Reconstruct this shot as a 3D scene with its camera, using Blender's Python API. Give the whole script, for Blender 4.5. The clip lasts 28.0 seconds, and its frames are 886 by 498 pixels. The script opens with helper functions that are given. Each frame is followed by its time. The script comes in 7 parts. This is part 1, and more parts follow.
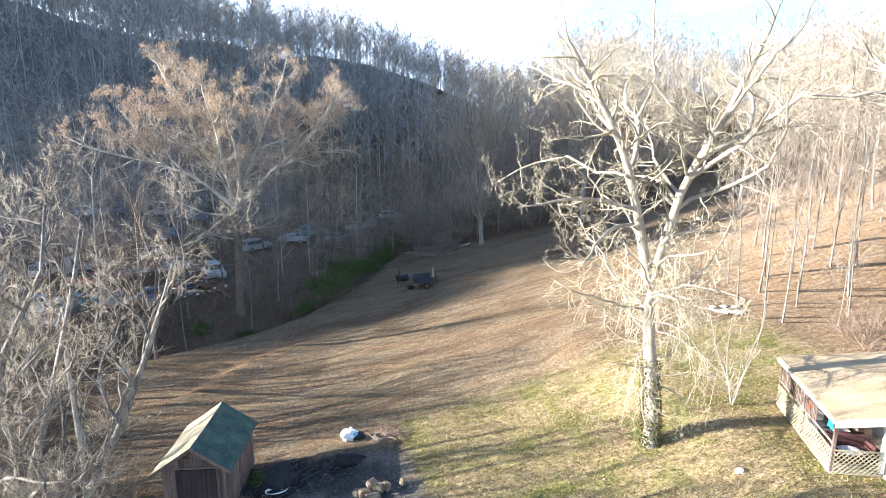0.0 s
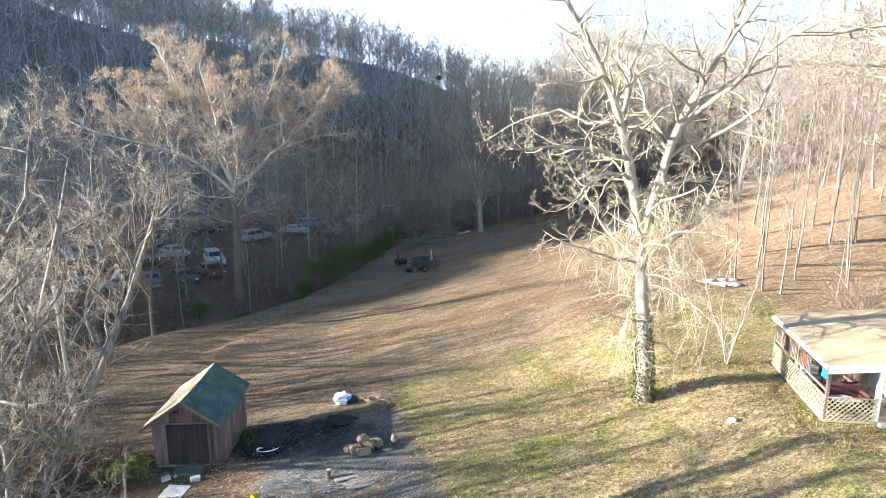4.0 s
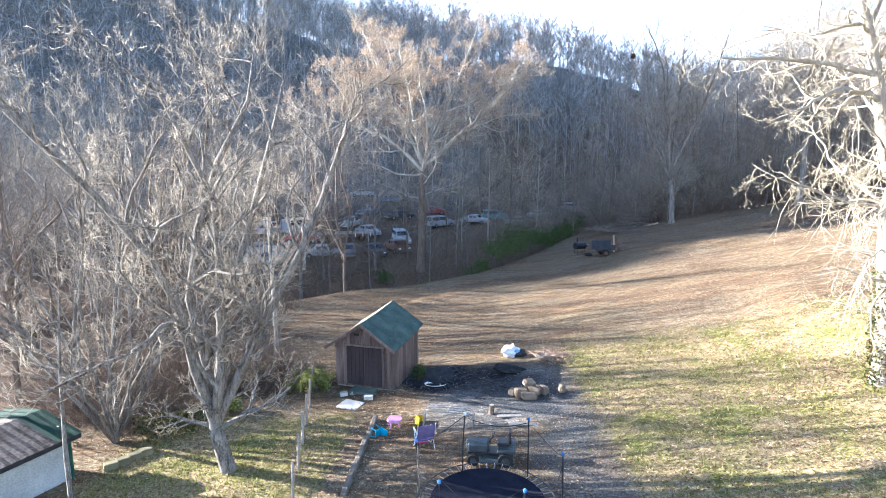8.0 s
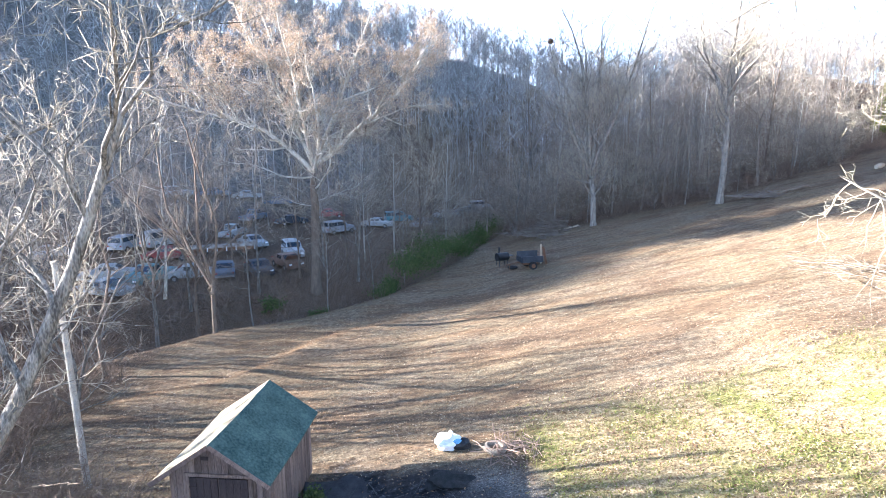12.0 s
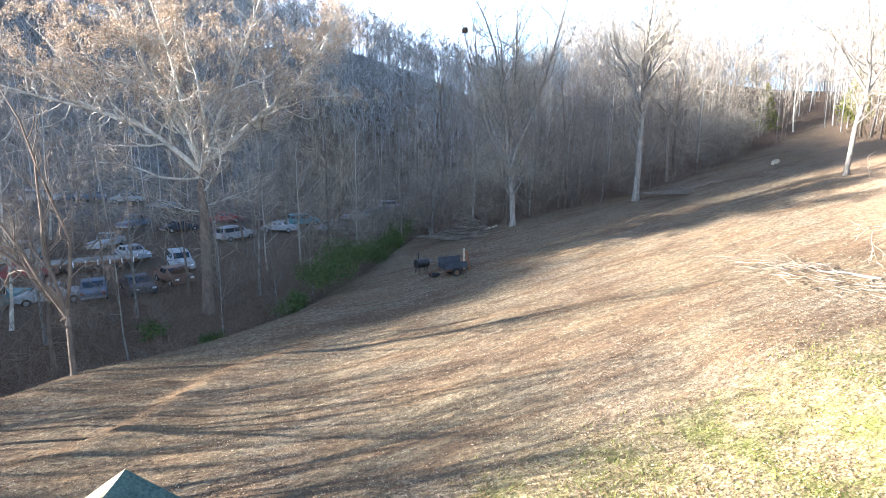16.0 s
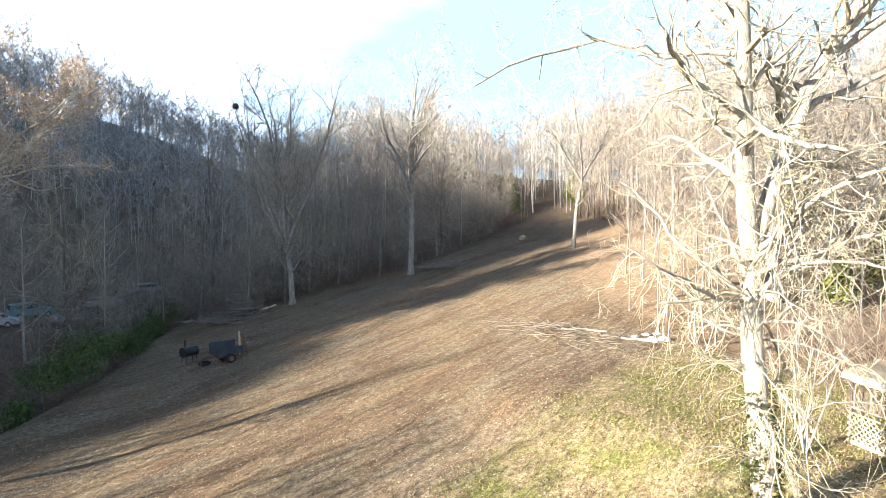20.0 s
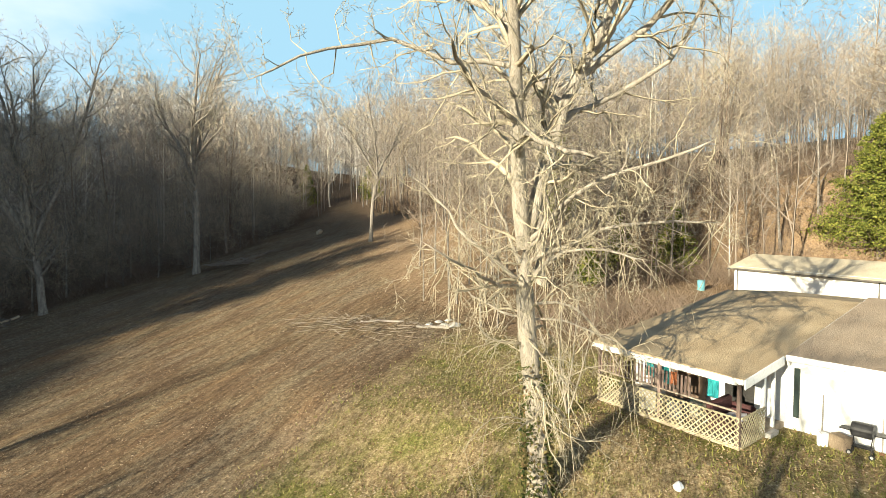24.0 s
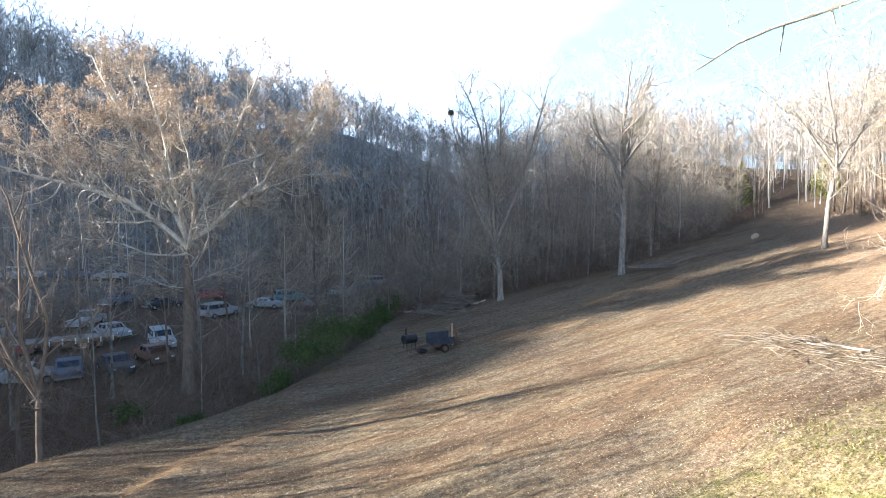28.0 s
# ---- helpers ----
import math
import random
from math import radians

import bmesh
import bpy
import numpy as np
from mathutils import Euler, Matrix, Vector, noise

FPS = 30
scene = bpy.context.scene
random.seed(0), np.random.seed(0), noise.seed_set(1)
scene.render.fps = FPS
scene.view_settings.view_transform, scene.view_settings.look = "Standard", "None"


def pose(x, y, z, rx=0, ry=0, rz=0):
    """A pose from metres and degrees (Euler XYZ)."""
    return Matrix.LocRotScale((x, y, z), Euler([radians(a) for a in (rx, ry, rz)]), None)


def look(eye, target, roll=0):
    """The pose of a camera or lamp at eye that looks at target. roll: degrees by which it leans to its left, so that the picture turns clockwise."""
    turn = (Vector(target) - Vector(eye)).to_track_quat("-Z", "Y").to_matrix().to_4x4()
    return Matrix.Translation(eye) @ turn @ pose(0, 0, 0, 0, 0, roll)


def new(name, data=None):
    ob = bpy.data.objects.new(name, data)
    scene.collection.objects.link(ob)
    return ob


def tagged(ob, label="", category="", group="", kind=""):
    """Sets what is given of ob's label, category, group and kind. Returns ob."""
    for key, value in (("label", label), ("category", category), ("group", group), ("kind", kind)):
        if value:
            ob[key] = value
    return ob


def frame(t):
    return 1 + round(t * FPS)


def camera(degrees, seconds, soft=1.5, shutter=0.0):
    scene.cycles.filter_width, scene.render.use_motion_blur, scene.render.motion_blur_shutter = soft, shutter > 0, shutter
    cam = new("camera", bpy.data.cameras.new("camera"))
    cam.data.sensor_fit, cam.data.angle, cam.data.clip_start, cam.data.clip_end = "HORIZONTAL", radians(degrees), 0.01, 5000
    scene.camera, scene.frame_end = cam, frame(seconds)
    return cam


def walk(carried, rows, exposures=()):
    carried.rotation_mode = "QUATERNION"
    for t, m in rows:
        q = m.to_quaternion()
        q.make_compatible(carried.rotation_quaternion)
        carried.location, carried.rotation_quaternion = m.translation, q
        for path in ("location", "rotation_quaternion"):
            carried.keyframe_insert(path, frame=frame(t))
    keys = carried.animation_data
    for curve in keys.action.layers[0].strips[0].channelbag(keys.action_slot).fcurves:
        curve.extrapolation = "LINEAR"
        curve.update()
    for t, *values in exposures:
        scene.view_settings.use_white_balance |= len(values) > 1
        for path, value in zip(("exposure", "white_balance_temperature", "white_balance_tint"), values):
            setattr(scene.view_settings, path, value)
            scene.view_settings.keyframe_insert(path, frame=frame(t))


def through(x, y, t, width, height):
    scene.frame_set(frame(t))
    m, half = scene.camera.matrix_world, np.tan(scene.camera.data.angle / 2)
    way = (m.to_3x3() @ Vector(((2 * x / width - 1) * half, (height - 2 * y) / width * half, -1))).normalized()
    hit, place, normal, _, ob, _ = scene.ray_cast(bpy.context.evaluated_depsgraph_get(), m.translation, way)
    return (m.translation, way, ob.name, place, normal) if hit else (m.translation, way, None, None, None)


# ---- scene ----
# ---------------------------------------------------------------- the drone's camera and its way
cam = camera(77.7, 28.0, soft=0.65)
PATH = [
    (0, (2.18, 7.06, 14.12), (7.51, 25.94, 10.22), -0.0),
    (0.5, (2.03, 6.36, 14.08), (7.35, 25.25, 10.22), 0.0),
    (1, (1.86, 5.58, 13.96), (7.16, 24.49, 10.18), 0.1),
    (1.5, (1.84, 5.32, 13.72), (7.13, 24.23, 9.94), 0.1),
    (2, (1.89, 5.27, 13.41), (7.15, 24.19, 9.63), 0.0),
    (2.5, (2.01, 5.47, 13.10), (7.25, 24.39, 9.30), -0.0),
    (4.5, (2.67, 6.80, 11.73), (7.88, 25.75, 8.01), -0.1),
    (5, (2.71, 6.79, 11.05), (7.91, 25.75, 7.41), -0.0),
    (5.5, (2.69, 6.77, 10.42), (7.93, 25.74, 6.86), 0.0),
    (6, (2.71, 6.72, 9.79), (7.94, 25.71, 6.31), 0.1),
    (6.5, (2.69, 6.71, 9.48), (7.70, 25.75, 6.00), 0.1),
    (7, (2.62, 6.68, 9.48), (5.82, 26.11, 6.02), 0.0),
    (7.5, (2.69, 6.63, 9.48), (2.06, 26.33, 6.07), 0.2),
    (8, (2.66, 6.82, 9.44), (1.51, 26.50, 6.04), 0.1),
    (8.5, (2.58, 7.31, 9.51), (1.30, 26.97, 6.08), 0.2),
    (9, (2.49, 8.15, 9.62), (1.15, 27.80, 6.15), 0.2),
    (9.5, (2.40, 9.23, 9.61), (1.00, 28.88, 6.14), 0.2),
    (10, (2.32, 10.35, 9.66), (0.87, 29.98, 6.15), 0.2),
    (10.5, (2.29, 11.52, 9.72), (0.77, 31.14, 6.15), 0.1),
    (11, (2.25, 12.67, 9.76), (1.14, 32.31, 6.15), 0.0),
    (11.5, (2.25, 13.84, 9.73), (2.80, 33.51, 6.16), -0.1),
    (12, (2.20, 15.00, 9.72), (4.66, 34.52, 6.12), -0.1),
    (12.5, (2.27, 15.97, 9.71), (5.17, 35.44, 6.11), -0.1),
    (14.5, (2.58, 18.78, 9.67), (6.05, 38.16, 6.12), 0.0),
    (15, (2.31, 18.95, 9.62), (5.96, 38.28, 6.00), -0.0),
    (15.5, (2.31, 19.09, 9.62), (7.41, 38.07, 5.95), -0.1),
    (16, (2.33, 19.08, 9.59), (8.04, 37.89, 5.92), -0.1),
    (16.5, (2.30, 19.07, 9.60), (8.19, 37.82, 5.92), -0.0),
    (17, (2.31, 19.12, 9.58), (8.75, 37.69, 5.90), -0.0),
    (17.5, (2.28, 19.09, 9.63), (9.51, 37.36, 5.91), -0.1),
    (18, (2.31, 19.10, 9.58), (9.80, 37.41, 6.66), -0.1),
    (18.5, (2.32, 19.13, 9.56), (10.00, 37.54, 8.06), -0.1),
    (19, (2.35, 19.15, 9.55), (10.12, 37.56, 8.71), -0.0),
    (19.5, (2.35, 19.15, 9.55), (10.94, 37.19, 8.71), 0.0),
    (20, (2.35, 19.15, 9.55), (15.08, 34.55, 8.64), 0.1),
    (20.5, (2.35, 19.15, 9.55), (18.98, 30.23, 8.58), 0.3),
    (21, (2.35, 19.15, 9.55), (20.62, 27.22, 8.58), 0.3),
    (21.5, (2.35, 19.15, 9.55), (20.81, 26.78, 8.50), 0.1),
    (23.5, (2.35, 19.15, 9.55), (20.54, 27.38, 8.46), 0.1),
    (24, (2.35, 19.15, 9.55), (19.72, 29.00, 8.44), -0.0),
    (24.5, (2.35, 19.15, 9.55), (18.33, 31.12, 8.45), -0.0),
    (25, (2.35, 19.15, 9.55), (16.69, 33.05, 8.46), 0.1),
    (25.5, (2.35, 19.15, 9.55), (14.48, 35.02, 8.52), -0.3),
    (26, (2.35, 19.15, 9.55), (11.85, 36.73, 8.59), -0.3),
    (26.5, (2.35, 19.15, 9.55), (9.68, 37.73, 8.57), -0.1),
    (27, (2.35, 19.15, 9.55), (9.11, 37.95, 8.58), -0.1),
    (27.5, (2.35, 19.15, 9.55), (8.80, 38.05, 8.56), -0.2),
    (28, (2.35, 19.15, 9.55), (8.59, 38.13, 8.59), -0.3),
]
EXPOSURES = [
    (0, 2.78, 5750, 12), (6, 2.72, 5850, 12), (8, 3.2, 5450, 15), (12, 3.45, 5400, 16), (15, 3.35, 5550, 13), (19.3, 2.62, 5850, 12), (20.3, 2.5, 6100, 9),
    (21.5, 2.0, 6600, 6), (23.3, 1.6, 6900, 4), (25.0, 1.67, 6850, 4), (26.5, 2.05, 6500, 8), (28, 2.68, 5750, 12),
]
walk(cam, [(t, look(eye, target, roll)) for t, eye, target, roll in PATH], EXPOSURES)
# ---------------------------------------------------------------- daylight: low winter sun over the western ridge
SUN_ELEV, SUN_FROM = radians(14.5), (-0.975, 0.22)
world = bpy.data.worlds.new("winter_sky")
scene.world = world
world.use_nodes = True
wn, wl = world.node_tree.nodes, world.node_tree.links
wn.clear()
sky = wn.new("ShaderNodeTexSky")
sky.sky_type, sky.sun_disc = "NISHITA", False
sky.sun_elevation, sky.sun_rotation = SUN_ELEV, math.atan2(SUN_FROM[0], SUN_FROM[1])
sky.altitude, sky.air_density, sky.dust_density, sky.ozone_density = 200, 1.0, 0.3, 2.0
# bright thin cloud, thickest towards the sun and low in the sky
coords = wn.new("ShaderNodeTexCoord")
stretch = wn.new("ShaderNodeMapping")
stretch.inputs["Scale"].default_value = (1.6, 1.6, 4.0)
cloud = wn.new("ShaderNodeTexNoise")
cloud.inputs["Scale"].default_value, cloud.inputs["Detail"].default_value = 1.7, 6
sunward = wn.new("ShaderNodeVectorMath")
sunward.operation = "DOT_PRODUCT"
sunward.inputs[1].default_value = (SUN_FROM[0], SUN_FROM[1], 0.1)
lean = wn.new("ShaderNodeMath")
lean.operation = "MULTIPLY_ADD"
lean.inputs[1].default_value = 0.55
veil = wn.new("ShaderNodeMapRange")
veil.inputs["To Min"].default_value = 0.18
veil.inputs["From Min"].default_value, veil.inputs["From Max"].default_value = 0.24, 0.46
mix = wn.new("ShaderNodeMix")
mix.data_type = "RGBA"
mix.inputs["B"].default_value = (6.6, 8.0, 9.8, 1)
back = wn.new("ShaderNodeBackground")
back.inputs["Strength"].default_value = 0.042
out = wn.new("ShaderNodeOutputWorld")
# the veil thins out high overhead
updir = wn.new("ShaderNodeSeparateXYZ")
high = wn.new("ShaderNodeMapRange")
high.inputs["From Min"].default_value, high.inputs["From Max"].default_value = 0.42, 0.72
high.inputs["To Min"].default_value, high.inputs["To Max"].default_value = 1.0, 0.0
thin = wn.new("ShaderNodeMath")
thin.operation = "MULTIPLY"
wl.new(coords.outputs["Generated"], updir.inputs["Vector"])
wl.new(updir.outputs["Z"], high.inputs["Value"])
wl.new(high.outputs["Result"], thin.inputs[0])
wl.new(veil.outputs["Result"], thin.inputs[1])
wl.new(coords.outputs["Generated"], stretch.inputs["Vector"])
wl.new(coords.outputs["Generated"], sunward.inputs[0])
wl.new(stretch.outputs["Vector"], cloud.inputs["Vector"])
wl.new(sunward.outputs["Value"], lean.inputs[0])
wl.new(cloud.outputs["Fac"], lean.inputs[2])
wl.new(lean.outputs[0], veil.inputs["Value"])
wl.new(thin.outputs[0], mix.inputs["Factor"])
# clear air near the horizon is a bright pale cyan
clear = wn.new("ShaderNodeMix")
clear.data_type = "RGBA"
clear.inputs["B"].default_value = (3.4, 6.7, 9.1, 1)
low_air = wn.new("ShaderNodeMapRange")
low_air.inputs["From Min"].default_value, low_air.inputs["From Max"].default_value = 0.42, 0.70
low_air.inputs["To Min"].default_value, low_air.inputs["To Max"].default_value = 0.8, 0.0
wl.new(updir.outputs["Z"], low_air.inputs["Value"])
wl.new(low_air.outputs["Result"], clear.inputs["Factor"])
deep = wn.new("ShaderNodeVectorMath")
deep.operation = "MULTIPLY"
deep.inputs[1].default_value = (0.44, 0.60, 0.86)
wl.new(sky.outputs["Color"], deep.inputs[0])
wl.new(deep.outputs["Vector"], clear.inputs["A"])
wl.new(clear.outputs["Result"], mix.inputs["A"])
wl.new(mix.outputs["Result"], back.inputs["Color"])
wl.new(back.outputs["Background"], out.inputs["Surface"])
sun = new("sun", bpy.data.lights.new("sun", "SUN"))
sun.data.energy, sun.data.angle, sun.data.color = 5.0, radians(0.53), (1.0, 0.905, 0.74)
sun.matrix_world = look((0, 0, 0), (-SUN_FROM[0], -SUN_FROM[1], -math.tan(SUN_ELEV)))
# ---------------------------------------------------------------- materials
def nodes_of(name):
    m = bpy.data.materials.new(name)
    m.use_nodes = True
    return m, m.node_tree.nodes, m.node_tree.links, m.node_tree.nodes["Principled BSDF"]


def surface(name, dark, light, scale=3.0, rough=0.85, metal=0.0, fine=12.0, bump=0.3, spread=0.16, stretch=(1, 1, 1), vary=0.12, spec=0.3):
    """Two scales of noise between two colours, with relief and a slight shift from piece to piece."""
    m, n, l, b = nodes_of(name)
    co, mp = n.new("ShaderNodeTexCoord"), n.new("ShaderNodeMapping")
    mp.inputs["Scale"].default_value = stretch
    l.new(co.outputs["Object"], mp.inputs["Vector"])
    big, small = n.new("ShaderNodeTexNoise"), n.new("ShaderNodeTexNoise")
    big.inputs["Scale"].default_value, big.inputs["Detail"].default_value = scale, 4
    small.inputs["Scale"].default_value, small.inputs["Detail"].default_value = scale * fine, 3
    for t in (big, small):
        l.new(mp.outputs["Vector"], t.inputs["Vector"])
    half = n.new("ShaderNodeMath")
    half.operation = "MULTIPLY_ADD"
    half.inputs[1].default_value, half.inputs[2].default_value = 0.5, 0.0
    l.new(small.outputs["Fac"], half.inputs[0])
    both = n.new("ShaderNodeMath")
    both.operation = "MULTIPLY_ADD"
    both.inputs[1].default_value = 0.5
    l.new(big.outputs["Fac"], both.inputs[0])
    l.new(half.outputs[0], both.inputs[2])
    ramp = n.new("ShaderNodeValToRGB")
    ramp.color_ramp.elements[0].position, ramp.color_ramp.elements[1].position = 0.5 - spread, 0.5 + spread
    ramp.color_ramp.elements[0].color, ramp.color_ramp.elements[1].color = (*dark, 1), (*light, 1)
    l.new(both.outputs[0], ramp.inputs["Fac"])
    info, hsv = n.new("ShaderNodeObjectInfo"), n.new("ShaderNodeHueSaturation")
    rng = n.new("ShaderNodeMapRange")
    rng.inputs["To Min"].default_value, rng.inputs["To Max"].default_value = 1 - vary, 1 + vary
    l.new(info.outputs["Random"], rng.inputs["Value"])
    l.new(rng.outputs["Result"], hsv.inputs["Value"])
    l.new(ramp.outputs["Color"], hsv.inputs["Color"])
    l.new(hsv.outputs["Color"], b.inputs["Base Color"])
    b.inputs["Roughness"].default_value, b.inputs["Metallic"].default_value = rough, metal
    b.inputs["Specular IOR Level"].default_value = spec
    if bump:
        bp = n.new("ShaderNodeBump")
        bp.inputs["Strength"].default_value, bp.inputs["Distance"].default_value = bump, 0.05
        l.new(small.outputs["Fac"], bp.inputs["Height"])
        l.new(bp.outputs["Normal"], b.inputs["Normal"])
    return m


def leafy(name, cols, rough=0.8, through=0.25):
    """Leaves: each piece takes its own colour between those given."""
    m, n, l, b = nodes_of(name)
    geo, ramp = n.new("ShaderNodeNewGeometry"), n.new("ShaderNodeValToRGB")
    el = ramp.color_ramp.elements
    el[0].color, el[-1].color = (*cols[0], 1), (*cols[-1], 1)
    for k, c in enumerate(cols[1:-1], 1):
        el.new(k / (len(cols) - 1)).color = (*c, 1)
    l.new(geo.outputs["Random Per Island"], ramp.inputs["Fac"])
    l.new(ramp.outputs["Color"], b.inputs["Base Color"])
    b.inputs["Roughness"].default_value = rough
    b.inputs["Specular IOR Level"].default_value = 0.15
    if through:
        tr, add, o = n.new("ShaderNodeBsdfTranslucent"), n.new("ShaderNodeMixShader"), n["Material Output"]
        l.new(ramp.outputs["Color"], tr.inputs["Color"])
        add.inputs[0].default_value = through
        l.new(b.outputs[0], add.inputs[1])
        l.new(tr.outputs[0], add.inputs[2])
        l.new(add.outputs[0], o.inputs["Surface"])
    return m


def glassy(name, tint):
    m, n, l, b = nodes_of(name)
    b.inputs["Base Color"].default_value, b.inputs["Roughness"].default_value = (*tint, 1), 0.08
    b.inputs["Specular IOR Level"].default_value = 0.6
    return m


def ground_material():
    """Leaf-strewn winter field, lawn, woodland floor, ash and gravel, by the sheet's own zones."""
    m, n, l, b = nodes_of("winter_ground")
    co = n.new("ShaderNodeTexCoord")
    zone, sep = n.new("ShaderNodeAttribute"), n.new("ShaderNodeSeparateColor")
    zone.attribute_name = "zone"
    l.new(zone.outputs["Color"], sep.inputs["Color"])

    def noise_at(scale, detail=5, rough=0.6, stretch=None):
        t = n.new("ShaderNodeTexNoise")
        t.inputs["Scale"].default_value, t.inputs["Detail"].default_value, t.inputs["Roughness"].default_value = scale, detail, rough
        if stretch:
            mp = n.new("ShaderNodeMapping")
            mp.inputs["Scale"].default_value, mp.inputs["Rotation"].default_value = stretch[0], (0, 0, stretch[1])
            l.new(co.outputs["Object"], mp.inputs["Vector"])
            l.new(mp.outputs["Vector"], t.inputs["Vector"])
        else:
            l.new(co.outputs["Object"], t.inputs["Vector"])
        return t.outputs["Fac"]

    def ramp(fac, *stops):
        r = n.new("ShaderNodeValToRGB")
        e = r.color_ramp.elements
        e[0].position, e[0].color = stops[0][0], (*stops[0][1], 1)
        e[1].position, e[1].color = stops[-1][0], (*stops[-1][1], 1)
        for p, c in stops[1:-1]:
            e.new(p).color = (*c, 1)
        l.new(fac, r.inputs["Fac"])
        return r.outputs["Color"]

    def blend(fac, a, c):
        x = n.new("ShaderNodeMix")
        x.data_type = "RGBA"
        l.new(fac, x.inputs["Factor"])
        l.new(a, x.inputs["A"])
        l.new(c, x.inputs["B"])
        return x.outputs["Result"]

    def edge(amount, jag, width=0.25):
        """A zone's amount with a ragged border."""
        a = n.new("ShaderNodeMath")
        a.operation = "ADD"
        l.new(amount, a.inputs[0])
        l.new(jag, a.inputs[1])
        r = n.new("ShaderNodeMapRange")
        r.inputs["From Min"].default_value, r.inputs["From Max"].default_value = 1 - width, 1 + width
        l.new(a.outputs[0], r.inputs["Value"])
        return r.outputs["Result"]

    broad, mid, grain, speck = noise_at(0.09), noise_at(0.55), noise_at(5.0, 6, 0.7), noise_at(16.0, 4, 0.75)
    rows = noise_at(0.5, 4, 0.55, ((0.35, 2.6, 1), radians(20)))
    two = n.new("ShaderNodeMath")
    two.operation = "MULTIPLY_ADD"
    two.inputs[1].default_value = 0.55
    l.new(speck, two.inputs[0])
    part_ = n.new("ShaderNodeMath")
    part_.operation = "MULTIPLY"
    part_.inputs[1].default_value = 0.45
    l.new(grain, part_.inputs[0])
    l.new(part_.outputs[0], two.inputs[2])
    straw = ramp(two.outputs[0], (0.36, (0.055, 0.042, 0.028)), (0.48, (0.142, 0.107, 0.067)), (0.57, (0.228, 0.178, 0.109)), (0.66, (0.45, 0.385, 0.27)))
    earth = ramp(two.outputs[0], (0.36, (0.066, 0.04, 0.023)), (0.64, (0.285, 0.18, 0.098)))
    stones = ramp(two.outputs[0], (0.38, (0.055, 0.04, 0.028)), (0.5, (0.165, 0.125, 0.086)), (0.63, (0.43, 0.35, 0.25)))
    r1 = n.new("ShaderNodeMapRange")
    r1.inputs["From Min"].default_value, r1.inputs["From Max"].default_value = 0.44, 0.66
    l.new(rows, r1.inputs["Value"])
    r2 = n.new("ShaderNodeMath")
    r2.operation = "MULTIPLY"
    r2.inputs[1].default_value = 0.75
    l.new(r1.outputs["Result"], r2.inputs[0])
    field = blend(r2.outputs[0], straw, earth)
    r4 = n.new("ShaderNodeMapRange")
    r4.inputs["To Max"].default_value = 0.6
    r4.inputs["From Min"].default_value, r4.inputs["From Max"].default_value = 0.47, 0.64
    l.new(noise_at(0.22, 5, 0.65), r4.inputs["Value"])
    field = blend(r4.outputs["Result"], field, stones)
    furrow = n.new("ShaderNodeMapRange")
    furrow.inputs["From Min"].default_value, furrow.inputs["From Max"].default_value = 0.52, 0.66
    furrow.inputs["To Max"].default_value = 0.75
    l.new(noise_at(1.0, 5, 0.6, ((0.10, 2.2, 1), radians(-14))), furrow.inputs["Value"])
    dark_soil = ramp(two.outputs[0], (0.36, (0.045, 0.028, 0.018)), (0.66, (0.19, 0.125, 0.075)))
    field = blend(furrow.outputs["Result"], field, dark_soil)
    patch = n.new("ShaderNodeMapRange")
    patch.inputs["From Min"].default_value, patch.inputs["From Max"].default_value = 0.5, 0.61
    patch.inputs["To Max"].default_value = 0.8
    l.new(noise_at(0.3, 7, 0.72, ((0.5, 1.3, 1), radians(-14))), patch.inputs["Value"])
    field = blend(patch.outputs["Result"], field, dark_soil)
    soil = n.new("ShaderNodeAttribute")
    soil.attribute_name = "bare_soil"
    field = blend(edge(soil.outputs["Fac"], mid, 0.3), field, earth)
    lawn_g = ramp(two.outputs[0], (0.36, (0.05, 0.055, 0.014)), (0.5, (0.15, 0.147, 0.042)), (0.66, (0.34, 0.295, 0.125)))
    lawn_s = ramp(two.outputs[0], (0.36, (0.08, 0.056, 0.03)), (0.5, (0.25, 0.187, 0.10)), (0.64, (0.50, 0.405, 0.25)))
    r3 = n.new("ShaderNodeMapRange")
    r3.inputs["From Min"].default_value, r3.inputs["From Max"].default_value = 0.36, 0.57
    l.new(mid, r3.inputs["Value"])
    lawn = blend(r3.outputs["Result"], lawn_g, lawn_s)
    litter = ramp(speck, (0.34, (0.028, 0.019, 0.014)), (0.5, (0.105, 0.07, 0.045)), (0.66, (0.29, 0.205, 0.135)))
    ash = ramp(grain, (0.38, (0.010, 0.010, 0.011)), (0.56, (0.026, 0.026, 0.029)), (0.7, (0.15, 0.15, 0.155)))
    c = blend(edge(sep.outputs[0], mid), field, lawn)
    stony = n.new("ShaderNodeAttribute")
    stony.attribute_name = "gravel"
    gravel = ramp(speck, (0.32, (0.04, 0.039, 0.038)), (0.5, (0.115, 0.11, 0.102)), (0.66, (0.27, 0.26, 0.235)))
    c = blend(edge(stony.outputs["Fac"], mid, 0.3), c, gravel)
    c = blend(edge(sep.outputs[1], mid), c, litter)
    upper = n.new("ShaderNodeAttribute")
    upper.attribute_name = "upper_slope"
    russet = n.new("ShaderNodeAttribute")
    russet.attribute_name = "leaf_slope"
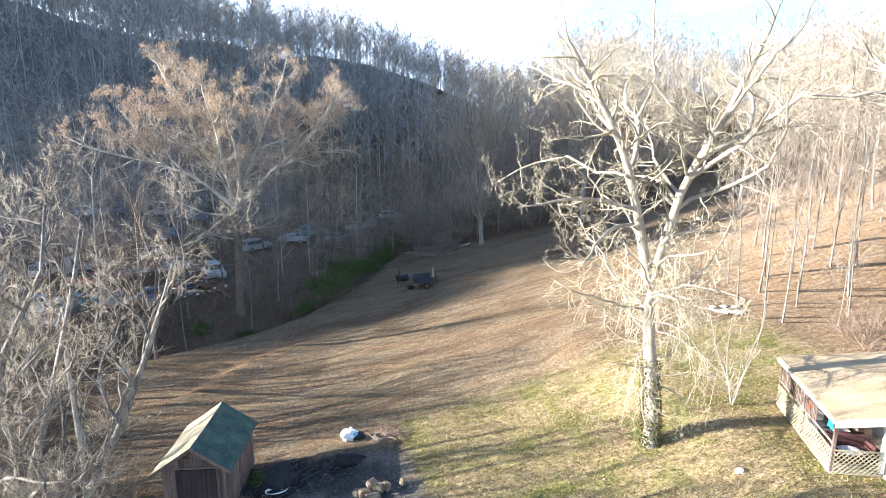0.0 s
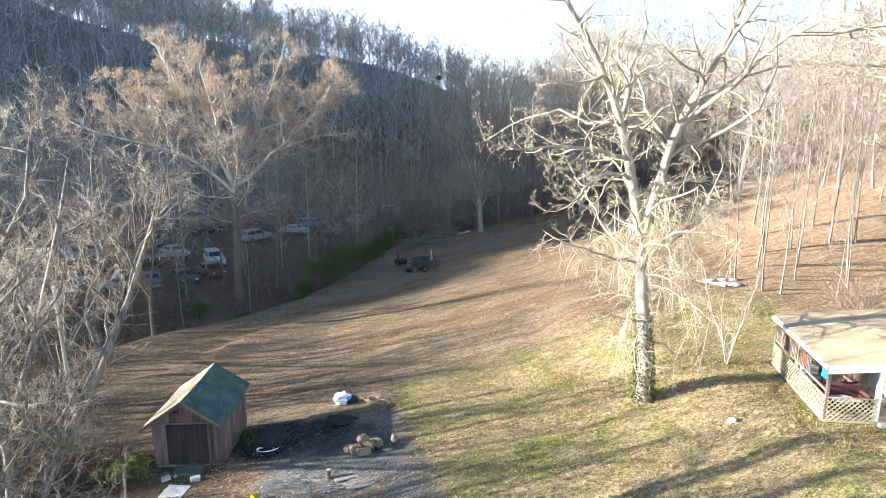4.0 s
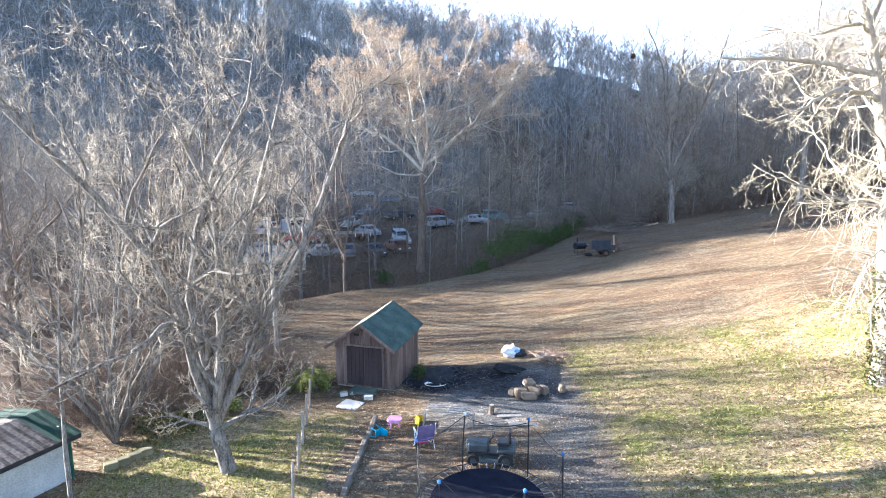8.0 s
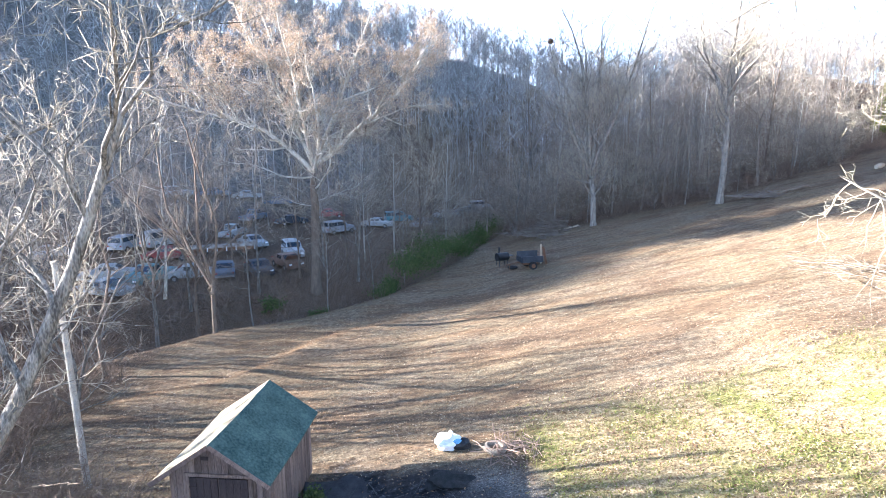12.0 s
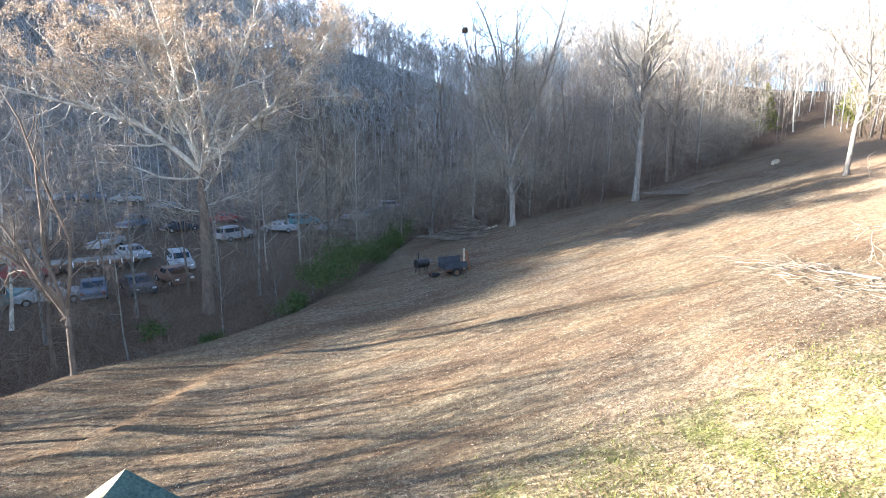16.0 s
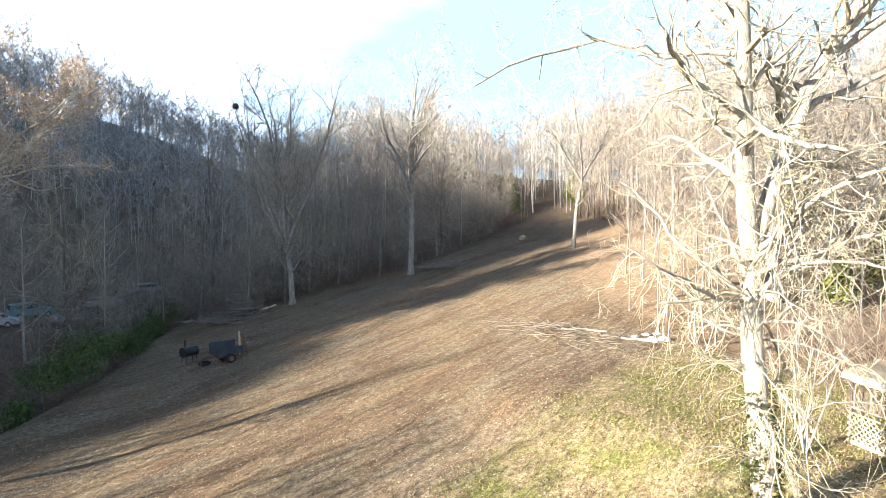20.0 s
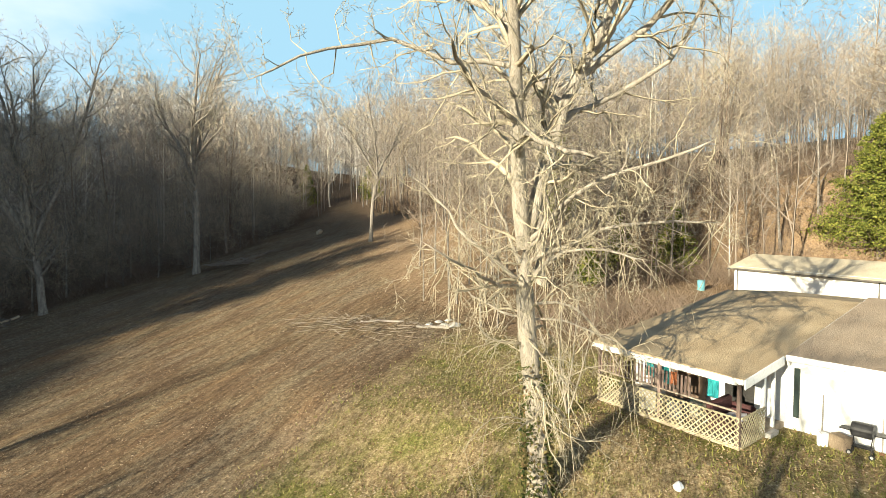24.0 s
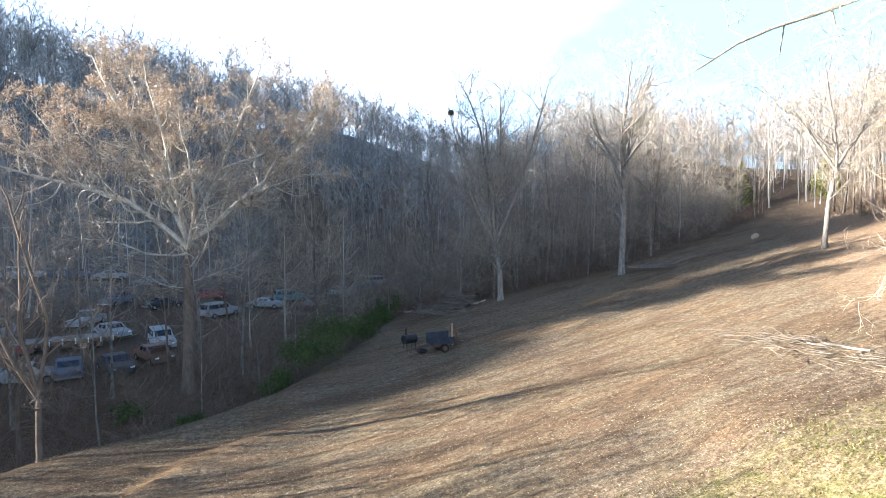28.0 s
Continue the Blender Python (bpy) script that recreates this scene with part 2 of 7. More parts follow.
    dry = ramp(two.outputs[0], (0.36, (0.09, 0.056, 0.033)), (0.5, (0.235, 0.158, 0.095)), (0.65, (0.44, 0.335, 0.22)))
    c = blend(edge(russet.outputs["Fac"], mid, 0.3), c, dry)
    # ridge leaf floor painted paler and greyer, as distant haze makes it look
    hazed_floor = ramp(noise_at(1.6, 6, 0.75), (0.34, (0.07, 0.062, 0.056)), (0.5, (0.17, 0.15, 0.134)), (0.66, (0.31, 0.28, 0.25)))
    c = blend(upper.outputs["Fac"], c, hazed_floor)
    # the ash colour also paints the shed's shadow on the gravel
    c = blend(edge(sep.outputs[2], broad, 0.2), c, ash)
    l.new(c, b.inputs["Base Color"])
    b.inputs["Roughness"].default_value, b.inputs["Specular IOR Level"].default_value = 0.95, 0.1
    bp = n.new("ShaderNodeBump")
    bp.inputs["Strength"].default_value, bp.inputs["Distance"].default_value = 0.6, 0.07
    l.new(grain, bp.inputs["Height"])
    ripple = n.new("ShaderNodeBump")
    ripple.inputs["Strength"].default_value, ripple.inputs["Distance"].default_value = 0.75, 0.42
    l.new(noise_at(1.3, 5, 0.62, ((0.35, 1.7, 1), radians(-14))), ripple.inputs["Height"])
    l.new(ripple.outputs["Normal"], bp.inputs["Normal"])
    l.new(bp.outputs["Normal"], b.inputs["Normal"])
    return m


GROUND = ground_material()
BARK_OAK = surface("pale_oak_bark", (0.21, 0.18, 0.142), (0.48, 0.43, 0.355), 9, 0.95, stretch=(1, 1, 0.2), bump=1.0, spread=0.2, fine=6)
BARK_SYC = surface("sycamore_bark", (0.20, 0.175, 0.14), (0.62, 0.58, 0.50), 1.6, 0.9, stretch=(1, 1, 0.5), fine=6)
BARK_GREY = surface("grey_bark", (0.062, 0.054, 0.047), (0.29, 0.26, 0.225), 7, 0.95, stretch=(1, 1, 0.3), bump=0.9, spread=0.12, fine=6)
BARK_PALE = surface("pale_grey_bark", (0.09, 0.079, 0.067), (0.34, 0.305, 0.26), 6, 0.95, stretch=(1, 1, 0.3), bump=0.9, spread=0.14, fine=6)
BARK_BROWN = surface("brown_bark", (0.085, 0.062, 0.046), (0.22, 0.17, 0.13), 5, 0.95, stretch=(1, 1, 0.3))
TWIG_PALE = surface("pale_twigs", (0.25, 0.205, 0.15), (0.47, 0.405, 0.305), 2, 0.9, bump=0)
TWIG_GREY = surface("grey_twigs", (0.13, 0.105, 0.085), (0.28, 0.235, 0.19), 2, 0.9, bump=0)
TWIG_RED = surface("reddish_twigs", (0.15, 0.10, 0.075), (0.30, 0.215, 0.165), 2, 0.9, bump=0)
TWIG_BRUSH = surface("brush_twigs", (0.10, 0.07, 0.05), (0.26, 0.195, 0.145), 0.5, 0.9, bump=0)
TWIG_RIDGE = leafy("ridge_twigs", ((0.14, 0.125, 0.115), (0.25, 0.23, 0.21), (0.46, 0.435, 0.41)), 0.9, 0)
TWIG_SYC = surface("sycamore_twigs", (0.25, 0.19, 0.135), (0.50, 0.415, 0.315), 2, 0.9, bump=0)
TWIG_OAK = surface("oak_twigs", (0.18, 0.155, 0.108), (0.43, 0.375, 0.275), 2, 0.9, bump=0)
SYC_LEAF = leafy("sycamore_leaves", ((0.27, 0.185, 0.12), (0.43, 0.32, 0.225), (0.58, 0.46, 0.35)))
DRY_LEAF = leafy("dry_leaves", ((0.16, 0.085, 0.04), (0.30, 0.18, 0.09), (0.42, 0.29, 0.17)))
IVY_LEAF = leafy("ivy_leaves", ((0.03, 0.045, 0.014), (0.07, 0.085, 0.025), (0.14, 0.12, 0.05), (0.22, 0.15, 0.08)))
GREEN_LEAF = leafy("evergreen_leaves", ((0.028, 0.045, 0.016), (0.06, 0.085, 0.027), (0.11, 0.13, 0.048)))
CEDAR_LEAF = leafy("cedar_sprays", ((0.06, 0.08, 0.018), (0.15, 0.17, 0.035), (0.27, 0.265, 0.06)))
# ---------------------------------------------------------------- mesh helpers
def fast_mesh(name, verts, tris=None, quads=None, mat=None, smooth=False):
    me = bpy.data.meshes.new(name)
    verts = np.asarray(verts, np.float32).reshape(-1, 3)
    tris = np.zeros((0, 3), np.int32) if tris is None else np.asarray(tris, np.int32).reshape(-1, 3)
    quads = np.zeros((0, 4), np.int32) if quads is None else np.asarray(quads, np.int32).reshape(-1, 4)
    me.vertices.add(len(verts))
    me.vertices.foreach_set("co", verts.ravel())
    loops = np.concatenate([tris.ravel(), quads.ravel()])
    totals = np.concatenate([np.full(len(tris), 3, np.int32), np.full(len(quads), 4, np.int32)])
    starts = np.concatenate([[0], np.cumsum(totals)[:-1]]).astype(np.int32)
    me.loops.add(len(loops))
    me.loops.foreach_set("vertex_index", loops)
    me.polygons.add(len(totals))
    me.polygons.foreach_set("loop_start", starts)
    me.polygons.foreach_set("loop_total", totals)
    if smooth:
        me.polygons.foreach_set("use_smooth", np.ones(len(totals), bool))
    me.update(calc_edges=True)
    if mat:
        me.materials.append(mat)
    return me


def child(name, me, parent, label="", m=None):
    ob = new(name, me)
    ob.parent = parent
    if m is not None:
        ob.matrix_basis = m
    return tagged(ob, label)


def part(name, bm, material, parent, label="", m=None):
    """One bmesh as one mesh object under a thing or a part."""
    me = bpy.data.meshes.new(name)
    bm.to_mesh(me)
    bm.free()
    me.materials.append(material)
    return child(name, me, parent, label, m)


def thing(name, m, label, category, group="", kind=""):
    ob = new(name)
    ob.empty_display_size = 0.2
    ob.matrix_basis = m
    return tagged(ob, label, category, group, kind)


def box(*boxes, bevel=0.012):
    """Bevelled boxes in one bmesh: (cx, cy, cz, sx, sy, sz) or with a turn matrix at the end."""
    bm = bmesh.new()
    for b in boxes:
        m = Matrix.Translation(b[:3]) @ (b[6] if len(b) > 6 else Matrix.Identity(4)) @ Matrix.Diagonal((*b[3:6], 1))
        bmesh.ops.create_cube(bm, size=1, matrix=m)
    if bevel:
        bmesh.ops.bevel(bm, geom=bm.edges[:], offset=min(bevel, 0.3 * min(min(b[3:6]) for b in boxes)), segments=1, affect="EDGES")
    return bm


def rod(a, b, r, r2=None, sides=8, bm=None):
    bm = bm or bmesh.new()
    a, b = Vector(a), Vector(b)
    m = Matrix.Translation((a + b) / 2) @ (b - a).to_track_quat("Z", "Y").to_matrix().to_4x4()
    bmesh.ops.create_cone(bm, cap_ends=True, segments=sides, radius1=r, radius2=r if r2 is None else r2, depth=(b - a).length, matrix=m)
    return bm


def wire(points, r, sides=6, closed=False, bm=None):
    """A bent tube through points."""
    bm = bm or bmesh.new()
    pts = [Vector(p) for p in points]
    n = len(pts)
    rings = []
    for i, p in enumerate(pts):
        t = (pts[(i + 1) % n] - pts[i - 1]) if closed else pts[min(i + 1, n - 1)] - pts[max(i - 1, 0)]
        t.normalize()
        u = t.cross(Vector((0.13, 0.21, 0.97)) if abs(t.z) < 0.9 else Vector((1, 0.1, 0))).normalized()
        v = t.cross(u)
        rings.append([bm.verts.new(p + r * (math.cos(k * math.tau / sides) * u + math.sin(k * math.tau / sides) * v)) for k in range(sides)])
    for i in range(n if closed else n - 1):
        a, b = rings[i], rings[(i + 1) % n]
        for k in range(sides):
            bm.faces.new((a[k], a[(k + 1) % sides], b[(k + 1) % sides], b[k]))
    if not closed:
        bm.faces.new(rings[0][::-1])
        bm.faces.new(rings[-1])
    return bm


def lump(r, squash=(1, 1, 1), rough=0.25, seed=0, detail=2, at=(0, 0, 0), bm=None):
    """An uneven rounded lump."""
    own = bmesh.new()
    bmesh.ops.create_icosphere(own, subdivisions=detail, radius=1)
    for v in own.verts:
        k = 1 + rough * noise.noise(v.co * 1.7 + Vector((seed * 3.1, seed, 0)))
        v.co = Vector((v.co.x * k * r * squash[0] + at[0], v.co.y * k * r * squash[1] + at[1], v.co.z * k * r * squash[2] + at[2]))
    if bm is None:
        return own
    me = bpy.data.meshes.new("tmp")
    own.to_mesh(me)
    own.free()
    bm.from_mesh(me)
    bpy.data.meshes.remove(me)
    return bm


def ground_at(x, y):
    return float(height(x, y))


# ---------------------------------------------------------------- growing trees
def tubes(branches, sides):
    """Tapered tubes along many polylines; branches are (points, radii). Those of equal length are done together."""
    V, Q, T, base = [], [], [], 0
    groups = {}
    for pts, rad in branches:
        groups.setdefault(len(pts), []).append((pts, rad))
    for n, some in groups.items():
        P = np.array([s[0] for s in some], np.float32)
        R = np.array([s[1] for s in some], np.float32)
        k = sides if n > 2 else 3
        B = len(P)
        t = np.empty_like(P)
        t[:, 1:-1] = P[:, 2:] - P[:, :-2]
        t[:, 0], t[:, -1] = P[:, 1] - P[:, 0], P[:, -1] - P[:, -2]
        t /= np.linalg.norm(t, axis=-1, keepdims=True) + 1e-9
        ref = np.where(np.abs(t[:, :1, 2:]) < 0.9, np.array([0, 0, 1.0]), np.array([1.0, 0, 0]))
        u = np.cross(t, ref)
        u /= np.linalg.norm(u, axis=-1, keepdims=True) + 1e-9
        v = np.cross(t, u)
        a = np.arange(k) * math.tau / k
        ring = (np.cos(a)[:, None] * u[:, :, None] + np.sin(a)[:, None] * v[:, :, None]) * R[:, :, None, None] + P[:, :, None]
        body = ring[:, :-1].reshape(B, -1, 3)
        verts = np.concatenate([body, P[:, -1:]], 1)
        per = verts.shape[1]
        off = base + np.arange(B)[:, None, None] * per
        i, j = np.meshgrid(np.arange(n - 2), np.arange(k), indexing="ij")
        q = np.stack([i * k + j, i * k + (j + 1) % k, (i + 1) * k + (j + 1) % k, (i + 1) * k + j], -1).reshape(1, -1, 4)
        if n > 2:
            Q.append((q + off).reshape(-1, 4))
        jj = np.arange(k)
        tip = np.stack([(n - 2) * k + jj, (n - 2) * k + (jj + 1) % k, np.full(k, (n - 1) * k)], -1)[None]
        T.append((tip + off).reshape(-1, 3))
        V.append(verts.reshape(-1, 3))
        base += B * per
    return np.concatenate(V), (np.concatenate(T) if T else None), (np.concatenate(Q) if Q else None)


def grow(rng, tall, girth, clear=0.3, angle=(35, 60), limbs=14, levels=3, kids=(6, 6), ratio=0.5, up=0.25, wander=0.16, reach=0.55, lean=(0, 0), twig=0.012, forks=1, droop=0.0, steps=7, fork_at=0.45, coarse=False, skirt=None, tilt=(0.22, 0.5), frame_limbs=(), weep=0, limb_wander=0.24, spray=1.0, thick=1.7, fine_from=9):
    """A bare tree. Returns the wood (trunk and limbs) and the fine twigs as lists of (points, radii)."""
    wood, twigs = [], []

    def turned(d, deg):
        d = d / np.linalg.norm(d)
        side = np.cross(d, rng.normal(size=3))
        side /= np.linalg.norm(side) + 1e-9
        return d * math.cos(math.radians(deg)) + side * math.sin(math.radians(deg))

    def shoot(p, d, length, r, level, n, pull, w):
        pts, rad = [p], [r]
        d = d / np.linalg.norm(d)
        for i in range(n - 1):
            d = d + rng.normal(size=3) * w + np.array([0, 0, pull])
            d /= np.linalg.norm(d)
            p = p + d * length / (n - 1)
            pts.append(p)
            rad.append(r * (1 - 0.72 * (i + 1) / (n - 1)))
        return np.array(pts), np.array(rad)

    def branch(p, d, length, r, level, sag=0.0):
        last = level >= levels
        if last:
            r = min(r, twig * 1.5)
        n = 2 if last and length < 0.7 else (3 if last else (5 if level > 1 else 8 if levels > 3 else 5))
        if coarse:
            n = 3 if level == 1 else 2
        pts, rad = shoot(p, d, length, r, level, n, (up if not last else up * 0.3) * (1 if level < 2 else 0.6) - droop * level - sag, wander)
        (twigs if (level >= levels - 1 and level > 1) or level >= fine_from else wood).append((pts, rad))
        if last:
            return
        count = kids[min(level - 1, len(kids) - 1)]
        for c in range(count):
            f = 0.25 + 0.75 * (c + rng.random()) / count
            k = min(int(f * (n - 1)), n - 2)
            q = pts[k] + (pts[k + 1] - pts[k]) * (f * (n - 1) - k)
            axis = pts[k + 1] - pts[k]
            branch(q, turned(axis, rng.uniform(25, 62)), length * ratio * rng.uniform(0.6, 1.25) * (1.15 - 0.5 * f), max(twig, rad[k] * 0.5), level + 1, sag)

    p0 = np.zeros(3)
    stems = []
    top = tall * (fork_at if forks > 1 else 0.97)
    pts, rad = shoot(np.array([0, 0, -0.3]), np.array([lean[0], lean[1], 1.0]), top + 0.3, girth, 0, steps, 0.06, min(wander * 0.35, 0.045))
    rad[0] *= 1.5
    if forks > 1:
        rad = girth * np.linspace(1, 0.78, len(rad))
        rad[0] *= 1.45
    wood.append((pts, rad))
    stems.append((pts, rad, clear))
    if forks > 1 and not frame_limbs:
        for f in range(forks):
            az = math.tau * f / forks + rng.uniform(-0.4, 0.4)
            out = rng.uniform(*tilt)
            d = np.array([math.cos(az) * out, math.sin(az) * out, 1.0])
            sp, sr = shoot(pts[-1] - np.array([0, 0, 0.4 * f / forks]), d, tall * (1.02 - fork_at) * rng.uniform(0.85, 1.08), girth * 0.62, 0, 7, 0.05, wander * 0.7)
            wood.append((sp, sr))
            stems.append((sp, sr, 0.12))
    for sp, sr, low in stems:
        count = limbs if len(stems) == 1 else (limbs // 2 if sp is pts else limbs)
        for c in range(count):
            f = low + (1 - low) * (c + rng.random() * 0.9) / count
            n = len(sp)
            k = min(int(f * (n - 1)), n - 2)
            q = sp[k] + (sp[k + 1] - sp[k]) * (f * (n - 1) - k)
            fall = (1 - 0.55 * f) if len(stems) == 1 else (1 - 0.45 * f)
            branch(q, turned(sp[k + 1] - sp[k], rng.uniform(*angle)), tall * reach * 0.6 * fall * rng.uniform(0.65, 1.2), max(twig * 1.5, min(sr[k] * 0.5, girth * 0.32)), 1)
    made = []
    for on, f, az, rise, length, r, bend in frame_limbs:
        sp = pts if on < 0 else made[on][0]
        n = len(sp)
        k = min(int(f * (n - 1)), n - 2)
        q = sp[k] + (sp[k + 1] - sp[k]) * (f * (n - 1) - k)
        az, rise = math.radians(az), math.radians(rise)
        d = np.array([math.cos(az) * math.cos(rise), math.sin(az) * math.cos(rise), math.sin(rise)])
        lp, lr = shoot(q, d, length, r, 0, 10, bend, limb_wander * (0.4 if on < 0 and rise > 1.0 else 1.25))
        lr = np.maximum(lr, 0.012)
        made.append((lp, lr))
        wood.append((lp, lr))
        count = int(4 + length * thick)
        for c in range(count):
            g = 0.14 + 0.86 * (c + rng.random()) / count
            j = min(int(g * 9), 8)
            o = lp[j] + (lp[j + 1] - lp[j]) * (g * 9 - j)
            low = o[2] < 6.5
            branch(o, turned(lp[j + 1] - lp[j], rng.uniform(35, 80)), spray * (0.9 + 0.2 * length) * rng.uniform(0.55, 1.2) * (1.15 - 0.5 * g), max(twig * 2, lr[j] * 0.5), 1 if not low or rng.random() < 0.7 else 2,
                   0.16 if low and rng.random() < 0.6 else 0.0)
        if weep and q[2] < 6.6:
            for c in range(weep):
                g = rng.uniform(0.2, 1.0)
                j = min(int(g * 9), 8)
                o = lp[j] + (lp[j + 1] - lp[j]) * (g * 9 - j)
                branch(o, np.array([rng.normal() * 0.35, rng.normal() * 0.35, -1.0]), rng.uniform(0.9, 2.6), twig * 2.2, levels - 1, 0.1)
    if skirt:
        count, z0, z1, far, sag = skirt
        for c in range(count):
            z = z0 + (z1 - z0) * (c + rng.random()) / count
            k = int(np.clip(np.searchsorted(pts[:, 2], z) - 1, 0, len(pts) - 2))
            q = pts[k] + (pts[k + 1] - pts[k]) * (z - pts[k, 2]) / max(0.01, pts[k + 1, 2] - pts[k, 2])
            az = rng.uniform(0, math.tau)
            branch(q, np.array([math.cos(az), math.sin(az), rng.uniform(0.0, 0.7)]), far * rng.uniform(0.5, 1.15), girth * rng.uniform(0.07, 0.19), 1, sag)
    return wood, twigs


def ribbons(shoots, rng, widen=1.35):
    """Far twigs as slim tapered slips, each turned its own way."""
    V, T, Q, base = [], [], [], 0
    by = {}
    for p, r in shoots:
        by.setdefault(len(p), []).append((p, r))
    for n, group in by.items():
        P, R = np.array([g[0] for g in group], float), np.array([g[1] for g in group], float) * widen
        B = len(P)
        d = P[:, -1] - P[:, 0]
        side = np.cross(d, rng.normal(size=(B, 3)))
        side /= np.linalg.norm(side, axis=1, keepdims=True) + 1e-9
        wide = side[:, None] * R[:, :-1, None]
        pair = np.stack([P[:, :-1] - wide, P[:, :-1] + wide], 2).reshape(B, -1, 3)
        verts = np.concatenate([pair, P[:, -1:]], 1)
        per = verts.shape[1]
        off = base + np.arange(B)[:, None, None] * per
        if n > 2:
            i = np.arange(n - 2)
            q = np.stack([2 * i, 2 * i + 1, 2 * i + 3, 2 * i + 2], -1)[None]
            Q.append((q + off).reshape(-1, 4))
        T.append((np.array([[[2 * (n - 2), 2 * (n - 2) + 1, 2 * (n - 1)]]]) + off).reshape(-1, 3))
        V.append(verts.reshape(-1, 3))
        base += B * per
    return np.concatenate(V), np.concatenate(T), (np.concatenate(Q) if Q else np.zeros((0, 4), int))


def both(a, b):
    """Two sets of vertices and faces as one."""
    n = len(a[0])
    return np.concatenate([a[0], b[0]]), np.concatenate([a[1], b[1] + n]), np.concatenate([a[2], b[2] + n])


def tips(twigs, rng, share=1.0):
    out = [t[0][-1] for t in twigs if rng.random() < share]
    return np.array(out)


def leaf_mesh(name, spots, size, mat, rng, jitter=0.15, per=1, curl=0.35):
    """Small bent leaves, two triangles folded along the middle, at given spots."""
    spots = np.repeat(spots, per, 0)
    n = len(spots)
    c = spots + rng.normal(size=(n, 3)) * jitter
    a = rng.normal(size=(n, 3))
    a /= np.linalg.norm(a, axis=1, keepdims=True)
    b = np.cross(a, rng.normal(size=(n, 3)))
    b /= np.linalg.norm(b, axis=1, keepdims=True)
    up = np.cross(a, b)
    s = (size * rng.uniform(0.6, 1.4, n))[:, None]
    V = np.stack([c - a * s, c + b * s * 0.6 + up * s * curl, c + a * s, c - b * s * 0.6 + up * s * curl], 1)
    i = np.arange(n)[:, None] * 4
    T = np.concatenate([i + [0, 1, 2], i + [0, 2, 3]])
    return fast_mesh(name, V.reshape(-1, 3), tris=T, mat=mat)
# ---------------------------------------------------------------- the lie of the land
def sstep(a, b, x):
    t = np.clip((x - a) / (b - a), 0, 1)
    return t * t * (3 - 2 * t)


def softplus(x, w):
    return w * np.log1p(np.exp(np.clip(x / w, -40, 40)))


BANK_X = np.array([-600, -60, -30, -12, -7.5, -0.5, 3.3, 8.5, 16, 26, 60, 400])
BANK_Y = np.array([-500, 8, 32.5, 44.5, 48.4, 51, 53.8, 61.5, 73.5, 89, 142, 600])


def bank(x, y):
    """Distance past the field's lower edge, towards the creek."""
    q = y - np.interp(x, BANK_X, BANK_Y)
    run = (np.interp(x + 3, BANK_X, BANK_Y) - np.interp(x - 3, BANK_X, BANK_Y)) / 6
    return q / np.sqrt(1 + run * run)


def ripple(x, y):
    return (np.sin(x * 0.31 + 1.3 * np.sin(y * 0.17)) * np.sin(y * 0.27 + 0.8 * np.sin(x * 0.13))
            + 0.5 * np.sin(x * 0.83 + y * 0.37 + 2 * np.sin(y * 0.21)) * np.sin(y * 0.71 - x * 0.29))


BERM_X = np.array([-30, -9, -6.7, -4.9, -4.0, -3.3, -2.0, -0.8, 0.9, 3.9, 12, 40])
BERM_Y = np.array([37, 38.6, 39.1, 39.6, 40.4, 41.4, 43.4, 45.1, 46.2, 46.6, 47.2, 48])


def berm(x, y):
    """Distance past the graded lip above the creek's shoulder."""
    run = (np.interp(x + 1, BERM_X, BERM_Y) - np.interp(x - 1, BERM_X, BERM_Y)) / 2
    return (y - np.interp(x, BERM_X, BERM_Y)) / np.sqrt(1 + run * run)


# the woods' edge across the head of the field
HEAD_X = np.array([-60, 12, 17.5, 21, 24, 28, 34.4, 41, 48, 60, 72, 84, 110, 400])
HEAD_Y = np.array([85, 73, 70.2, 67.0, 66.6, 66.8, 65.0, 66.0, 68.5, 73.5, 80, 86, 100, 300])


def end_of(x, y):
    return 0.9 * (y - np.interp(x, HEAD_X, HEAD_Y))


